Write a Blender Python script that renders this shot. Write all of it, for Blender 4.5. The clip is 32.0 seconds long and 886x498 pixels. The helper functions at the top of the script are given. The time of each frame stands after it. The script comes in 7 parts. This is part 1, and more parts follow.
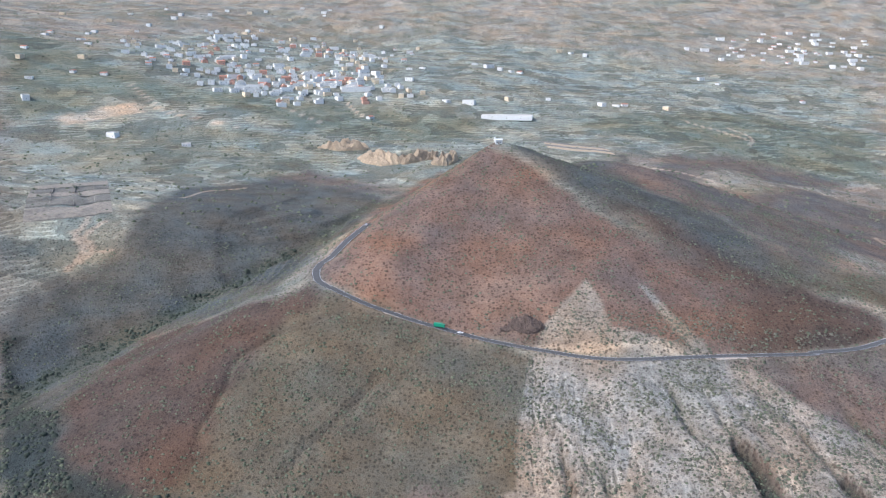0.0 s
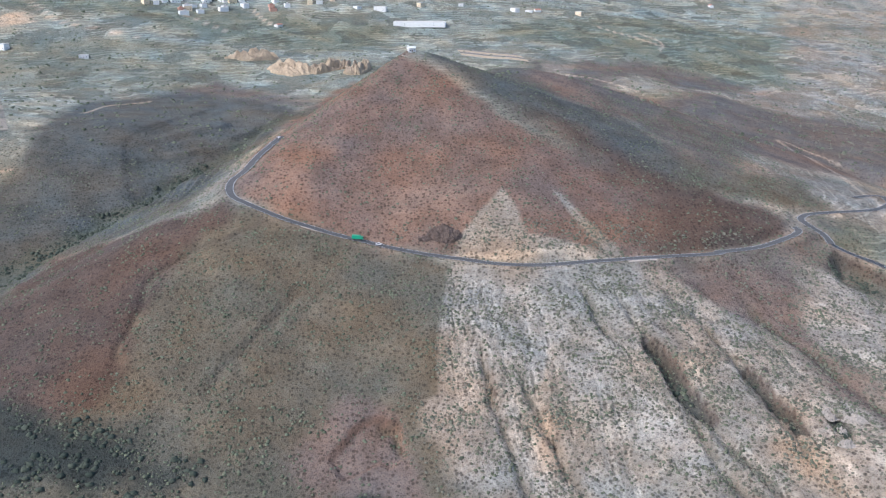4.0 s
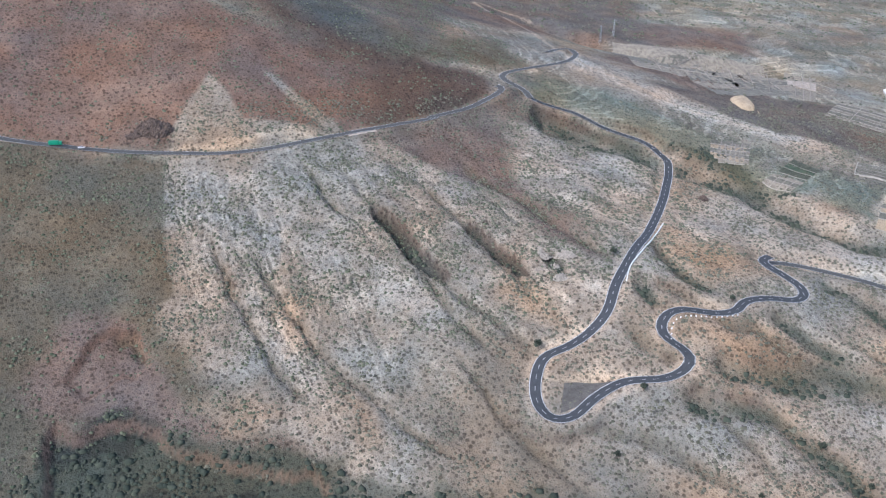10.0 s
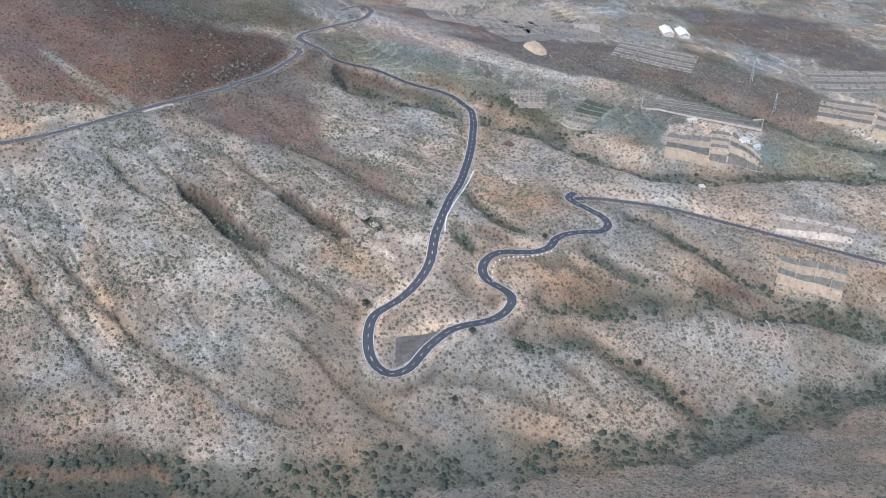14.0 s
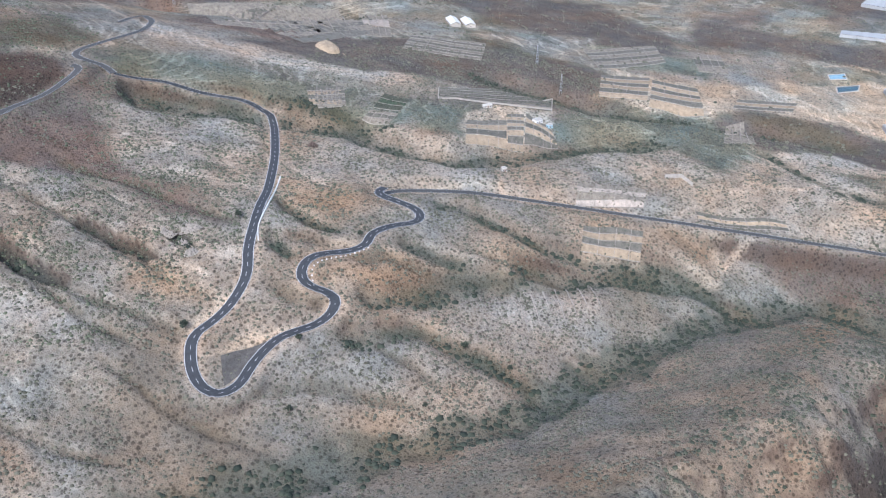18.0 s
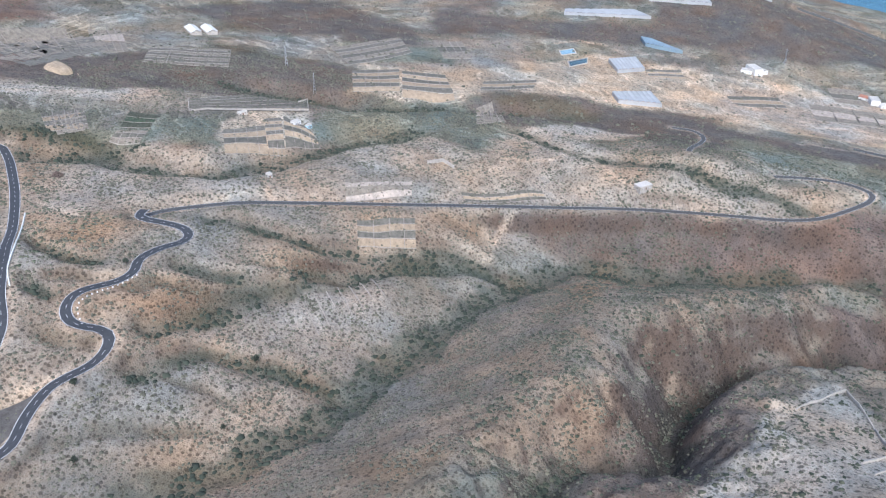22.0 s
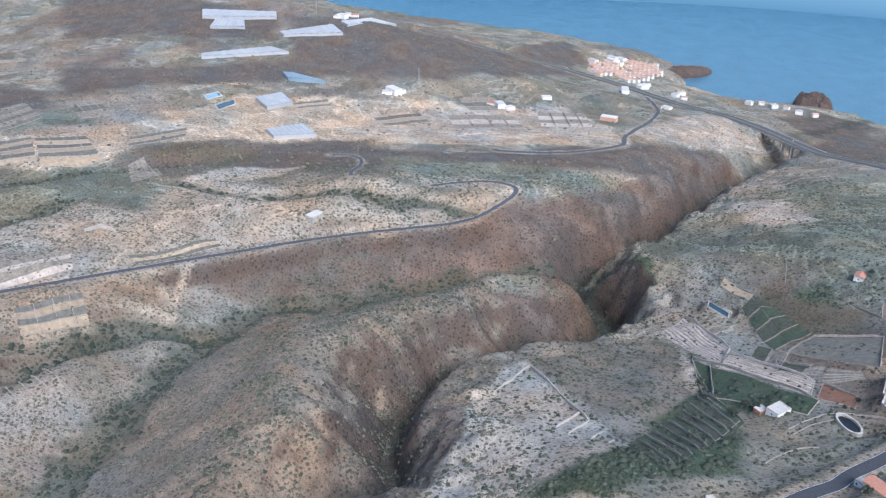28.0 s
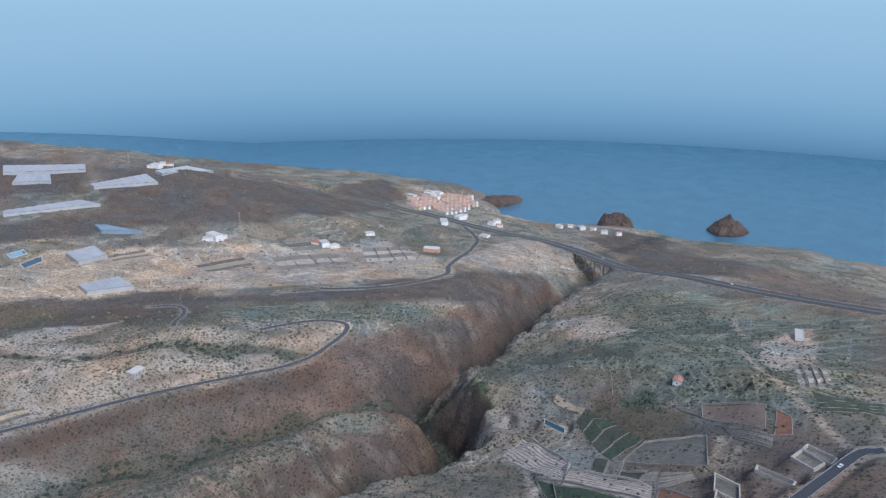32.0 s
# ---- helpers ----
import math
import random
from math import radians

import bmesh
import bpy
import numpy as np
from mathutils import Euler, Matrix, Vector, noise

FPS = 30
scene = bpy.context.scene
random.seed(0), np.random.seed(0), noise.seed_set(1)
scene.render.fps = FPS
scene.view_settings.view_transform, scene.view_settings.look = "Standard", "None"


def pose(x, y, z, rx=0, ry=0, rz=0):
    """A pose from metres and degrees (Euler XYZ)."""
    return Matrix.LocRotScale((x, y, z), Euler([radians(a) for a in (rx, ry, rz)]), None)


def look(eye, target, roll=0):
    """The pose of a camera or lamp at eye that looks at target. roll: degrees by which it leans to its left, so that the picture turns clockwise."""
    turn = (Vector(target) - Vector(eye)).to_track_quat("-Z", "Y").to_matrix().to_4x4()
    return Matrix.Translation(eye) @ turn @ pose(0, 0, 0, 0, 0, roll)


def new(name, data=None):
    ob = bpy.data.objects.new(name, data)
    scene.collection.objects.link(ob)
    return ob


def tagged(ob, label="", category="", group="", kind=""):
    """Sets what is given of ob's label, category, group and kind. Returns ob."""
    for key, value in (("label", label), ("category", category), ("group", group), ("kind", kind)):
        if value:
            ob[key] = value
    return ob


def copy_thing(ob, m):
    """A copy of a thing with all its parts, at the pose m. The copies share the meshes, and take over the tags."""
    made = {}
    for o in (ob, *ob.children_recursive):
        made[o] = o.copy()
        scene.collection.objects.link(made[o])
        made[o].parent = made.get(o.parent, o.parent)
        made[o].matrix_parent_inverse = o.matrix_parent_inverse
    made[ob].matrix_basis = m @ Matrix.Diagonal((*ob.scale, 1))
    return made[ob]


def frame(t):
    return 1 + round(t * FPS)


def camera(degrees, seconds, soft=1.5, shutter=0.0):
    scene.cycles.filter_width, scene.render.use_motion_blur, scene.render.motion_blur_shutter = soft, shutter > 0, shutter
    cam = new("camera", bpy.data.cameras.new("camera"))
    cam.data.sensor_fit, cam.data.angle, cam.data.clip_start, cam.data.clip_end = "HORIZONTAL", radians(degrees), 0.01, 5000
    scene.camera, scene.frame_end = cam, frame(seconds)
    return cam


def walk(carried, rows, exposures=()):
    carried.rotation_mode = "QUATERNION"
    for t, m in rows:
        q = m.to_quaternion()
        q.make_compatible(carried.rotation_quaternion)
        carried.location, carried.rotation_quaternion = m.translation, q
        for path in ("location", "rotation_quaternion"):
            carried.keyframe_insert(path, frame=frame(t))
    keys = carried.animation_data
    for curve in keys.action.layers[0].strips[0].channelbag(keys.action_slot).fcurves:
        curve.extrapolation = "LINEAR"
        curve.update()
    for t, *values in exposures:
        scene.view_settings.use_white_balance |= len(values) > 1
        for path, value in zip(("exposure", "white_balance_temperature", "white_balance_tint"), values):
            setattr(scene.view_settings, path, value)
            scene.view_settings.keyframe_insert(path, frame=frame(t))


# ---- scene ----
EXPOSURES = [(0, 0.64, 5750, 11), (12, 0.53, 5650, 10), (24, 0.58, 5600, 10), (28, 0.58, 5550, 10), (30, 0.37, 5550, 10), (32, 0.02, 5500, 10)]
FOV = 54.29
cam = camera(FOV, 32.0, soft=1.25)
EYE = 550.0
# seconds, turn to the right from +y, tilt
TURNS = [
    (0, 0.00, -13.39), (0.5, -0.04, -14.23), (1, 0.29, -15.05), (1.5, 1.18, -15.86), (2, 2.08, -16.67), (2.5, 2.99, -17.47),
    (3, 3.91, -18.29), (3.5, 4.84, -19.03), (5.5, 8.71, -19.51), (6, 10.25, -19.51), (6.5, 12.13, -19.51), (7, 13.98, -19.49),
    (7.5, 15.74, -19.53), (8, 17.49, -20.07), (8.5, 19.45, -21.93), (9, 21.50, -23.88), (9.5, 23.41, -25.80), (10, 25.14, -27.25),
    (10.5, 26.74, -28.40), (11, 28.38, -28.93), (11.5, 30.39, -29.34), (12, 32.26, -29.46), (12.5, 33.90, -29.58), (13, 35.51, -29.67),
    (13.5, 37.09, -29.77), (14, 38.68, -29.85), (14.5, 40.25, -29.87), (16.5, 46.87, -29.95), (17, 48.85, -29.96), (17.5, 50.78, -29.97),
    (18, 52.61, -29.96), (18.5, 54.15, -29.97), (19, 55.68, -29.99), (19.5, 57.08, -29.99), (20, 59.67, -30.00), (20.5, 62.38, -30.01),
    (21, 64.97, -30.01), (21.5, 67.29, -30.03), (22, 69.53, -30.04), (22.5, 71.72, -30.06), (23, 73.93, -30.05), (23.5, 76.14, -30.06),
    (24, 78.22, -30.08), (24.5, 80.13, -30.07), (25, 81.99, -30.09), (25.5, 84.03, -30.08), (27.5, 91.50, -28.63), (28, 93.28, -27.68),
    (28.5, 95.05, -26.66), (29, 96.86, -25.58), (29.5, 98.48, -24.45), (30, 100.08, -23.32), (30.5, 101.79, -22.16), (31, 103.34, -21.00),
    (31.5, 104.81, -19.85), (32, 105.44, -18.70),
]
walk(cam, [(t, pose(0, 0, EYE, 90 + tilt, 0, -turn)) for t, turn, tilt in TURNS], EXPOSURES)

# ---- daylight: a hazy evening sky and a low, wide sun ----
SUN_TURN, SUN_HIGH = -110.0, 45.0
world = bpy.data.worlds.new("world")
scene.world = world
world.use_nodes = True
wn = world.node_tree
sky = wn.nodes.new("ShaderNodeTexSky")
sky.sky_type, sky.sun_disc = "NISHITA", False
sky.sun_elevation, sky.sun_rotation = radians(SUN_HIGH), radians(SUN_TURN)
sky.air_density, sky.dust_density = 1.0, 3.0
wn.links.new(sky.outputs[0], wn.nodes["Background"].inputs[0])
wn.nodes["Background"].inputs[1].default_value = 0.15
sun = new("sun", bpy.data.lights.new("sun", "SUN"))
sun.data.energy, sun.data.angle, sun.data.color = 2.0, radians(22), (1.0, 0.96, 0.9)
sun_at = Vector((math.sin(radians(SUN_TURN)) * math.cos(radians(SUN_HIGH)), math.cos(radians(SUN_TURN)) * math.cos(radians(SUN_HIGH)), math.sin(radians(SUN_HIGH))))
sun.matrix_world = look(sun_at * 900, (0, 0, 0))

# ---- materials ----
def shader(name, color=(0.5, 0.5, 0.5), rough=0.9, grain=0.0, scale=1.0, bump=0.0, metal=0.0, spread=0.0):
    """A plain material with mottled colour at two scales and fine relief."""
    m = bpy.data.materials.new(name)
    m.use_nodes = True
    n, l = m.node_tree.nodes, m.node_tree.links
    b = n["Principled BSDF"]
    b.inputs["Roughness"].default_value, b.inputs["Metallic"].default_value = rough, metal
    b.inputs["Base Color"].default_value = (*color, 1)
    if grain or spread:
        at = n.new("ShaderNodeTexCoord")
        t1, t2 = n.new("ShaderNodeTexNoise"), n.new("ShaderNodeTexNoise")
        t1.inputs["Scale"].default_value, t2.inputs["Scale"].default_value = scale, scale * 7.3
        t1.inputs["Detail"].default_value = t2.inputs["Detail"].default_value = 4
        l.new(at.outputs["Object"], t1.inputs["Vector"])
        l.new(at.outputs["Object"], t2.inputs["Vector"])
        add = n.new("ShaderNodeMath")
        l.new(t1.outputs[0], add.inputs[0])
        l.new(t2.outputs[0], add.inputs[1])
        lo = [max(c * (1 - grain), 0) for c in color]
        hi = [min(c * (1 + grain), 1) for c in color]
        mix = n.new("ShaderNodeMix")
        mix.data_type = "RGBA"
        fac = n.new("ShaderNodeMapRange")
        fac.inputs["From Min"].default_value, fac.inputs["From Max"].default_value = 0.7, 1.3
        l.new(add.outputs[0], fac.inputs["Value"])
        l.new(fac.outputs[0], mix.inputs["Factor"])
        mix.inputs["A"].default_value, mix.inputs["B"].default_value = (*lo, 1), (*hi, 1)
        out = mix.outputs["Result"]
        if spread:
            info, hsv, mr = n.new("ShaderNodeObjectInfo"), n.new("ShaderNodeHueSaturation"), n.new("ShaderNodeMapRange")
            mr.inputs["To Min"].default_value, mr.inputs["To Max"].default_value = 1 - spread, 1 + spread
            l.new(info.outputs["Random"], mr.inputs["Value"])
            l.new(mr.outputs[0], hsv.inputs["Value"])
            l.new(out, hsv.inputs["Color"])
            out = hsv.outputs[0]
        l.new(out, b.inputs["Base Color"])
        if bump:
            bp = n.new("ShaderNodeBump")
            bp.inputs["Strength"].default_value, bp.inputs["Distance"].default_value = bump, 0.6 / scale
            l.new(add.outputs[0], bp.inputs["Height"])
            l.new(bp.outputs[0], b.inputs["Normal"])
    return m


def part(name, bm, material, parent=None, label=""):
    """Links a bmesh as one mesh object, under its thing if one is given."""
    me = bpy.data.meshes.new(name)
    bm.to_mesh(me)
    bm.free()
    me.materials.append(material)
    ob = new(name, me)
    ob.parent = parent
    return tagged(ob, label)


def sheet(name, verts, faces, material, parent=None, label="", smooth=False):
    """Links a mesh given by its corners and faces."""
    me = bpy.data.meshes.new(name)
    me.from_pydata([tuple(map(float, v)) for v in verts], [], [tuple(map(int, f)) for f in faces])
    me.materials.append(material)
    if smooth:
        me.polygons.foreach_set("use_smooth", [True] * len(me.polygons))
    ob = new(name, me)
    ob.parent = parent
    return tagged(ob, label)


# ---- the lie of the land (z up, sea at 0) ----
LATTICE = np.random.default_rng(7).uniform(-1, 1, (256, 256)).astype(np.float32)


def vnoise(x, y, seed):
    """Smooth value noise in -1..1 with cells of one unit."""
    xf, yf = np.floor(x), np.floor(y)
    fx, fy = (x - xf).astype(np.float32), (y - yf).astype(np.float32)
    xi, yi = (xf.astype(np.int32) + seed * 37) & 255, (yf.astype(np.int32) + seed * 91) & 255
    xj, yj = (xi + 1) & 255, (yi + 1) & 255
    fx, fy = fx * fx * (3 - 2 * fx), fy * fy * (3 - 2 * fy)
    a, b = LATTICE[xi, yi], LATTICE[xi, yj]
    a = a + (LATTICE[xj, yi] - a) * fx
    b = b + (LATTICE[xj, yj] - b) * fx
    return a + (b - a) * fy


def fbm(x, y, seed, octaves=4):
    total, amp = 0 * x, 0.5
    for k in range(octaves):
        total = total + amp * vnoise(x * 2 ** k, y * 2 ** k, seed + k * 7)
        amp *= 0.5
    return total


def along(x, y, pts, reach=1e9):
    """Distance of each place to a polyline and how far along it (in points) the nearest spot lies."""
    x, y = np.asarray(x, float), np.asarray(y, float)
    best, where = np.full(x.shape, 1e9), np.zeros(x.shape)
    p = np.array([q[:2] for q in pts], float)
    near = np.flatnonzero(((x > p[:, 0].min() - reach) & (x < p[:, 0].max() + reach) & (y > p[:, 1].min() - reach) & (y < p[:, 1].max() + reach)).ravel())
    xs, ys = x.ravel()[near], y.ravel()[near]
    b, w = np.full(xs.shape, 1e9), np.zeros(xs.shape)
    for k in range(len(p) - 1):
        (ax, ay), (bx, by) = p[k], p[k + 1]
        if reach < 1e8:
            sel = np.flatnonzero((xs > min(ax, bx) - reach) & (xs < max(ax, bx) + reach) & (ys > min(ay, by) - reach) & (ys < max(ay, by) + reach))
        else:
            sel = np.arange(len(xs))
        if not len(sel):
            continue
        vx, vy = bx - ax, by - ay
        f = np.clip(((xs[sel] - ax) * vx + (ys[sel] - ay) * vy) / (vx * vx + vy * vy + 1e-9), 0, 1)
        d = np.hypot(xs[sel] - ax - f * vx, ys[sel] - ay - f * vy)
        better = d < b[sel]
        b[sel[better]], w[sel[better]] = d[better], k + f[better]
    best.ravel()[near], where.ravel()[near] = b, w
    return best, where


def inside(x, y, pts):
    """How far inside a closed outline each place lies (negative outside)."""
    d, _ = along(x, y, list(pts) + [pts[0]])
    odd = np.zeros(np.shape(x), bool)
    for (ax, ay), (bx, by) in zip(pts, list(pts[1:]) + [pts[0]]):
        if ay != by:
            odd ^= ((ay > y) != (by > y)) & (x < (bx - ax) * (y - ay) / (by - ay) + ax)
    return np.where(odd, d, -d)


def smin(a, b, k):
    h = np.clip(0.5 + 0.5 * (b - a) / k, 0, 1)
    return b * (1 - h) + a * h - k * h * (1 - h)


def smax(a, b, k):
    return -smin(-a, -b, k)


def valley(x, y, path, soft=6.0):
    """Ground that rises from a valley floor: path rows are x, y, floor, slope of the sides."""
    z = np.full(np.shape(x), 1e4)
    for (ax, ay, az, asl), (bx, by, bz, bsl) in zip(path, path[1:]):
        vx, vy = bx - ax, by - ay
        f = np.clip(((x - ax) * vx + (y - ay) * vy) / (vx * vx + vy * vy), 0, 1)
        d = np.hypot(x - ax - f * vx, y - ay - f * vy)
        z = smin(z, az + (bz - az) * f + (asl + (bsl - asl) * f) * np.maximum(d - 5, 0), soft)
    return z


def gorge(x, y, path):
    """A gorge whose two sides differ: steep up to a rim, then gentler ground."""
    z = np.full(np.shape(x), 1e4)
    for a, b in zip(path, path[1:]):
        vx, vy = b[0] - a[0], b[1] - a[1]
        f = np.clip(((x - a[0]) * vx + (y - a[1]) * vy) / (vx * vx + vy * vy), 0, 1)
        d = np.hypot(x - a[0] - f * vx, y - a[1] - f * vy)
        left = np.clip((vx * (y - a[1]) - vy * (x - a[0])) / np.hypot(vx, vy) / 12 + 0.5, 0, 1)
        floor, s1, r1, s2, r2, wide = (a[k] + (b[k] - a[k]) * f for k in range(2, 8))
        side = floor + (s2 + (s1 - s2) * left) * np.maximum(d - wide, 0)
        z = smin(z, smin(side, floor + r2 + (r1 - r2) * left + 0.34 * d, 16), 5)
    return z


COAST = [(9000, 9000), (3900, 2600), (3150, 1200), (2840, 520), (2522, 93), (2317, -189), (2211, -357), (2114, -480), (1990, -610), (1898, -645),
         (1760, -610), (1700, -680), (1659, -713), (1581, -842), (1520, -880), (1480, -892), (1400, -1010), (1344, -1096), (1209, -1172), (900, -1650), (500, -2600), (-9000, -9000), (-9000, 9000)]
# valleys: x, y, floor
VALLEY_L = [(-60, 1120, 372, 0.36), (-150, 900, 335, 0.36), (-300, 700, 288, 0.36), (-400, 520, 258, 0.4), (-330, 390, 242, 0.42), (-120, 375, 236, 0.42), (26, 368, 232, 0.42), (95, 321, 230, 0.42),
            (194, 264, 226, 0.42), (270, 217, 221, 0.46), (335, 196, 214, 0.5), (402, 183, 204, 0.5), (502, 164, 192, 0.5), (596, 123, 178, 0.5), (635, 57, 162, 0.55), (672, -16, 152, 0.6), (700, -84, 144, 0.8), (708, -183, 133, 1.2)]
# gorge: x, y, floor, slope and rim of the dome's side, slope and rim of the farm side, half width of the floor
GORGE = [(150, 40, 274, 0.6, 10, 0.7, 12, 4), (230, 55, 254, 0.65, 14, 0.75, 16, 4), (304, 53, 236, 0.75, 18, 0.85, 22, 4), (338, 34, 225, 0.9, 24, 1.6, 22, 4),
         (361, 9, 208, 1.05, 30, 2.0, 29, 4), (446, 0, 188, 1.2, 36, 2.1, 30, 4), (495, -31, 176, 1.3, 40, 2.1, 31, 5), (534, -70, 164, 1.5, 42, 1.9, 32, 5),
         (572, -122, 147, 1.7, 45, 1.4, 35, 5), (612, -176, 128, 1.5, 38, 1.6, 35, 6), (640, -188, 121, 1.6, 34, 2.6, 50, 7), (676, -176, 120, 1.9, 42, 2.4, 46, 7),
         (708, -166, 120, 1.9, 40, 2.2, 44, 6), (735, -186, 119, 1.7, 36, 2.0, 42, 6), (776, -240, 116, 1.5, 32, 1.7, 36, 6), (852, -301, 109, 1.5, 30, 1.7, 34, 6),
         (947, -373, 94, 1.4, 28, 1.6, 32, 7), (1095, -498, 69, 1.3, 24, 1.5, 27, 7), (1233, -618, 41, 1.2, 20, 1.3, 20, 8), (1326, -701, 17, 1.1, 15, 1.0, 14, 8), (1500, -905, -8, 0.9, 10, 0.9, 8, 10)]
# water-worn lines and cracks down the pale slope
FURROWS = [
    [(72, 571), (66, 534), (62, 490), (67, 464), (74, 441)], [(66, 574), (60, 536), (55, 500), (57, 470), (62, 445)], [(78, 570), (72, 532), (69, 492), (74, 463), (81, 437)],
    [(83, 568), (78, 531), (75, 494), (79, 463), (85, 432), (90, 413), (96, 392), (103, 365)], [(91, 565), (86, 530), (82, 494), (84, 462), (91, 436), (98, 412)],
    [(99, 561), (93, 522), (88, 484), (90, 453), (96, 423), (103, 385), (110, 347)], [(111, 554), (107, 513), (104, 470), (107, 429), (112, 387)],
    [(122, 540), (119, 500), (118, 460), (121, 420)], [(148, 475), (143, 453), (139, 432), (138, 399), (135, 370), (133, 343)], [(153, 470), (149, 440), (147, 405), (145, 372)],
    [(142, 556), (149, 530), (160, 504), (170, 475), (178, 458)], [(230, 532), (236, 506), (235, 482), (237, 468)], [(199, 430), (207, 414), (219, 393), (230, 363)],
    [(201, 474), (205, 457), (203, 440)], [(399, 450), (393, 418), (399, 385)], [(320, 398), (322, 379), (327, 358)], [(252, 408), (262, 390), (268, 372)],
    [(160, 552), (172, 528), (184, 500)], [(185, 556), (200, 528), (212, 500), (216, 470)], [(205, 560), (222, 525), (228, 495)], [(262, 540), (266, 505), (270, 470), (276, 440)],
]
# diggings with steep sides
PITS = [
    (3.0, [(267, 421), (276, 423), (281, 414), (275, 402), (269, 408)]),
    (6.5, [(180, 497), (189, 490), (196, 472), (198, 453), (203, 435), (203, 424), (196, 432), (187, 451), (183, 470), (178, 487)]),
    (7.0, [(237, 470), (243, 461), (246, 442), (254, 426), (253, 407), (246, 414), (241, 430), (238, 445), (235, 461)]),
]


def land(x, y):
    """The ground before gullies and road beds."""
    u, v = x / 1000.0, y / 1000.0
    z = 321.4 - 163.0 * u + 28.1 * v + 18.6 * u * u + 36.7 * u * v + 15.5 * v * v
    
    def bump(cx, cy, rx, ry, turn, high):
        c, s = np.cos(np.radians(turn)), np.sin(np.radians(turn))
        p, q = (x - cx) * c + (y - cy) * s, -(x - cx) * s + (y - cy) * c
        return high * np.exp(-(p / rx) ** 2 - (q / ry) ** 2)
    z = z + bump(-700, 1350, 700, 500, 0, -85) + bump(340, -210, 210, 140, -30, 78) + bump(780, 30, 90, 50, 20, 14)
    z = z + bump(-250, 2700, 500, 300, 0, -35) + bump(1250, -980, 260, 200, 0, 12) + bump(300, 5300, 3400, 1700, 0, 290) + bump(2500, 500, 900, 800, 0, -45) + bump(2620, 440, 130, 90, 0, 40)
    z = z + 26 * fbm(x / 420, y / 420, 3, 3) * np.clip((np.hypot(x, y) - 500) / 900, 0, 1)
    # main valley and the gorge to the sea
    wx, wy = x + 14 * fbm(x / 70, y / 70, 11, 3), y + 14 * fbm(x / 70, y / 70, 12, 3)
    z = smin(z, valley(wx, wy, VALLEY_L), 24)
    wx, wy = x + 15 * fbm(x / 45, y / 45, 13, 3), y + 15 * fbm(x / 45, y / 45, 14, 3)
    z = smin(z, gorge(wx, wy, GORGE), 8)
    # the red cone, its spur and the dark ridge behind
    dx, dy = x - 54, y - 852
    r = np.sqrt(dx * dx + dy * dy + 120)
    cosa = dx / r
    ang = np.arctan2(dy, dx)
    steep = 0.52 - 0.16 * cosa - 0.2 * np.exp(-((ang + 2.29) / 0.5) ** 2) + 0.008 * np.cos(7 * ang)
    cone = 460 - steep * r + 0.00012 * r * r
    z = smax(z, cone, 22)
    dx, dy = x - 165, y - 945
    r = np.sqrt(dx * dx + dy * dy + 2500)
    z = smax(z, 446 - (0.44 - 0.08 * dx / r) * r, 14)
    # the shore
    s = np.full(np.shape(x), 3000.0)
    low = (x > 750) | (y < -450)
    s[low] = inside(x[low], y[low], COAST) + 20 * fbm(x[low] / 70, y[low] / 70, 21, 4)
    rise = 20 - 14 * np.exp(-((x - 1680) / 240) ** 2 - ((y + 690) / 190) ** 2)
    cliff = np.where(s > 0, 2 + rise * (1 - np.exp(-np.maximum(s, 0) / 14.0)) + 0.09 * np.maximum(s, 0) + 0.00022 * np.maximum(s, 0) ** 2, s * 0.35)
    z = np.where(s > 0, smin(smax(z, 4 + 0 * z, 6), cliff, 12), cliff)
    return z


def furrows(x, y):
    """1 on a furrow's line, falling to 0 at 4.5 metres from it."""
    px, py = x + 3.5 * fbm(x / 14, y / 14, 35, 3), y + 3.5 * fbm(x / 14, y / 14, 36, 3)
    out = 0 * x
    for pts in FURROWS:
        d, w = along(px, py, pts, 8)
        ends = np.clip(np.minimum(w, len(pts) - 1 - w) * 2.5 + 0.3, 0, 1)
        out = np.maximum(out, np.clip(1 - d / 4.5, 0, 1) * ends)
    return out


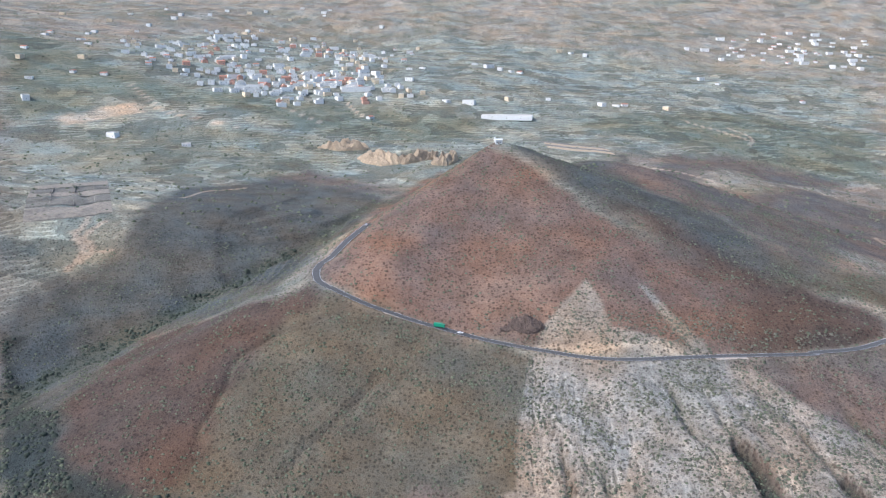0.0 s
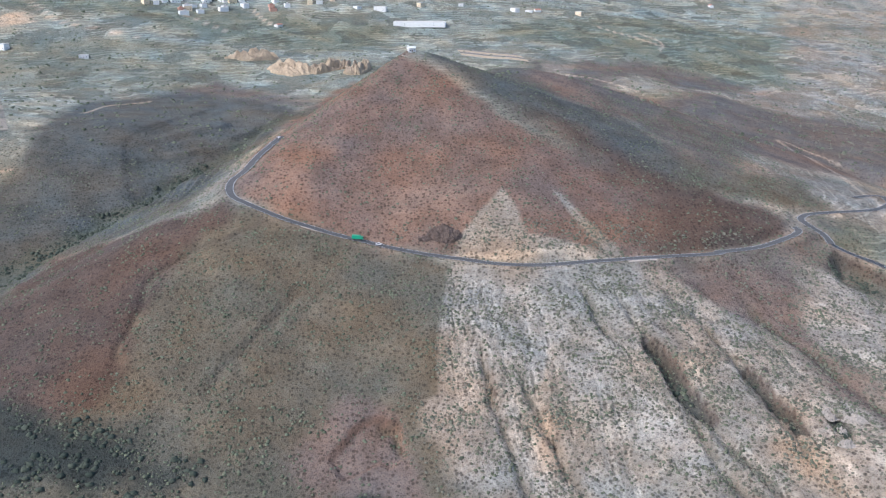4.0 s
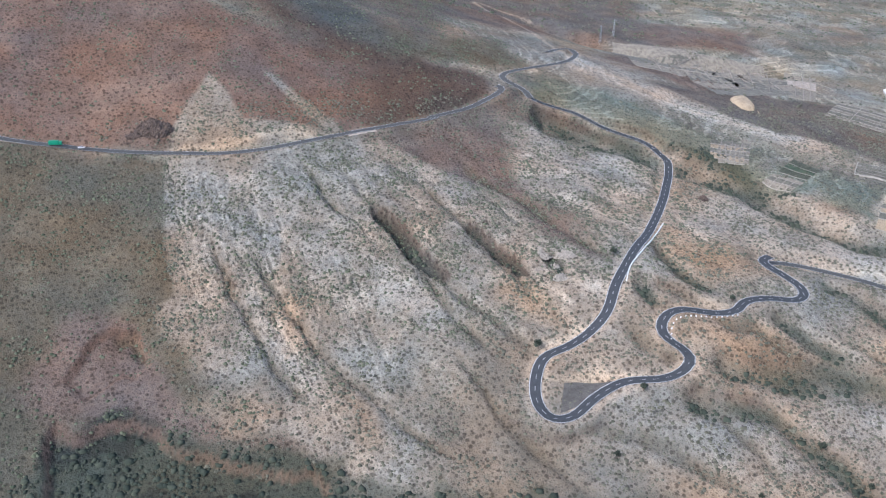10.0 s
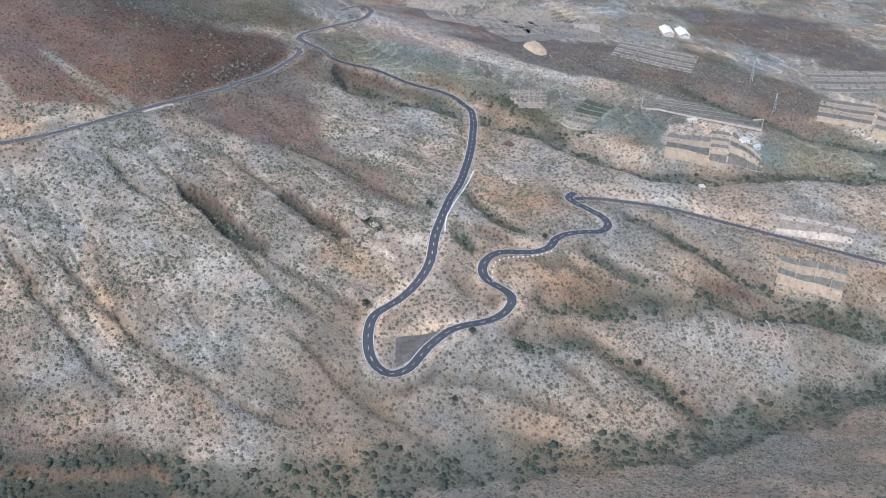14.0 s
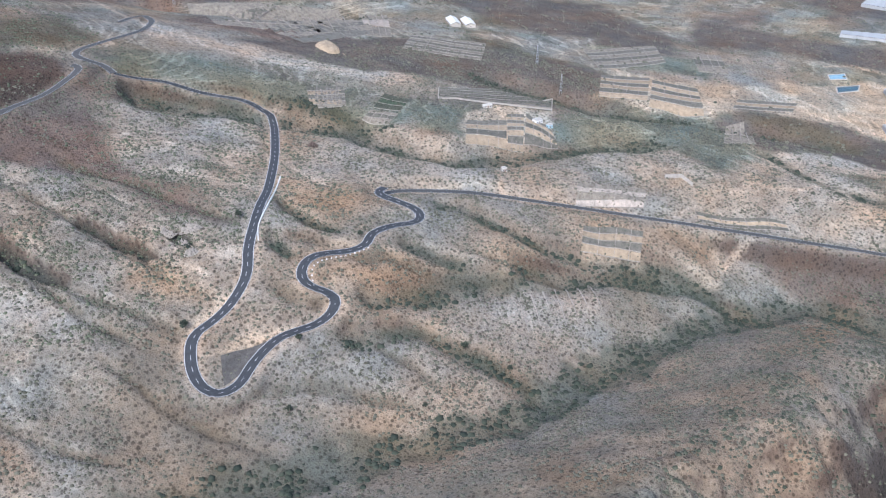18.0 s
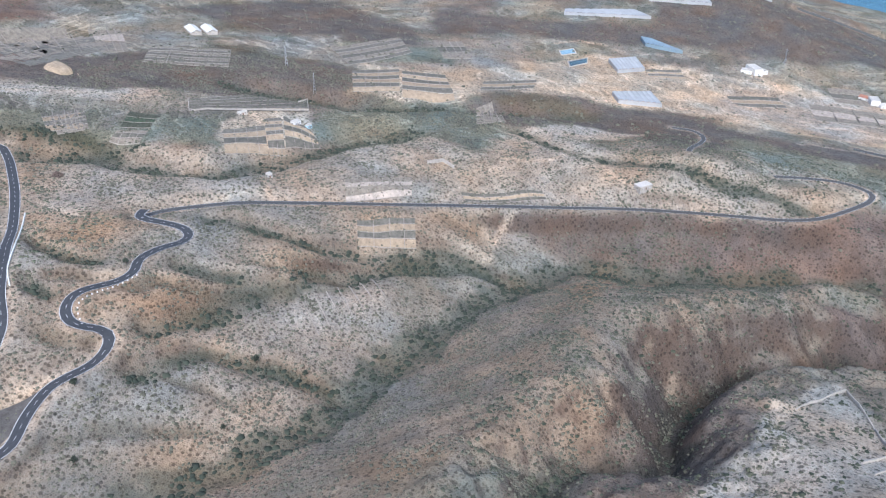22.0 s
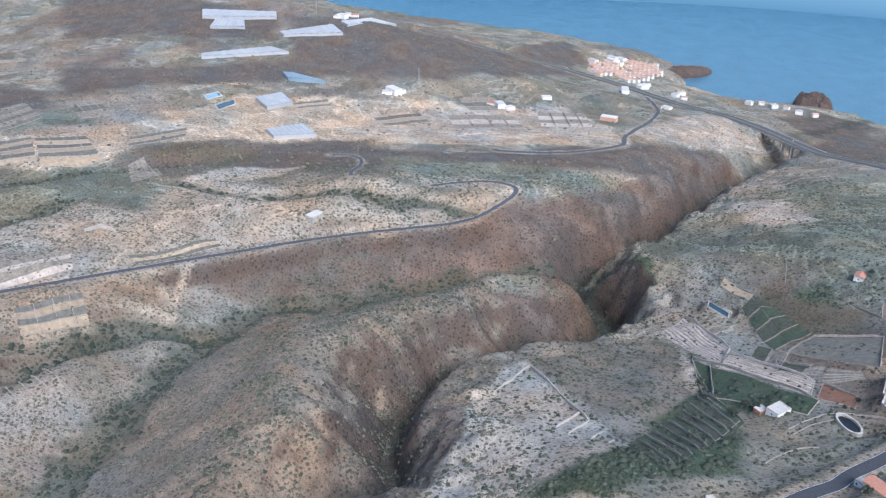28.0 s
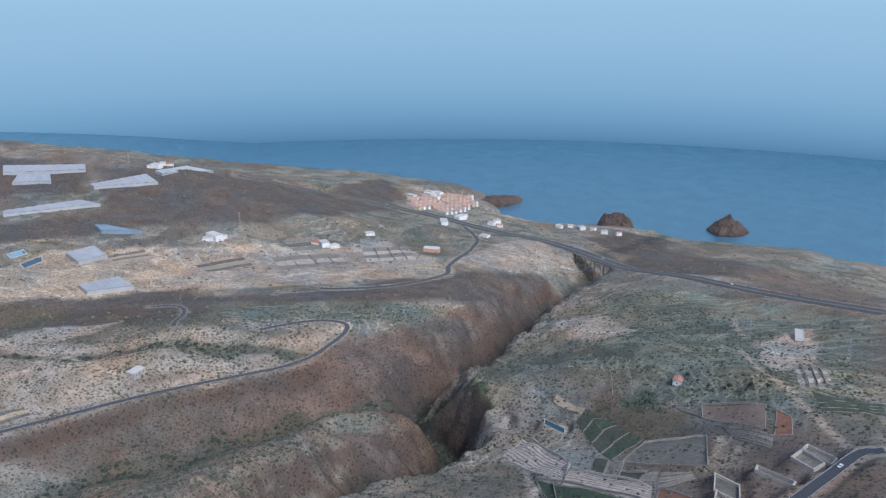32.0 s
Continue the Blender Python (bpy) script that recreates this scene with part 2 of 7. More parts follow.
def ground_shape(x, y):
    """Land with its side ravines and gullies cut in."""
    z = land(x, y)
    wx, wy = x + 7 * fbm(x / 30, y / 30, 31, 3), y + 7 * fbm(x / 30, y / 30, 32, 3)
    cut = 0 * x
    for deep, wide, pts in GULLIES:
        d, w = along(wx, wy, pts, wide * 2.6)
        ends = np.clip(np.minimum(w, len(pts) - 1 - w) * 2 + 0.15, 0, 1)
        cut = np.maximum(cut, deep * ends * np.exp(-(d / wide) ** 3))
    z = z - cut
    # broken rock on the gorge's sides
    d, w = along(x, y, GORGE, 100)
    z = z + np.exp(-((np.minimum(d, 200) - 36) / 26) ** 2) * (11 * np.abs(fbm(x / 26, y / 26, 71, 4)) + 4 * fbm(x / 9, y / 9, 72, 3) - 2.5)
    # rills down the pale slopes, small swells everywhere
    near = np.clip(1.4 - np.hypot(x - 300, y - 200) / 700, 0, 1)
    u = (x - 54) * 0.8 + (y - 850) * 0.6 + 18 * fbm(x / 110, y / 110, 41, 2)
    v = -(x - 54) * 0.6 + (y - 850) * 0.8
    band = np.clip(inside(x, y, PALE_SLOPE) / 40 + 0.5, 0, 1) if len(PALE_SLOPE) else 0 * x
    z = z + band * (1.1 * vnoise(u / 11, v / 160, 43) + 0.4 * vnoise(u / 5, v / 60, 44)) - 1.3 * furrows(x, y) ** 2
    z = z + near * 2.2 * fbm(x / 36, y / 36, 45, 4) + (1 - near) * 4 * fbm(x / 70, y / 70, 46, 3)
    for deep, pts in PITS:
        z = z - deep * np.clip(inside(x + 2 * fbm(x / 7, y / 7, 33, 3), y + 2 * fbm(x / 7, y / 7, 34, 3), pts) / 2.4 + 0.35, 0, 1)
    for deep, pts in SCARPS:
        z = z - deep * np.clip(inside(wx, wy, pts) / 3 + 0.5, 0, 1)
    for pts, step in TERRACES:
        k = np.clip(inside(x, y, pts) / 6, 0, 1)
        q = z / step
        f = q - np.floor(q)
        z = z * (1 - k) + k * step * (np.floor(q) + np.clip((f - 0.68) / 0.32, 0, 1))
    return z


GULLIES = [
    (4.5, 7, [(350, 417), (346, 395), (348, 372), (359, 351)]),
    (4, 6, [(316, 392), (313, 372), (314, 352)]),
    (6, 9, [(318, 312), (335, 303), (355, 297), (376, 290), (424, 264)]),
    (4, 7, [(375, 329), (384, 316), (390, 301), (402, 283)]),
    (6, 10, [(440, 350), (450, 331), (457, 301), (475, 268), (502, 237), (541, 206), (554, 179), (558, 154)]),
    (3, 5, [(281, 348), (292, 331), (298, 320)]),
    (2.5, 4, [(196, 440), (203, 424), (211, 404), (229, 358)]),
    (3, 5, [(262, 545), (285, 500), (298, 454), (310, 402)]),
    (4, 12, [(337, 298), (379, 279), (413, 262), (458, 241), (504, 218)]),
    (4.5, 8, [(287, 302), (316, 285), (336, 272), (344, 251), (353, 232), (359, 214), (350, 198)]),
    (2, 4, [(214, 313), (253, 291), (274, 267), (290, 238)]),
    (3, 3, [(74, 508), (79, 457), (83, 426), (88, 400), (96, 373)]),
    (3, 3, [(149, 558), (157, 519), (164, 494)]),
    (15, 24, [(365, 606), (391, 585), (430, 558), (471, 512), (509, 482), (505, 457), (529, 391), (642, 350), (759, 299)]),
    (22, 34, [(564, 995), (612, 868), (689, 805), (874, 756)]),
    (9, 10, [(422, 274), (457, 250), (522, 212), (551, 172), (555, 140)]),
    (4, 4.5, [(316, 377), (333, 357), (346, 328), (370, 306), (384, 284)]),
    (6, 14, [(806, 227), (788, 193), (764, 143), (772, 67), (773, -10), (759, -92)]),
    (14, 26, [(727, 523), (756, 448), (772, 386), (841, 323), (879, 252), (939, 148)]),
    (2.4, 3.2, [(-61, 623), (-117, 599), (-145, 572), (-152, 529), (-152, 491)]),
    (1.6, 4, [(-33, 573), (-61, 532), (-86, 495), (-96, 470)]),
    (3, 4, [(5, 447), (18, 451), (21, 432)]),
    (2.5, 2.6, [(175, 544), (186, 490), (190, 451), (197, 407), (203, 366)]),
    (2.5, 2.6, [(226, 523), (233, 471), (240, 426), (252, 383)]),
    (2.5, 2.6, [(97, 488), (105, 439), (117, 392), (136, 349), (157, 314)]),
    (2.5, 2.6, [(181, 379), (188, 341), (194, 317), (212, 273)]),
    (2.5, 2.8, [(286, 353), (301, 316), (310, 267), (311, 236)]),
    (3, 3, [(408, 302), (433, 264), (468, 238)]),
]
PALE_SLOPE = [(51, 528), (59, 569), (151, 565), (206, 573), (258, 565), (340, 589), (449, 535), (413, 481), (305, 385), (261, 353), (223, 344), (190, 311), (150, 292), (78, 348), (46, 401)]
TERRACES = [
    ([(-497, 963), (-459, 1114), (-339, 848), (-363, 807), (-417, 791)], 4),
    ([(-249, 923), (-177, 1192), (-93, 1126), (-125, 832), (-149, 723), (-230, 843)], 5),
    ([(657, 874), (836, 831), (710, 690), (590, 657)], 2.5),
    ([(564, 296), (612, 256), (586, 245), (541, 284)], 1.8),
    ([(765, -462), (742, -523), (569, -412), (599, -371)], 3),
    ([(563, -486), (482, -482), (388, -394), (457, -390)], 2.5),
]
SCARPS = [
    (3.5, [(-1, 455), (10, 455), (21, 450), (21, 432), (13, 428), (6, 431), (-9, 423), (-16, 423), (-22, 435)]),
    (5, [(-32, 412), (-20, 402), (-3, 403), (9, 399), (18, 391), (23, 377), (36, 369), (58, 356), (75, 342), (85, 344), (90, 309), (-40, 367)]),
]
STRIP_FIELDS = [
    (4, 'sand', [(606.9, 436.0), (638.8, 413.6), (597.2, 385.5), (563.5, 406.1)]),
    (8, 'sand', [(655.3, 424.1), (669.0, 413.5), (610.5, 376.6), (598.2, 385.0)]),
    (5, 'sand', [(674.9, 414.5), (660.8, 377.4), (648.0, 361.5), (619.0, 380.6)]),
    (3, 'green', [(583.6, 515.0), (593.3, 492.7), (562.2, 479.0), (544.9, 495.0)]),
    (3, 'grey', [(540.1, 494.2), (557.9, 476.9), (535.6, 469.8), (526.6, 492.8)]),
    (6, 'sand', [(876.2, 440.0), (929.0, 403.5), (844.4, 366.5), (803.9, 404.2)]),
    (6, 'sand', [(923.9, 397.5), (945.0, 350.0), (872.3, 311.0), (838.4, 360.7)]),
    (4, 'sand', [(521.5, 264.6), (557.3, 231.7), (534.1, 221.6), (499.6, 253.8)]),
    (3, 'sand', [(625.3, 217.4), (673.4, 158.6), (666.9, 151.3), (617.3, 209.1)]),
    (4, 'pale', [(564.0, 294.8), (612.3, 256.4), (587.4, 246.7), (542.0, 283.6)]),
    (4, 'sand', [(1175.3, 142.5), (1205.3, 97.5), (1167.1, 86.4), (1146.5, 130.5)]),
    (5, 'grey', [(519.1, 545.3), (556.8, 541.2), (525.9, 510.3), (502.5, 521.1)]),
    (4, 'grey', [(666.7, 880.5), (749.3, 846.5), (737.4, 818.3), (590.9, 751.7)]),
    (4, 'grey', [(745.6, 823.7), (829.7, 781.7), (714.2, 660.7), (652.6, 695.2)]),
    (3, 'pale', [(844.9, 787.2), (859.4, 749.5), (744.4, 642.9), (713.8, 652.4)]),
    (5, 'grey', [(651.5, 889.8), (755.0, 828.7), (673.9, 698.7), (575.9, 736.8)]),
    (3, 'sand', [(1138.9, 30.3), (1181.6, -34.3), (1142.5, -47.4), (1101.9, 12.5)]),
    (3, 'pale', [(1184.5, -73.5), (1192.9, -171.6), (1112.7, -175.0), (1096.0, -81.5)]),
    (3, 'pale', [(1190.3, -529.0), (1203.5, -574.8), (1172.7, -551.2), (1149.7, -497.5)]),
    (4, 'pale', [(1233.7, -212.3), (1254.2, -287.6), (1141.9, -278.2), (1133.7, -202.5)]),
    (3, 'grey', [(1277.6, -98.0), (1292.1, -151.6), (1236.0, -178.2), (1214.4, -108.4)]),
    (6, 'grey', [(951.2, 505.7), (1069.0, 462.8), (1011.3, 419.8), (894.5, 450.9)]),
    (3, 'grey', [(1087.7, 419.6), (1118.7, 390.0), (1036.4, 346.5), (1008.4, 374.3)]),
    (3, 'sand', [(957.7, 305.1), (1007.5, 251.9), (969.8, 246.0), (918.3, 296.5)]),
    (3, 'pale', [(878.6, 287.7), (897.9, 275.3), (814.6, 234.1), (780.7, 255.2)]),
    (8, 'grey', [(666.8, 874.0), (823.4, 802.9), (750.4, 663.7), (615.0, 650.5)]),
    (4, 'sand', [(519.7, 552.3), (557.5, 542.7), (522.6, 512.9), (498.4, 527.2)]),
    (7, 'grey', [(790.4, 649.5), (841.4, 577.9), (771.1, 535.9), (718.6, 606.4)]),
    (5, 'grey', [(-513.4, 1073.1), (-464.8, 1185.9), (-359.8, 925.2), (-437.1, 879.5)]),
    (4, 'sand', [(188.2, 1637.8), (292.2, 1562.3), (301.4, 1503.2), (191.6, 1574.8)]),
    (4, 'green', [(570.3, -276.7), (559.6, -280.1), (493.3, -288.4), (481.0, -267.9)]),
    (4, 'green', [(556.9, -263.4), (567.0, -275.2), (481.0, -267.9), (469.8, -251.3)]),
    (10, 'green', [(338, -114), (302, -122), (367, -188), (411, -181)]),
    (4, 'grey', [(438.4, -256.7), (433.0, -266.3), (419.0, -254.1), (427.8, -247.6)]),
    (5, 'grey', [(431.0, -266.5), (419.2, -280.8), (408.0, -277.8), (410.4, -251.8)]),
    (6, 'grey', [(465.3, -334.0), (430.0, -348.0), (414.7, -335.8), (441.9, -327.1)]),
    (7, 'sand', [(343.8, -297.1), (333.8, -297.2), (292.5, -265.5), (323.6, -264.8)]),
    (4, 'green', [(468.7, -408.1), (446.6, -451.8), (418.2, -424.8), (431.7, -387.0)]),
    (5, 'pale', [(554.1, -458.2), (544.0, -481.9), (499.1, -451.9), (479.0, -406.0)]),
    (3, 'sand', [(1151.3, -494.5), (1209.3, -581.9), (1187.2, -575.3), (1162.9, -533.6)]),
]
NURSERY_BEDS = [
    (9, 'pale', [(568.1, -223.4), (490.3, -229.5), (457.2, -207.3), (542.6, -197.3)]),
    (7, 'pale', [(477.1, -223.8), (417.4, -252.2), (395.5, -238.6), (454.1, -207.3)]),
    (9, 'grey', [(646.9, 499.6), (772.4, 442.7), (703.9, 403.4), (623.6, 482.4)]),
]
PLOTS = [
    ('green', [(472.5, -195.9), (387.5, -239.4), (370.2, -224.2), (400.9, -183.7)]),
    ('gravel', [(232.5, 333.8), (262.8, 324.0), (241.6, 318.6), (221.9, 319.7)]),
    ('sand', [(607.7, -268.2), (571.9, -278.3), (565.0, -271.4), (600.3, -262.8)]),
    ('grey', [(488.4, -285.8), (461.9, -318.7), (418.3, -291.8), (464.8, -257.8)]),
    ('red', [(411.7, -254.2), (386.2, -262.0), (372.6, -252.2), (390.6, -239.9)]),
    ('brown', [(508.2, -343.6), (468.1, -369.0), (439.7, -348.5), (491.3, -334.0)]),
    ('red', [(459.3, -371.7), (441.8, -370.2), (421.1, -355.4), (428.9, -347.9)]),
    ('dark', [(460.0, -248.0), (438.9, -260.0), (426.7, -247.1), (440.4, -240.2)]),
    ('dark', [(486.0, -246.4), (475.2, -251.7), (456.4, -237.7), (468.8, -234.2)]),
    ('grey', [(472.1, -251.8), (463.8, -257.3), (443.9, -241.9), (456.2, -238.2)]),
]
POOLS = [
    ('blue', [(580.0, -246.1), (560.3, -256.5), (552.8, -252.8), (572.1, -242.4)]),
    ('blue', [(1136.7, 243.0), (1162.4, 220.0), (1139.6, 215.3), (1113.9, 234.6)]),
    ('pale', [(1172.4, 264.1), (1191.2, 247.1), (1170.1, 237.8), (1153.8, 255.6)]),
    ('empty', [(394.7, -280.8), (378.8, -288.1), (363.8, -278.4), (378.7, -270.0)]),
    ('empty', [(375.3, -269.3), (346.4, -272.7), (339.9, -265.8), (366.1, -261.9)]),
    ('empty', [(386.1, -303.5), (363.8, -314.9), (360.8, -311.0), (381.9, -299.0)]),
    ('empty', [(390.2, -337.9), (373.0, -341.5), (368.6, -329.9), (384.4, -325.2)]),
    ('empty', [(394.1, -344.6), (375.0, -351.9), (370.1, -343.7), (390.7, -338.3)]),
]
GREENHOUSES = [
    ('white', [(1666.8, 356.2), (1644.9, 216.8), (1612.9, 212.8), (1615.0, 347.1)]),
    ('white', [(1599.1, 321.2), (1605.0, 270.4), (1548.8, 261.2), (1556.9, 323.2)]),
    ('white', [(1525.8, 197.3), (1577.5, 108.7), (1524.5, 88.1), (1507.3, 188.5)]),
    ('white', [(1602.4, 95.3), (1650.4, 40.0), (1675.2, -6.2), (1578.6, 82.0)]),
    ('white', [(1377.4, 304.8), (1436.7, 202.4), (1413.7, 171.8), (1358.0, 301.2)]),
    ('blue', [(1300.3, 169.6), (1298.4, 153.9), (1272.1, 103.6), (1271.5, 157.8)]),
    ('white', [(1168.6, 192.4), (1206.4, 160.9), (1168.8, 142.0), (1129.8, 172.2)]),
    ('white', [(1018.8, 159.5), (1061.7, 118.1), (1013.5, 97.9), (993.2, 147.0)]),
]
VWALL = [(643.6, 254.8), (657.0, 245.7), (655.0, 234.1)]
WALL_LINES_A = [(382.4, -98.8), (361.0, -81.3), (370.8, -101.6), (351.2, -85.8), (358.1, -106.0), (344.7, -96.4), (456.3, -82.9), (416.1, -53.9), (456.3, -82.9), (410.8, -93.8), (410.8, -93.8), (371.7, -101.4), (345.0, -108.7), (338.7, -104.0)]
CURVED_WALL = [(315.6, -174.7), (322.0, -182.5), (326.6, -191.6), (330.5, -201.4), (329.4, -209.7)]
HOUSE_SPOTS = [(375.1, -209.7), (278.3, -205.2), (289.2, -203.8), (276.6, -133.7)]
HOUSE_SPOTS2 = [(555.1, -350.6), (638.1, -529.7), (1657.4, 83.8), (1636.0, 93.3), (1653.6, 71.9), (1639.5, 103.2), (1264.5, 1.9), (1258.5, 11.6), (1269.7, -7.9), (1246.4, -157.5), (1258.5, -147.1), (1241.0, -170.4), (1494.2, -414.9), (1320.7, -438.1), (1306.5, -238.4), (1203.0, -314.5), (1691.5, -487.1), (1663.1, -506.0), (1631.6, -488.0)]
HOUSE_SPOTS3 = [(723.8, 77.0), (532.3, 345.3), (665.5, 396.0), (664.2, 381.9), (651.0, 444.0), (1292.4, 2.8), (1290.4, 18.1)]
TWO_SHEDS = [(889.5, 663.3), (907.9, 653.1)]
TANK_OVAL = [(353, -238)]
SCRUB_WALLS = [
    [(497.7, -232.2), (454.4, -208.7)],
    [(475.3, -197.0), (432.5, -186.1), (400.3, -178.8), (383.7, -180.9)],
    [(460.3, -203.5), (406.7, -185.0)],
    [(341.6, -161.1), (368.1, -185.1)],
    [(496.1, -335.0), (514.9, -347.6)],
    [(446.5, -240.7), (466.1, -257.9), (490.0, -286.2)],
    [(461.9, -318.7), (418.1, -291.9)],
    [(353.3, -205.3), (364.0, -224.0), (362.1, -247.1), (351.7, -259.9), (339.5, -260.1)],
    [(347.6, -205.5), (357.2, -222.2), (357.2, -244.1), (347.1, -255.8)],
    [(525.5, -327.6), (492.8, -334.4)],
    [(627.3, -319.5), (607.4, -317.3), (572.5, -302.2)],
    [(411.5, -252.5), (430.7, -237.9), (461.4, -234.8)],
]
RESORT = [(1772.5, -402.9), (1844.2, -477.4), (1859.5, -583.3), (1789.7, -579.0), (1658.3, -477.6), (1688.9, -390.8)]
SHORE_HOUSES = [(1572.9, -682.5), (1577.5, -709.7), (1553.5, -724.1), (1535.7, -740.8), (1489.1, -743.5), (1479.1, -769.4), (1552.2, -528.5), (1521.8, -535.7), (1628.1, -566.5)]
TRUCK = [(-3.3, 609.5)]
CARS = [(13.7, 603.0), (-70.4, 799.2)]
CARS2 = [(365.8, -339.6), (1164.0, -643.8), (1717.5, -358.5), (870.1, -608.3)]
LAYBYS = [(-44.1, 619.8), (-12.1, 609.5), (192.9, 574.7), (215.9, 578.8)]
TOWN = [(-754.3, 2040.9), (-694.5, 2708.2), (-406.3, 2853.2), (-223.1, 2608.5), (-108.8, 2013.8), (-202.5, 1914.4), (-335.2, 1763.9), (-475.9, 1926.9), (-677.3, 1944.0)]
TOWN_WIDE = [(-922.3, 1864.0), (-1192.5, 2846.7), (-475.7, 3371.0), (-7.4, 2907.3), (-29.1, 1874.1), (-170.3, 1828.3), (-393.9, 2762.7), (-662.8, 1900.1), (-810.4, 1740.6)]
TOWN_CORE = [(-636.0, 2272.1), (-527.2, 2269.0), (-432.4, 2222.5), (-312.2, 2173.4), (-195.7, 2116.0), (-48.8, 1940.7), (-65.2, 1867.8), (-171.7, 1844.2), (-321.5, 1749.9), (-423.9, 1859.4), (-557.3, 2051.6)]
TOWN_EAST = [(-414.0, 2664.0), (-266.8, 2915.8), (-145.7, 2719.7), (-132.4, 2197.5), (-262.3, 2226.4)]
TOWN_WEST = [(-870.3, 2386.4), (-732.0, 2535.1), (-602.3, 2172.6), (-718.2, 2068.3)]
TOWN_TOP = [(-748.4, 2685.8), (-703.0, 2892.3), (-550.5, 2853.6), (-481.4, 2662.3), (-597.9, 2444.6)]
VILLAGE = [(708.5, 2806.9), (1082.8, 3125.0), (1475.7, 3071.5), (1225.9, 2529.0), (943.9, 2704.0)]
HAMLETS = [(86.9, 2425.8), (122.8, 2368.0), (151.6, 2343.2), (181.2, 2336.2), (203.6, 2334.9), (358.9, 2732.6), (391.1, 2713.1), (431.3, 2691.6), (352.3, 1938.7), (388.0, 1960.1), (410.6, 1977.6), (144.9, 1933.7), (238.2, 1983.7), (-784.1, 1643.7), (-566.7, 1488.2), (-434.0, 1462.7), (-146.5, 1750.7), (-91.1, 1907.1), (7.3, 1878.5), (56.0, 1884.0), (709.8, 2423.2), (729.3, 2333.4), (903.3, 2198.0), (503.4, 1963.3)]
WAREHOUSE = [(83.6, 1815.4), (181.8, 1795.2)]
SCHOOL = [(-225.2, 1952.8), (-163.3, 1965.2)]
CHURCH = [(-263.6, 2038.9)]
PYLONS = [(783.5, 439.5), (829.9, 499.0)]
PYLONS2 = [(1330.0, -38.1), (1662.6, 143.6), (560.2, -518.5), (651.4, -483.8)]
PYLONS3 = [(639.4, 898.0), (662.5, 902.9)]
CAVE = [(60.4, 601.5)]
NICHE = [(440.6, 466.8)]
RUIN = [(273.3, 411.9), (269.9, 425.3), (284.1, 417.6), (268.8, 398.9)]
WALLFOOT = [(378.5, 436.9), (339.4, 406.3), (316.2, 390.5), (304.9, 378.9)]
POSTS = [(304.6, 331.4), (310.0, 338.0), (316.8, 340.7), (328.9, 338.5), (346.5, 333.5), (354.5, 331.5)]
TREES = [(384.5, -202.1), (377.6, -216.7), (373.0, -182.6), (290.6, -214.5), (274.3, -201.4), (372.6, -245.8)]
TREES2 = [(270.0, 310.1), (231.2, 361.1), (361.8, 344.9), (312.9, 405.6), (294.7, 238.1), (359.7, 223.3), (348.0, 249.1), (236.6, 285.6)]
TREES3 = [(382.3, -200.5), (376.9, -215.7), (390.1, -211.0), (384.5, -194.9), (397.3, -175.3), (426.4, -183.7), (378.7, -257.0), (306.3, -236.1), (300.1, -237.8), (307.3, -252.2), (552.6, -357.4), (529.9, -362.2), (514.2, -370.0), (498.9, -377.5), (489.6, -385.6)]
SANDPILE = [(626.6, 632.0)]
QUARRY = [(-104.1, 1415.6), (-168.5, 1480.3), (-41.3, 1430.8), (5.6, 1424.3)]
ISLET = (1517, -1042)
ROCK_AT = (1594, -818)
ROAD_CONE = [(-71, 809), (-89, 719), (-102, 694), (-102, 672), (-93, 654), (-62, 630), (-36, 619), (-2, 607), (35, 595), (71, 584), (102, 574), (137, 570), (174, 575), (216, 583), (274, 594), (266, 594), (306, 606), (338, 623), (353, 633), (351, 639)]
ROAD_HIGH = [(376, 623), (375, 634), (366, 647), (367, 658), (390, 672), (430, 689), (473, 715), (507, 753), (511, 778), (461, 738)]
ROAD_MAIN = [(376, 623), (408, 606), (435, 580), (454, 563), (461, 547), (459, 532), (408, 474), (365, 434), (322, 399), (298, 380), (281, 364), (265, 357), (249, 354), (231, 353), (218, 341), (212, 328), (215, 317), (227, 314), (244, 319), (262, 321), (273, 318), (285, 313), (298, 312), (307, 316), (307, 323), (303, 330), (302, 337), (306, 343), (314, 347), (324, 347), (336, 343), (348, 337), (358, 336), (366, 340), (375, 341), (391, 338), (404, 334), (415, 337), (420, 346), (418, 358), (415, 370), (418, 378), (428, 381)]
ROAD_STRAIGHT = [(428, 381, 268), (443, 377, 265), (462, 363, 262), (486, 340, 258), (523, 299, 247), (567, 252, 233), (616, 196, 218), (661, 134, 206), (693, 90, 197), (717, 43, 191), (734, -5, 187), (746, -49, 185), (758, -77, 186), (779, -100, 188), (801, -118, 189), (817, -122, 190), (827, -111, 191), (831, -91, 192), (822, -60, 195), (809, -34, 198)]
ROAD_LOW = [(268, -159), (286, -193), (307, -225), (364, -347), (363, -373)]
MOTORWAY = [(1704, -51), (1724, -207), (1680, -362), (1500, -488), (1267, -562), (981, -585), (822, -622), (683, -670)]
COAST_ROAD = [(982, -116), (982, -206), (1039, -288), (1101, -314), (1211, -379), (1295, -416), (1476, -451)]
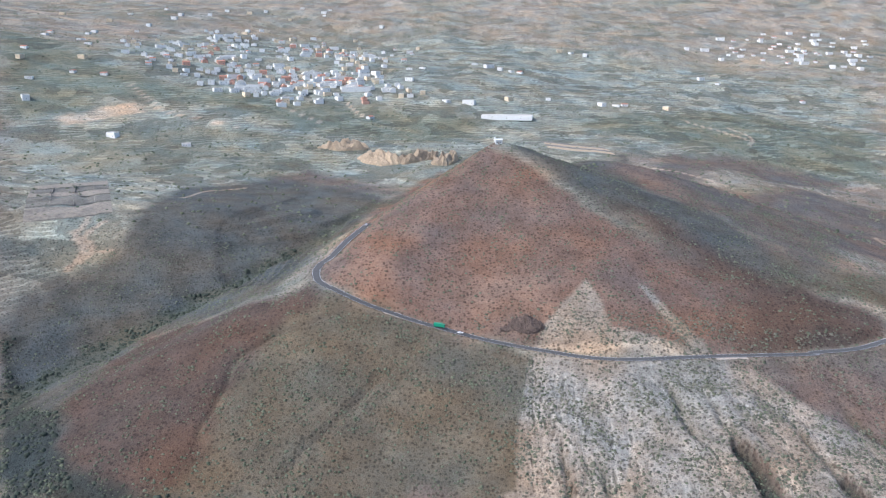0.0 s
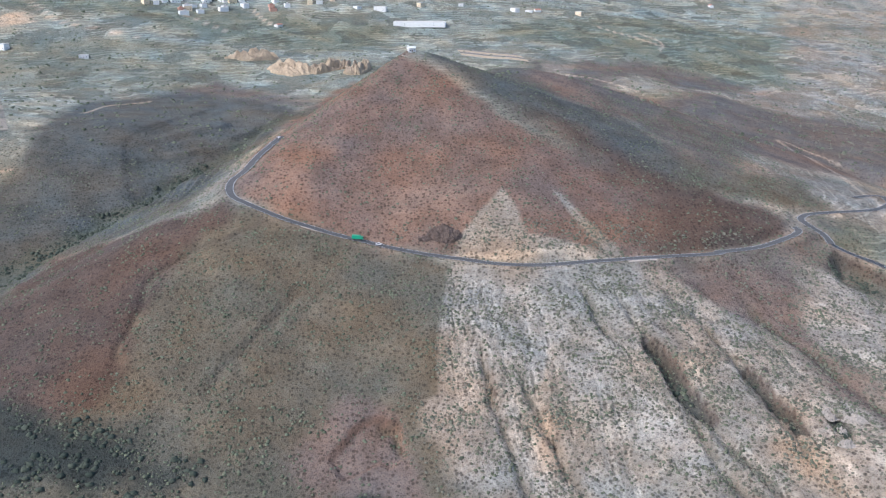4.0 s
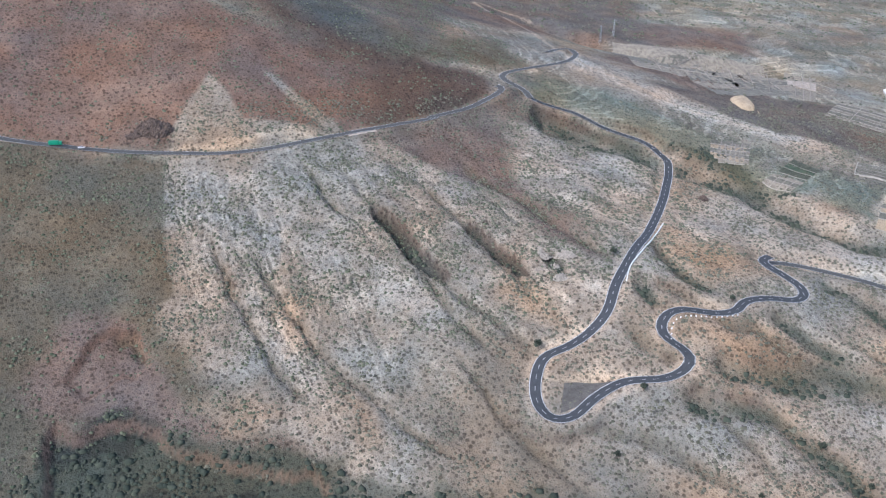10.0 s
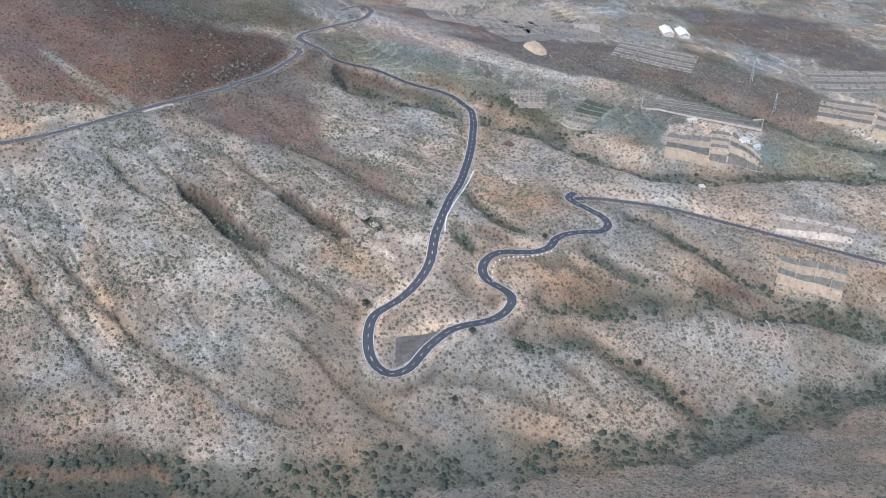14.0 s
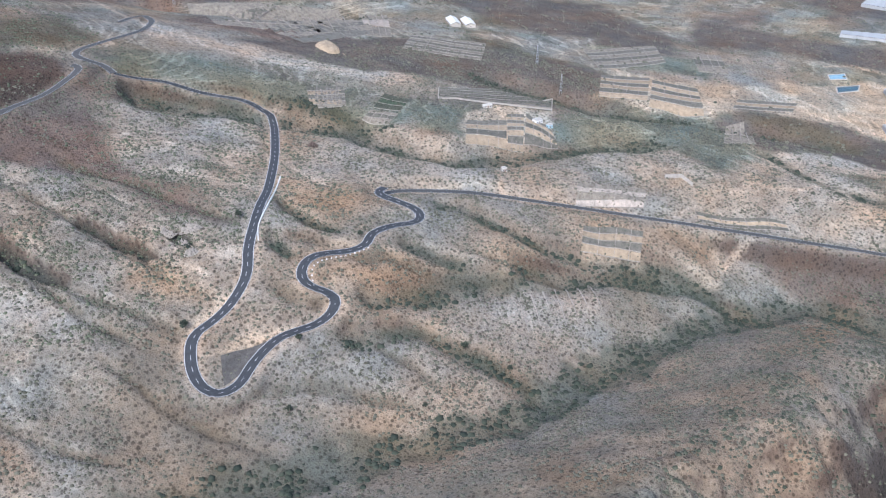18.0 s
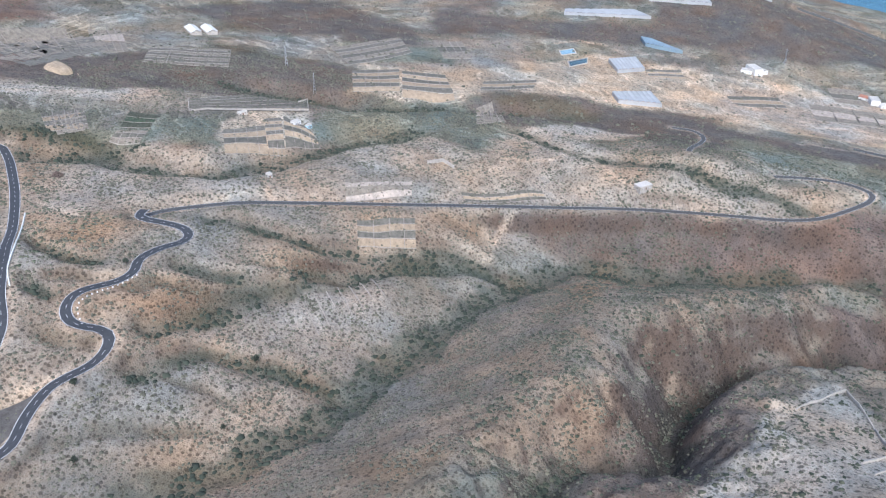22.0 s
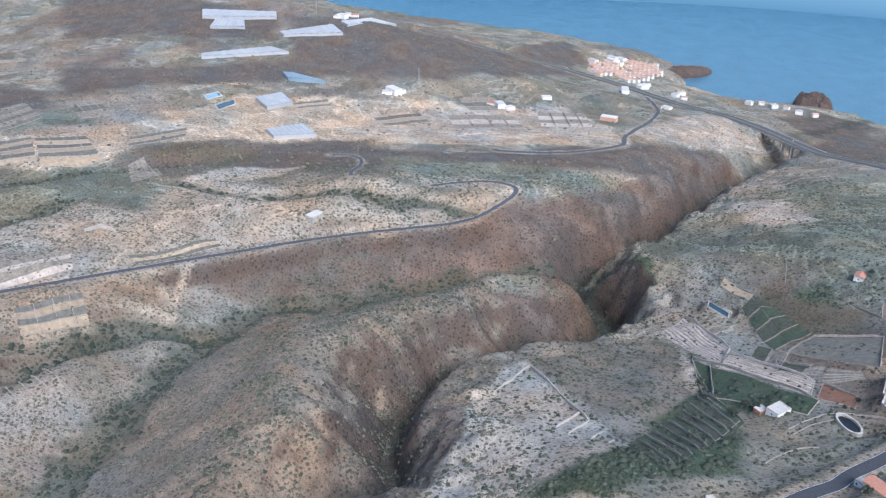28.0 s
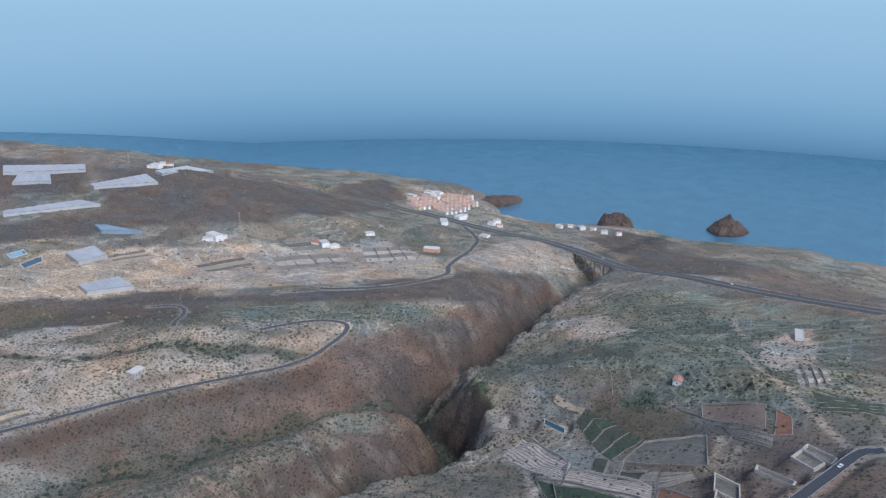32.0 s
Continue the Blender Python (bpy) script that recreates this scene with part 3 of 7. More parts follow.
TRACKS = [
    (3, [(541, 1057), (519, 914), (486, 721), (512, 674), (534, 615), (576, 585), (626, 530)]),
    (2.2, [(694, 208), (720, 167), (772, 140), (730, 106), (725, 80)]),
    (2.5, [(1004, 90), (1052, -28), (1083, -185), (1070, -300)]),
    (2.5, [(1257, 30), (1244, -13), (1213, -44)]),
    (3, [(-390, 939), (-378, 893), (-386, 878), (-365, 855), (-369, 821)]),
    (2.5, [(613, -448), (548, -417), (493, -400), (433, -381), (387, -367), (371, -362)]),
    (3, [(-645, 1809), (-513, 1636), (-371, 1568)]),
    (3, [(-321, 1750), (-256, 1689), (-234, 1667)]),
    (3, [(-202, 1847), (-165, 1767), (-124, 1752)]),
    (2, [(588, 176), (617, 175), (631, 170)]),
    (2, [(527, 349), (510, 332), (498, 321)]),
    (3, [(944, 363), (950, 259), (1001, 138), (1055, 1), (1118, -154), (1174, -276)]),
    (2.5, [(589, 1789), (605, 1700), (574, 1623)]),
    (3, [(1199, 276), (1242, 242), (1233, 176), (1273, 81)]),
    (2, [(809, -37), (837, -21), (835, 8)]),
    (2.2, [(962, -59), (978, -164), (1017, -281), (1072, -311)]),
    (2.5, [(587, 229), (629, 221), (670, 206), (692, 198)]),
    (2, [(-326, 1059), (-315, 1142), (-277, 1202)]),
    (2, [(-387, 881), (-364, 859), (-338, 855)]),
    (2.5, [(-361, 837), (-356, 861), (-374, 875), (-361, 905)]),
    (2.5, [(546, 1063), (564, 1023), (590, 988)]),
    (3, [(516, 1857), (570, 1744), (598, 1668)]),
    (3, [(341, 1389), (394, 1307), (423, 1257)]),
    (2.2, [(732, -522), (687, -495), (657, -484)]),
]


ASPHALT = shader("asphalt", (0.05, 0.053, 0.06), 0.85, 0.25, 0.5)
OLD_ASPHALT = shader("old_asphalt", (0.085, 0.084, 0.083), 0.9, 0.25, 0.5)
LINE = shader("road_paint", (0.7, 0.7, 0.7), 0.7, 0.15, 2.0)
SEA = shader("sea_water", (0.068, 0.155, 0.232), 0.18, 0.12, 0.02, 0.05)
EARTH = bpy.data.materials.new("earth")
EARTH.use_nodes = True


def steps(lo, fine_lo, fine_hi, hi, step, grow):
    mid = list(np.arange(fine_lo, fine_hi + step, step))
    a, s = [fine_lo], step
    while a[-1] > lo:
        s *= 1 + grow
        a.append(a[-1] - s)
    b, s = [mid[-1]], step
    while b[-1] < hi:
        s *= 1 + grow
        b.append(b[-1] + s)
    return np.array(a[:0:-1] + mid + b[1:])


def smooth_line(pts, gap=4.0):
    """A rounded line through the given places (Catmull-Rom), as points at an even gap."""
    p = np.array([q[:2] for q in pts], float)
    q = np.vstack([2 * p[0] - p[1], p, 2 * p[-1] - p[-2]])
    out = []
    for k in range(1, len(q) - 2):
        n = max(2, int(np.hypot(*(q[k + 1] - q[k])) / 2))
        for t in np.arange(n) / n:
            out.append(0.5 * (2 * q[k] + (q[k + 1] - q[k - 1]) * t + (2 * q[k - 1] - 5 * q[k] + 4 * q[k + 1] - q[k + 2]) * t ** 2 + (3 * q[k] - q[k - 1] - 3 * q[k + 1] + q[k + 2]) * t ** 3))
    out.append(q[-2])
    out = np.array(out)
    run = np.r_[0, np.cumsum(np.hypot(*np.diff(out, axis=0).T))]
    at = np.linspace(0, run[-1], max(2, int(run[-1] / gap)))
    return np.c_[np.interp(at, run, out[:, 0]), np.interp(at, run, out[:, 1])]


class Road:
    def __init__(self, name, pts, wide, label, bed=4.0, settle=9):
        self.name, self.wide, self.label, self.bed = name, wide, label, bed
        self.line = smooth_line(pts)
        z = ground_shape(self.line[:, 0], self.line[:, 1])
        if wide > 10:
            d, _ = along(self.line[:, 0], self.line[:, 1], GORGE)
            firm = np.flatnonzero(d > 70)
            z = np.interp(np.arange(len(z)), firm, z[firm])
        if len(pts[0]) > 2:
            _, at = along(self.line[:, 0], self.line[:, 1], pts)
            z = np.interp(at, range(len(pts)), [p[2] for p in pts])
        for _ in range(settle):
            z = np.r_[z[0], (z[:-2] + 2 * z[1:-1] + z[2:]) / 4, z[-1]]
        self.z = z


ROADS = [Road("road_cone", ROAD_CONE, 6.6, "grey two-lane asphalt road cut into the red cone's slope"),
         Road("road_high", ROAD_HIGH, 6.5, "narrow grey asphalt road winding up beyond the cone"),
         Road("road_main", ROAD_MAIN, 7.2, "dark winding two-lane asphalt road with white edge lines"),
         Road("road_straight", ROAD_STRAIGHT, 6.2, "long grey asphalt road across the dry plateau", 9.0, 12),
         Road("road_bend", [(937, 76), (938, 55), (918, 41), (873, 40), (815, 46), (799, 46)], 5.5, "short grey asphalt bend on the brown slope"),
         Road("road_low", ROAD_LOW, 7.5, "dark asphalt road past the farm terraces"),
         Road("motorway", MOTORWAY, 22.0, "grey dual-carriageway motorway along the coast", 10, 120),
         Road("coast_road", COAST_ROAD, 7.5, "pale asphalt road winding down to the coast")]


def height(x, y):
    """The finished ground: land, road beds."""
    z = ground_shape(x, y)
    for r in ROADS:
        d, w = along(x, y, r.line[::2], r.wide / 2 + r.bed + 9)
        flat = np.interp(w, range(len(r.z[::2])), r.z[::2]) - 0.35
        k = np.clip((d - r.wide / 2 - 1.0) / (r.bed + 6), 0, 1)
        k = k * k * (3 - 2 * k)
        z = np.where((d < r.wide / 2 + r.bed + 8) & ((flat - z < 9) | (r.wide < 10)), flat * (1 - k) + z * k, z)
    # level pads for the water tanks
    for quad in [q for _, q in POOLS] + [[(TANK_OVAL[0][0] + a, TANK_OVAL[0][1] + b) for a, b in ((-9, -6), (9, -6), (9, 6), (-9, 6))]]:
        c = np.mean(quad, 0)
        sel = np.flatnonzero((np.abs(x - c[0]) < 60) & (np.abs(y - c[1]) < 60))
        pad = float(ground_shape(c[:1], c[1:])[0])
        k = np.clip(inside(x[sel], y[sel], quad) / 5 + 1.3, 0, 1)
        z[sel] = z[sel] * (1 - k) + pad * k
    return z


xs = steps(-1500, -330, 780, 4960, 2.2, 0.017)
ys = steps(-2600, -430, 720, 4960, 2.2, 0.017)
GX, GY = np.meshgrid(xs, ys, indexing="ij")
GZ = height(GX.ravel(), GY.ravel()).reshape(GX.shape)
n1, n2 = GX.shape
me = bpy.data.meshes.new("ground")
me.vertices.add(n1 * n2)
me.vertices.foreach_set("co", np.stack([GX, GY, GZ], -1).astype(np.float32).ravel())
i = (np.arange(n1 - 1)[:, None] * n2 + np.arange(n2 - 1)[None]).ravel()
quads = np.stack([i, i + n2, i + n2 + 1, i + 1], -1)
me.loops.add(quads.size)
me.loops.foreach_set("vertex_index", quads.ravel().astype(np.int32))
me.polygons.add(len(quads))
me.polygons.foreach_set("loop_start", (np.arange(len(quads)) * 4).astype(np.int32))
me.polygons.foreach_set("use_smooth", np.ones(len(quads), bool))
me.update()
me.validate()
me.materials.append(EARTH)
ground = tagged(new("ground", me), "dry volcanic hillsides with red cone, pale pumice slopes and terraces", "ground", kind="structure")


def ribbon(name, line, z, left, right, material, lift, parent=None, label=""):
    """A strip along a line, from left to right of it in metres."""
    t = np.gradient(line, axis=0)
    t /= np.hypot(t[:, 0], t[:, 1])[:, None]
    nx, ny = -t[:, 1], t[:, 0]
    a = np.c_[line[:, 0] + nx * left, line[:, 1] + ny * left, z + lift]
    b = np.c_[line[:, 0] + nx * right, line[:, 1] + ny * right, z + lift]
    n = len(line)
    return sheet(name, np.vstack([a, b]), [(k, k + 1, n + k + 1, n + k) for k in range(n - 1)], material, parent, label, True)


for r in ROADS:
    road = tagged(ribbon(r.name, r.line, r.z, -r.wide / 2, r.wide / 2, ASPHALT if r.name in ("road_main", "road_low") else OLD_ASPHALT, 0.1), r.label, "road", kind="structure")
    for side in (-1, 1):
        ribbon("edge_line", r.line, r.z, side * (r.wide / 2 - 0.5), side * (r.wide / 2 - (0.2 if r.name == "road_main" else 0.3)), LINE, 0.16, road, "white painted edge line")

sea = sheet("water", [(-1000, -4990, 0), (4990, -4990, 0), (4990, 4990, 0), (900, 4990, 0), (900, -1000, 0), (-1000, -3000, 0)], [(0, 1, 2, 3, 4, 5)], SEA)
tagged(sea, "calm blue sea reaching to the hazy horizon", "sea", kind="structure")
# glowing backdrop painted as the pale haze where sea and sky meet
HAZE = bpy.data.materials.new("far_haze")
HAZE.use_nodes = True
hn, hl = HAZE.node_tree.nodes, HAZE.node_tree.links
hn.clear()
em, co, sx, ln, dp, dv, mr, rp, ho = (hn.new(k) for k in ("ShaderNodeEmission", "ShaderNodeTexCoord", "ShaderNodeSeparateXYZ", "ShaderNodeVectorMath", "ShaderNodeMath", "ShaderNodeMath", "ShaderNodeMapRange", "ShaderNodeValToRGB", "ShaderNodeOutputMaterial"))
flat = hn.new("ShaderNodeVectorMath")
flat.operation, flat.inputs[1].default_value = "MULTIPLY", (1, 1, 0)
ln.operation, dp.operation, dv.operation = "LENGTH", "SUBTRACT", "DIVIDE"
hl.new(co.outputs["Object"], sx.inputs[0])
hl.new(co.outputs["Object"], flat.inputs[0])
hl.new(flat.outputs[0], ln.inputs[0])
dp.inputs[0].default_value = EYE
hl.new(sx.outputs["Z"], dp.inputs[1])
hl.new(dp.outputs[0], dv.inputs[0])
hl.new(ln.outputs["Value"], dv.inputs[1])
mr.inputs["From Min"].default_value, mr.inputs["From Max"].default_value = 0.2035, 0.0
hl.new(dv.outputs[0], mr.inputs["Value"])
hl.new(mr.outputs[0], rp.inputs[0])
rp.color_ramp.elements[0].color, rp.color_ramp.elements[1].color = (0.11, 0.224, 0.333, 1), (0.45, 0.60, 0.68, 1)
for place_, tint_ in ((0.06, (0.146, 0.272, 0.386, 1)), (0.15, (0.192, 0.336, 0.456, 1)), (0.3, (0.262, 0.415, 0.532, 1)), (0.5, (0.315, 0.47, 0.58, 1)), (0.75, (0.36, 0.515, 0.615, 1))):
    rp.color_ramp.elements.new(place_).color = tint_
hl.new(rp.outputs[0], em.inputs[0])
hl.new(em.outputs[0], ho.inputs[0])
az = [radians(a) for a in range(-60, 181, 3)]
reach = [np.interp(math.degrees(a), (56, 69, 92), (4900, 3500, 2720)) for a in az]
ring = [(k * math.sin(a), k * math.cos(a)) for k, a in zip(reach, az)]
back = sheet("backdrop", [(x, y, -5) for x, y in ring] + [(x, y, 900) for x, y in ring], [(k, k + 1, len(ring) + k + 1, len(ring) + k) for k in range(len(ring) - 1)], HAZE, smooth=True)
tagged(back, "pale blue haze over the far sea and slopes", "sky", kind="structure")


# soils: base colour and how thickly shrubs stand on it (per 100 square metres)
# the far uplands' green is greyed and lightened to stand in for haze
HAZEGREEN, PALE, TAN = (0.182, 0.178, 0.146, 1.2, 1.0), (0.265, 0.213, 0.169, 2.6, 0.0), (0.30, 0.24, 0.19, 1.8, 0.25)
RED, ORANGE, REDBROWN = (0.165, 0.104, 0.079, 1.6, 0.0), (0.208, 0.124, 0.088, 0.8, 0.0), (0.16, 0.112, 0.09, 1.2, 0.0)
# the glen soil is darkened to hold the shade of deep places
KNOLL, DEEPRED, GLENSHADE = (0.35, 0.295, 0.245, 1.6, 0.0), (0.092, 0.062, 0.049, 1.6, 0.0), (0.045, 0.045, 0.038, 4.0, 0.0)
# DARK has the shadowed slopes' shade mixed into its colour
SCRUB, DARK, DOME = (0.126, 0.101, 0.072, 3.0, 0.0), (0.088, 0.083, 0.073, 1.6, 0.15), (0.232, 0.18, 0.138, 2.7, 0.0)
SAND, GREYGREEN, GREEN = (0.385, 0.298, 0.222, 0.4, 0.5), (0.165, 0.158, 0.122, 2.4, 0.7), (0.075, 0.09, 0.055, 3.8, 0.3)
ROCK, BOTTOM, FIELD = (0.098, 0.072, 0.058, 0.5, 0.0), (0.082, 0.086, 0.064, 6.0, 0.0), (0.215, 0.18, 0.145, 0.8, 0.9)
FLANK = (0.2, 0.164, 0.13, 3.0, 0.0)
LIGHT = (0.315, 0.257, 0.21, 2.2, 0.0)
RUST = (0.275, 0.196, 0.138, 2.2, 0.0)
HEATH, DUST, FARSCRUB = (0.132, 0.104, 0.088, 2.6, 0.0), (0.345, 0.275, 0.22, 0.9, 0.4), (0.135, 0.135, 0.102, 1.6, 0.8)
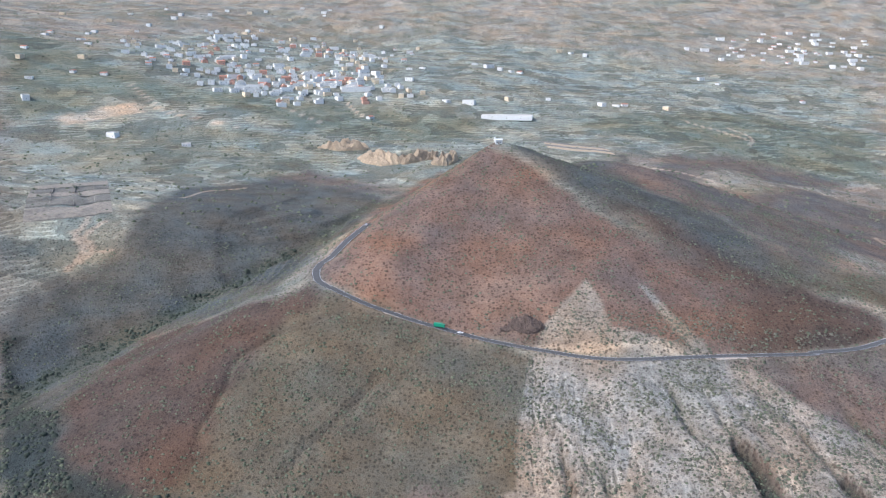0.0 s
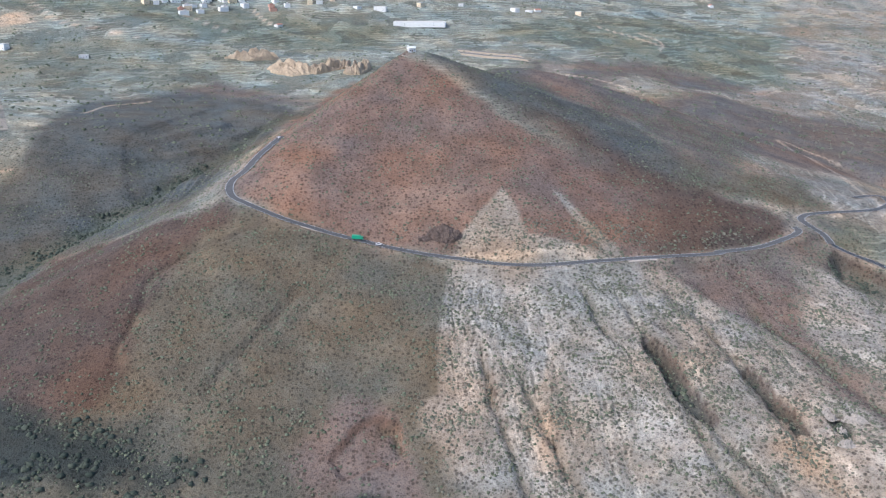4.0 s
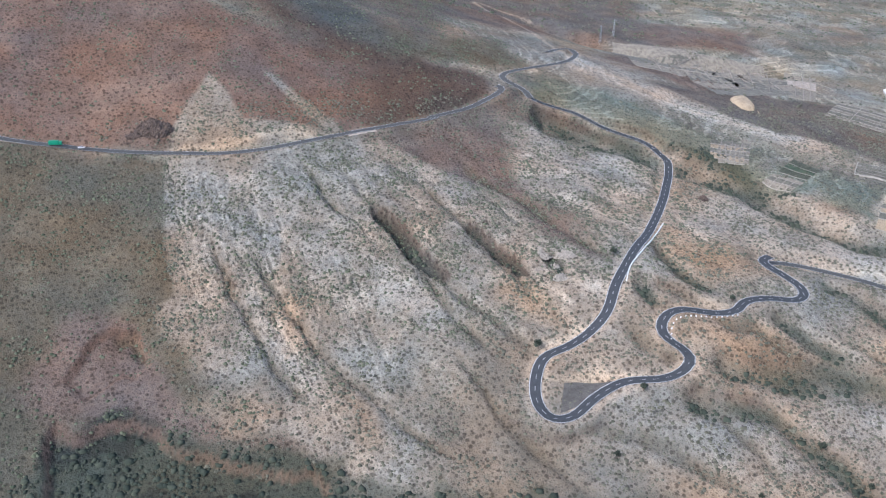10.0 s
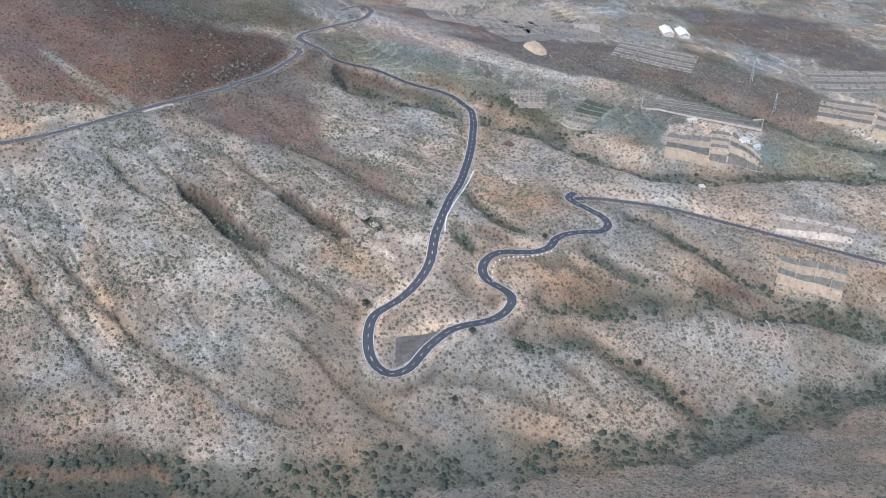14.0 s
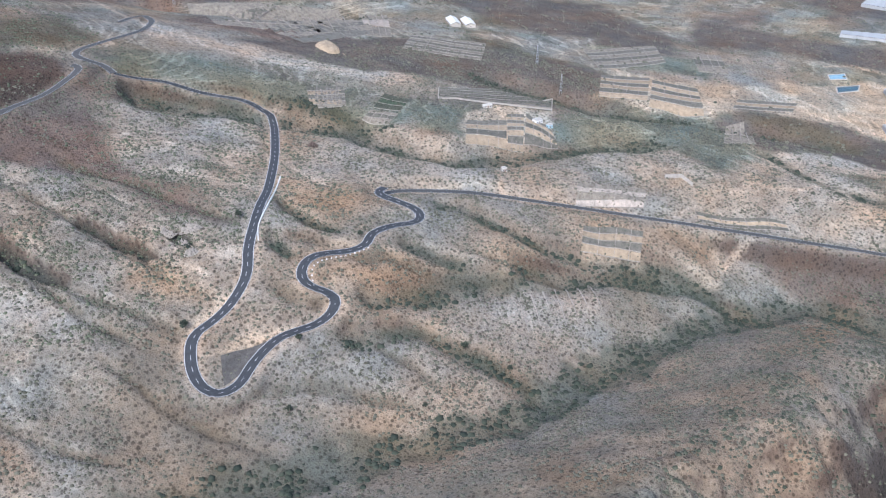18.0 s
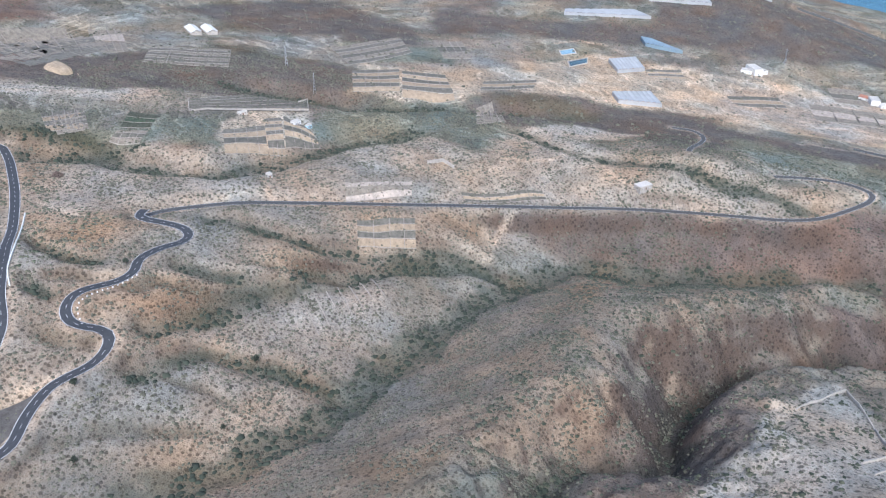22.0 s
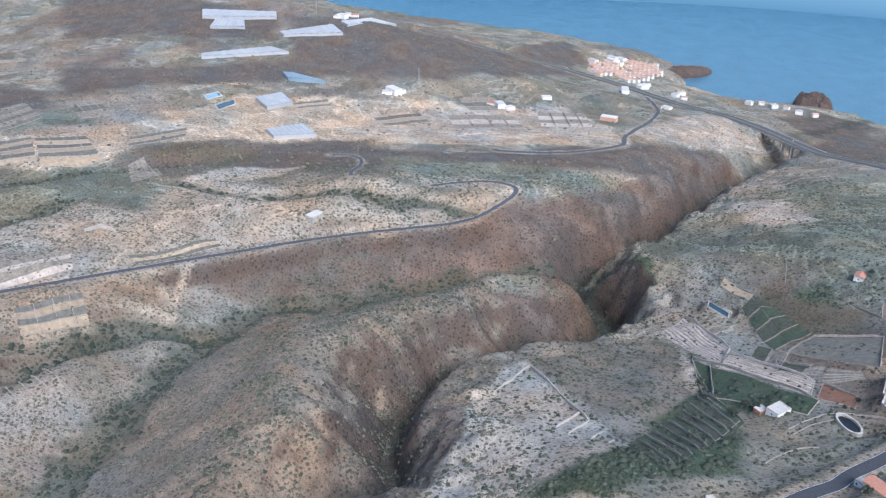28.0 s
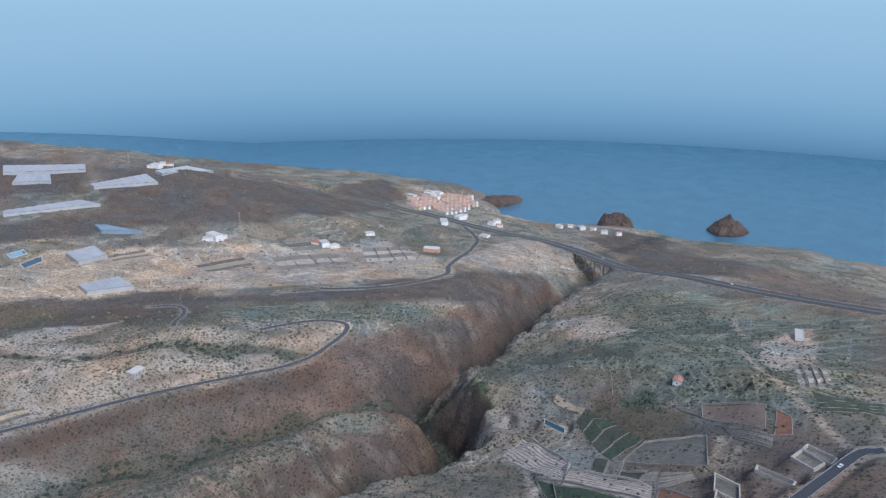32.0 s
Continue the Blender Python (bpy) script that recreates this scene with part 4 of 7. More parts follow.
SOILS = [
    (HAZEGREEN, 60, [(-388, 727), (-786, 1556), (-815, 2654), (30, 2995), (696, 2614), (1142, 2345), (711, 1423), (316, 1527), (63, 834), (-69, 1236), (-197, 1338), (-354, 1180), (-331, 841)]),
    (SCRUB, 20, [(-330, 640), (-330, 330), (130, 290), (75, 560), (-60, 640)]),
    (PALE, 10, [(38, 458), (59, 570), (151, 564), (206, 572), (340, 590), (461, 549), (539, 475), (507, 345), (725, 80), (704, 74), (535, 218), (360, 200), (269, 170), (148, 288), (80, 340), (46, 394)]),
    (TAN, 20, [(434, 383), (544, 347), (684, 199), (789, 13), (763, 8), (601, 221), (513, 309)]),
    (RED, 14, [(51, 838), (99, 792), (150, 730), (230, 687), (339, 640), (343, 626), (247, 593), (187, 577), (-9, 603), (-97, 664), (-102, 696), (-74, 1080), (-5, 1326)]),
    # the cone's right flank, its shade put into a darker red
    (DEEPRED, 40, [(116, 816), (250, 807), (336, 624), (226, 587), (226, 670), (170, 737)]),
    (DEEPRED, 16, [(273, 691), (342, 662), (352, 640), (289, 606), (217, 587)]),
    (ORANGE, 12, [(-31, 721), (-84, 680), (-91, 661), (-62, 633), (-36, 621), (-43, 677), (-11, 706)]),
    (ORANGE, 40, [(-2, 644), (53, 675), (108, 648), (73, 606), (36, 612), (7, 611)]),
    (PALE, 3, [(113, 654), (120, 632), (123, 602), (188, 583), (145, 573), (66, 589), (74, 608)]),
    (PALE, 3, [(151, 652), (157, 650), (193, 586), (178, 582)]),
    (SAND, 4, [(68, 589), (119, 583), (188, 584), (157, 573), (102, 575)]),
    (DEEPRED, 12, [(-103, 667), (-135, 651), (-262, 711), (-260, 551), (-225, 463), (-141, 461), (-145, 529), (-126, 602), (-96, 629)]),
    (SCRUB, 22, [(-91, 638), (-116, 593), (-142, 528), (-148, 463), (-15, 471), (-2, 545), (46, 576), (-27, 611)]),
    (REDBROWN, 16, [(203, 573), (267, 586), (334, 594), (309, 533), (308, 480), (312, 421), (299, 464), (281, 524), (253, 564)]),
    (REDBROWN, 12, [(-44, 430), (-20, 467), (10, 457), (21, 442), (31, 400), (22, 381), (-18, 402)]),
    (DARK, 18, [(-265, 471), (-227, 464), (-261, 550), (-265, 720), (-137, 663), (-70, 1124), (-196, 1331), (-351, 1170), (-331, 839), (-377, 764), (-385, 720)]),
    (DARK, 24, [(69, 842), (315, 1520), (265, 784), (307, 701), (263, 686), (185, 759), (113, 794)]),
    (DOME, 22, [(251, 159), (353, 189), (439, 186), (561, 156), (613, 124), (732, -69), (569, -72), (429, 9), (336, 40)]),
    (REDBROWN, 22, [(711, 50), (759, -71), (807, -150), (972, -368), (861, -303), (638, -131), (673, -16), (620, 128), (630, 159)]),
    (REDBROWN, 14, [(592, -67), (637, -146), (532, -144), (571, -82)]),
    (PALE, 6, [(480, 719), (528, 737), (575, 642), (632, 555), (602, 529), (548, 597), (484, 633), (435, 645)]),
    (BOTTOM, 14, [(390, 650), (442, 628), (483, 571), (510, 542), (550, 483), (534, 470), (477, 537), (427, 594), (391, 621)]),
    (REDBROWN, 10, [(558, 773), (587, 689), (648, 570), (672, 500), (720, 402), (779, 436), (756, 564), (702, 617), (674, 750), (692, 851)]),
    (SCRUB, 20, [(290, 726), (409, 747), (412, 683), (371, 669), (313, 684), (266, 679)]),
    (GREYGREEN, 16, [(656, 388), (847, 365), (899, 291), (832, 243), (728, 280), (651, 366)]),
    (PALE, 14, [(969, 463), (1102, 425), (1178, 325), (1034, 237), (962, 303), (898, 391)]),
    (SAND, 8, [(-505, 1448), (-403, 1454), (-370, 1398), (-475, 1382)]),
    (SAND, 7, [(-696, 1569), (-589, 1675), (-564, 1629), (-658, 1525)]),
    (REDBROWN, 26, [(174, 920), (382, 1280), (505, 1151), (643, 1066), (768, 978), (900, 901), (835, 829), (656, 882), (471, 836), (330, 822), (213, 832)]),
    (FIELD, 80, [(171, 441), (196, 378), (206, 301), (198, 251), (107, 344)]),
    (GLENSHADE, 20, [(-243, 503), (-188, 460), (-92, 420), (-91, 417), (-210, 414)]),
    (FIELD, 60, [(217, 352), (232, 296), (265, 244), (243, 193), (179, 315)]),
    (TAN, 14, [(725, 230), (928, 183), (920, 116), (803, 66), (790, 98), (711, 193)]),
    (TAN, 12, [(542, 443), (713, 305), (786, 97), (789, -40), (802, -111), (762, -58), (643, 176), (515, 314), (480, 399)]),
    (SAND, 6, [(519, 266), (558, 231), (619, 184), (558, 174), (529, 211), (499, 253)]),
    (SAND, 5, [(247, 343), (295, 312), (289, 309), (244, 333)]),
    (SAND, 5, [(322, 350), (355, 337), (362, 345), (336, 360)]),
    (SAND, 6, [(238, 359), (268, 354), (267, 365), (234, 366)]),
    (SAND, 6, [(628, 458), (725, 415), (654, 366), (564, 409)]),
    (SAND, 8, [(915, 461), (941, 404), (1055, 265), (1219, 102), (1181, 89), (868, 316), (805, 406)]),
    (SAND, 8, [(1184, 217), (1255, -63), (1174, -307), (1023, -291), (999, 87), (944, 240), (1070, 292)]),
    (FIELD, 10, [(459, -96), (486, -131), (469, -166), (407, -167), (370, -159), (338, -115), (376, -102)]),
    (KNOLL, 7, [(374, -42), (416, -53), (457, -83), (391, -98), (341, -108)]),
    (GREEN, 7, [(374, -160), (387, -196), (320, -166), (335, -118)]),
    (SAND, 3, [(513, -197), (506, -200), (395, -175), (391, -169)]),
    (GREEN, 7, [(560, -307), (563, -333), (513, -321), (480, -300), (505, -285)]),
    (GREEN, 6, [(565, -361), (520, -377), (496, -396), (480, -384), (502, -365), (547, -354)]),
    (SAND, 7, [(778, -353), (825, -403), (772, -416), (716, -391), (705, -355)]),
    (PALE, 9, [(626, -214), (627, -254), (572, -255), (562, -236), (553, -202), (600, -200)]),
    (GREEN, 7, [(692, -207), (664, -226), (629, -221), (655, -210)]),
    (GREEN, 9, [(521, -175), (523, -198), (481, -198), (424, -170), (490, -165)]),
    (SAND, 4, [(455, -321), (448, -323), (414, -296), (413, -289)]),
    (PALE, 6, [(426, -304), (439, -331), (398, -308), (406, -288)]),
    (SAND, 6, [(682, -506), (669, -538), (620, -538), (575, -504), (554, -458), (627, -476)]),
    (TAN, 8, [(1039, -436), (914, -444), (809, -447), (734, -408), (843, -412), (894, -385)]),
    (GREEN, 6, [(446, -197), (389, -233), (371, -203), (397, -184)]),
    (GREYGREEN, 40, [(856, -384), (917, -549), (655, -640), (385, -390), (535, -329), (651, -305)]),
    (PALE, 8, [(870, -380), (765, -410), (697, -376), (733, -340)]),
    (GLENSHADE, 4, [(-33, 411), (-21, 401), (-4, 404), (8, 399), (18, 390), (22, 378), (36, 370), (57, 355), (75, 342), (84, 343), (90, 312), (-40, 368)]),
    (GLENSHADE, 14, [(-265, 471), (-303, 550), (-282, 562), (-260, 549), (-225, 463)]),
    (KNOLL, 9, [(400, -47), (462, -85), (392, -102), (333, -110), (276, -95), (266, 1), (338, -20), (360, -40)]),
    (GREEN, 8, [(326, -108), (376, -156), (398, -188), (305, -155), (293, -112), (293, -79)]),
    (SCRUB, 34, [(882, 634), (936, 577), (890, 448), (796, 407), (771, 486), (742, 543)]),
    (SCRUB, 34, [(931, 280), (981, 138), (801, 113), (832, 216), (887, 268)]),
    (SCRUB, 34, [(1089, 766), (1126, 666), (1061, 552), (918, 657)]),
    (GREYGREEN, 14, [(741, 350), (777, 300), (746, 228), (698, 225), (718, 309)]),
    (GREYGREEN, 10, [(932, 610), (1016, 493), (1071, 379), (994, 354), (932, 456)]),
    (HEATH, 30, [(1628, 186), (1681, 1), (1770, -353), (1672, -375), (1353, -86), (1334, 40), (1364, 163)]),
    (HEATH, 20, [(1274, 488), (1315, 317), (1381, 165), (1324, 31), (1263, 187), (1190, 351), (1137, 442)]),
    (HEATH, 30, [(1854, 677), (1851, 477), (1638, 208), (1477, 192), (1512, 402), (1504, 565)]),
    (HEATH, 16, [(966, 233), (986, 88), (962, -59), (1029, -284), (1109, -455), (1016, -475), (935, -331), (898, -183), (934, 40), (940, 180)]),
    (GREYGREEN, 14, [(912, 46), (855, -39), (833, -128), (888, -247), (898, -183), (936, 8)]),
    (DUST, 10, [(1167, 38), (1281, -258), (1141, -309), (1049, -79), (1063, 36)]),
    (DUST, 8, [(1194, -379), (1226, -470), (1211, -569), (1125, -460), (1080, -337)]),
    (DUST, 8, [(806, -351), (819, -413), (725, -395), (703, -353), (750, -340)]),
    (DUST, 8, [(640, -482), (668, -570), (549, -478), (542, -432)]),
    (HEATH, 20, [(1193, -598), (1297, -799), (1166, -834), (904, -651), (986, -574)]),
    (REDBROWN, 24, [(697, 75), (756, -66), (792, -128), (877, -244), (952, -345), (963, -370), (885, -318), (778, -222), (633, -137), (701, -40), (675, 32), (632, 105), (621, 138), (638, 136)]),
    (HEATH, 14, [(629, 148), (695, 75), (728, -10), (675, 32), (616, 134)]),
    (SCRUB, 12, [(815, 214), (903, 260), (960, 232), (944, 180), (927, 197)]),
    (HEATH, 12, [(542, 683), (744, 646), (863, 508), (886, 444), (798, 406), (710, 405), (696, 463), (654, 529), (597, 580)]),
    (HEATH, 20, [(975, 778), (1260, 656), (1136, 464), (1056, 422), (1007, 490), (966, 586), (984, 707)]),
    (GREYGREEN, 14, [(410, 659), (483, 616), (525, 560), (578, 522), (533, 510), (480, 548), (387, 629)]),
    (GREYGREEN, 12, [(705, 389), (825, 357), (868, 307), (826, 236), (755, 219), (725, 312), (677, 355)]),
    (HEATH, 12, [(875, 311), (917, 246), (927, 177), (813, 213), (805, 229)]),
    (HEATH, 20, [(865, 194), (989, 122), (1013, 24), (807, 10), (797, 51), (842, 98), (846, 153)]),
    (DUST, 7, [(810, 215), (861, 169), (879, 98), (828, 127), (797, 179)]),
    (FIELD, 20, [(646, 900), (879, 704), (851, 647), (689, 680), (605, 791)]),
    (FIELD, 20, [(867, 624), (1024, 532), (896, 450), (869, 511)]),
    (DUST, 6, [(490, 735), (520, 708), (551, 621), (614, 566), (656, 528), (637, 519), (571, 562), (509, 622), (466, 690)]),
    (GREYGREEN, 10, [(386, 626), (445, 624), (495, 580), (505, 537), (464, 552), (417, 587)]),
    (GREYGREEN, 10, [(528, 503), (594, 502), (632, 458), (573, 417), (525, 485)]),
    (HEATH, 30, [(231, 941), (530, 1323), (634, 1231), (768, 1213), (853, 1101), (686, 872), (614, 958), (523, 1024), (317, 709), (270, 814)]),
    (HEATH, 30, [(537, 1641), (629, 1577), (669, 1410), (530, 1323), (454, 1510)]),
    (FIELD, 30, [(629, 1577), (863, 1580), (1002, 1508), (979, 1273), (1118, 1467), (1013, 1869), (629, 1740)]),
    (GREYGREEN, 40, [(-634, 1510), (-464, 1558), (-234, 1555), (-160, 1394), (-281, 1254), (-467, 1274), (-556, 1303)]),
    (HEATH, 24, [(-274, 1259), (-211, 1378), (-60, 1149), (-140, 1206)]),
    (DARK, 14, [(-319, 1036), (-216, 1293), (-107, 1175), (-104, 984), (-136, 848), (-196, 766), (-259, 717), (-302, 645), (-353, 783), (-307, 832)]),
    (GLENSHADE, 12, [(-241, 498), (-211, 481), (-175, 459), (-140, 415), (-210, 414)]),
    (GLENSHADE, 8, [(-384, 713), (-365, 713), (-359, 677), (-276, 566), (-243, 505), (-243, 464), (-265, 469)]),
    (FARSCRUB, 60, [(-1122, 2259), (-572, 1838), (-170, 1829), (88, 1786), (16, 1573), (-233, 1594), (-505, 1723), (-858, 1702)]),
    (FARSCRUB, 60, [(-877, 1742), (-714, 1809), (-648, 1602), (-779, 1531)]),
    (HEATH, 30, [(403, 1554), (532, 1512), (417, 1360), (196, 942)]),
    (FARSCRUB, 60, [(249, 1775), (671, 2008), (948, 1854), (744, 1436), (524, 1548)]),
    (KNOLL, 4, [(415, -34), (433, -57), (467, -85), (415, -98), (393, -108), (358, -112), (324, -95), (317, -77), (303, -68), (297, -47), (305, -22)]),
    (FLANK, 16, [(467, -87), (503, -111), (531, -155), (545, -190), (498, -195), (435, -185), (393, -153), (353, -115), (393, -108), (415, -98)]),
    (DUST, 2.5, [(520, -201), (482, -195), (429, -188), (432, -181), (477, -189)]),
    (GREEN, 6, [(419, -182), (389, -191), (371, -193), (338, -155), (299, -121), (287, -96), (315, -90), (343, -112), (391, -152)]),
    (GREEN, 6, [(307, -64), (313, -92), (287, -96), (280, -85), (289, -61)]),
    (SCRUB, 8, [(591, -291), (553, -299), (508, -335), (445, -308), (456, -267), (523, -274), (559, -272)]),
    (HEATH, 30, [(806, -173), (895, -275), (990, -378), (958, -362), (865, -289), (789, -206)]),
    (HEATH, 16, [(1402, -80), (1387, -188), (1697, -286), (1677, -181), (1457, -84)]),
    (HEATH, 16, [(1634, -287), (1776, -407), (2042, -409), (1756, -236)]),
    (HEATH, 12, [(1272, -658), (1163, -692), (1417, -848), (1520, -785), (1419, -675)]),
    (DUST, 8, [(1123, -321), (1254, -435), (1305, -547), (1211, -520), (1099, -418), (1082, -341)]),
    (DUST, 8, [(1095, -98), (1248, -258), (1155, -313), (1052, -220), (1017, -127), (1028, -70)]),
    (SAND, 5, [(230, 364), (255, 364), (267, 358), (259, 353), (244, 355)]),
    (SAND, 5, [(229, 340), (239, 343), (271, 329), (290, 311), (260, 327), (236, 339)]),
    (SAND, 4, [(323, 354), (350, 351), (407, 343), (419, 344), (383, 347), (337, 353)]),
    (SAND, 4, [(425, 376), (461, 365), (509, 323), (550, 277), (607, 229), (611, 232), (557, 281), (517, 329), (466, 369)]),
    (RUST, 12, [(236, 422), (252, 397), (267, 369), (254, 369), (234, 394), (225, 417)]),
    (RUST, 14, [(383, 441), (411, 398), (400, 364), (365, 368), (362, 410)]),
    (RUST, 14, [(326, 331), (371, 314), (402, 287), (391, 282), (339, 303)]),
    (RUST, 14, [(318, 301), (370, 273), (352, 267), (323, 286)]),
    (RUST, 16, [(111, 507), (119, 485), (112, 412), (99, 414), (98, 474)]),
    (RUST, 14, [(40, 398), (69, 402), (75, 376), (49, 368), (33, 380)]),
    (RUST, 14, [(114, 423), (120, 388), (121, 340), (109, 348), (104, 389)]),
    (RUST, 12, [(523, 264), (566, 228), (607, 191), (578, 183), (543, 221)]),
    (RUST, 14, [(544, 105), (623, 93), (615, 73), (473, 69)]),
    (DUST, 5, [(1830, -650), (1769, -610), (1690, -622), (1641, -690), (1655, -705), (1705, -640), (1775, -625)]),
    (REDBROWN, 8, [(221, 565), (311, 573), (296, 509), (297, 477), (302, 432), (312, 402), (297, 405), (285, 449), (279, 489), (263, 507), (244, 535)]),
    (LIGHT, 14, [(329, 570), (410, 586), (451, 552), (448, 526), (360, 434), (323, 411), (317, 479), (311, 522)]),
    (LIGHT, 22, [(408, 457), (563, 459), (473, 373), (415, 380), (385, 419)]),
    (LIGHT, 14, [(228, 508), (245, 497), (260, 442), (288, 397), (293, 385), (271, 375), (256, 405), (245, 452)]),
    (LIGHT, 12, [(157, 462), (174, 447), (200, 401), (216, 359), (198, 352), (180, 397), (162, 435)]),
    (LIGHT, 14, [(472, 393), (528, 331), (583, 259), (688, 140), (718, 69), (672, 136), (574, 256), (485, 354)]),
    (LIGHT, 12, [(431, 252), (471, 238), (463, 208), (395, 234), (367, 253)]),
    (REDBROWN, 12, [(3, 457), (20, 447), (21, 407), (52, 368), (75, 349), (66, 349), (24, 377), (6, 402), (-9, 406)]),
    (FLANK, 24, [(203, 392), (224, 359), (201, 330), (215, 303), (241, 267), (217, 246), (148, 328)]),
    (SCRUB, 3, [(60, 577), (54, 538), (48, 504), (46, 472), (36, 470), (8, 520), (5, 570), (40, 584)]),
    (PALE, 2, [(61, 577), (55, 538), (49, 504), (47, 472), (60, 456), (110, 470), (130, 570), (100, 567)]),
]


def soil(x, y, z, slope):
    """Colour of the ground and its share of shrubs, place by place."""
    wx = x + 16 * fbm(x / 38, y / 38, 51, 4)
    wy = y + 16 * fbm(x / 38, y / 38, 52, 4)
    far = np.clip((np.hypot(x, y) - 500) / 500, 0, 1)
    f1 = np.clip(0.5 + 0.9 * fbm(x / 240, y / 240, 53, 4), 0, 1)[:, None]
    f2 = np.clip(0.5 + 2.2 * fbm(x / 70, y / 25, 54, 4), 0, 1)[:, None]
    out = np.array(FIELD) * (1 - f1) + np.array(GREYGREEN) * f1
    out = out * (1 - 0.4 * f2) + np.array(TAN) * 0.4 * f2
    # red-brown fades with distance, haze put into the far colour
    f3 = (np.clip(3.2 * fbm(x / 330 + 9, y / 150, 57, 4) - 0.25, 0, 1) * np.clip((2300 - y) / 900, 0.1, 1))[:, None]
    out = out * (1 - 0.75 * f3) + np.array(REDBROWN) * 0.75 * f3
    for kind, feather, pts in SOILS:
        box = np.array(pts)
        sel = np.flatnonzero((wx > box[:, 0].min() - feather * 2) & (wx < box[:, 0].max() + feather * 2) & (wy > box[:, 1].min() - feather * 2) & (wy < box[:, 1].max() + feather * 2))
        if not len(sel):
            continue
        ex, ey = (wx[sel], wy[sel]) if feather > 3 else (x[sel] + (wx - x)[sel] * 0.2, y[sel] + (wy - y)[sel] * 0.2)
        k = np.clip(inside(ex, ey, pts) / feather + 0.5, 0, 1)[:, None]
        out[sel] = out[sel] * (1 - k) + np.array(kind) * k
    out[:, 4] *= np.maximum(np.clip((np.hypot(x, y) - 520) / 250, 0, 1), np.clip((-y - 60) / 80, 0, 1) * (x > 420))
    tint = fbm(x / 55, y / 55, 55, 3)
    out[:, 0] *= 0.965 + 0.10 * tint
    out[:, 2] *= 1 - 0.12 * tint
    out[:, :3] *= (1 + 0.3 * fbm(x / 16, y / 16, 56, 3))[:, None]
    # terrace risers and field strips
    for pts, step in TERRACES:
        k = np.clip(inside(x, y, pts) / 5, 0, 1)
        strip = np.floor(z / step + 0.1)
        h = np.sin(strip * 91.7) * 43758.5
        out[:, :3] *= (1 + k * (0.5 * (h - np.floor(h)) - 0.25))[:, None]
    # bare rock where it is steep, thick green in the valley bottoms
    k = np.clip((slope - 0.72 + 0.3 * fbm(x / 40, y / 40, 64, 4)) / 0.8, 0, 0.9)[:, None]
    out = out * (1 - k) + np.array(ROCK) * k
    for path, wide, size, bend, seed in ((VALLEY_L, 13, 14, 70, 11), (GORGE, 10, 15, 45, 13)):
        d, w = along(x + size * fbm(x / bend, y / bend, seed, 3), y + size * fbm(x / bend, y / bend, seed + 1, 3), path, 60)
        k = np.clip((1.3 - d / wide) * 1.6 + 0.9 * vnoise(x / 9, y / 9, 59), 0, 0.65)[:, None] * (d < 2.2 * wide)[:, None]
        # the deep gorge's shade is put into the colour of its floor
        out = out * (1 - k) + np.array(BOTTOM if path is VALLEY_L else GLENSHADE) * k
    gx, gy = x + 7 * fbm(x / 30, y / 30, 31, 3), y + 7 * fbm(x / 30, y / 30, 32, 3)
    for deep, wide, pts in GULLIES:
        d, w = along(gx, gy, pts, wide * 2)
        ends = np.clip(np.minimum(w, len(pts) - 1 - w) * 2.5 + 0.1, 0, 1)
        # scrub colour on the gully sides also carries the slots' shade
        flank = (np.clip((0.9 - d / wide) * 3.0, 0, 0.75 if wide < 9 else 0.3) * ends * np.clip(0.75 + 1.2 * fbm(x / 11, y / 11, 62, 3), 0, 1))[:, None]
        out = out * (1 - flank) + np.array(SCRUB) * flank
        if wide > 5:
            floor = (np.clip((0.62 - d / wide) * 3.5, 0, 0.8) * ends * np.clip(0.8 + 1.2 * fbm(x / 14, y / 14, 63, 3), 0, 1))[:, None]
            out = out * (1 - floor) + np.array(BOTTOM) * floor
    # shade inside the diggings, painted dark
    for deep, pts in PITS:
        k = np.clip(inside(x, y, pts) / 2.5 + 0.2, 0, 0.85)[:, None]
        out = out * (1 - k) + np.array(GLENSHADE) * k
    for deep, pts in SCARPS:
        d, w = along(gx, gy, pts + [pts[0]], 12)
        k = np.clip(1.2 - d / 1.5, 0, 0.38)[:, None]
        out = out * (1 - k) + np.array(ORANGE) * k
    for r in ROADS:
        d, w = along(x, y, r.line[::2], r.wide / 2 + 9)
        k = np.clip(1 - (d - r.wide / 2 - 1.5 - 2.5 * vnoise(x / 14, y / 14, 58)) / 3, 0, 1)[:, None] * (0.45 if r.name not in ("road_cone", "road_high") else 0.2)
        out = out * (1 - k) + np.array(SAND) * k
    for wide, pts in TRACKS:
        d, w = along(x, y, smooth_line(pts, 12), wide * 3)
        k = np.clip(1.5 - d / wide, 0, 0.65)[:, None]
        out = out * (1 - k) + np.array(SAND) * k
    return out


sx = np.gradient(GZ, xs, axis=0)
sy = np.gradient(GZ, ys, axis=1)
SLOPE = np.hypot(sx, sy)
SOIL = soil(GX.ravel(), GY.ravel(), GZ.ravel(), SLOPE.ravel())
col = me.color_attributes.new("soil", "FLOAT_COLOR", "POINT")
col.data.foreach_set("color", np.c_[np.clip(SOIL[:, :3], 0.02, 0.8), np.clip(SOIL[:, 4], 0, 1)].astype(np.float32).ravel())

band = np.clip(inside(GX.ravel(), GY.ravel(), PALE_SLOPE) / 40 + 0.6, 0, 1)
me.attributes.new("rills", "FLOAT", "POINT").data.foreach_set("value", band.astype(np.float32))
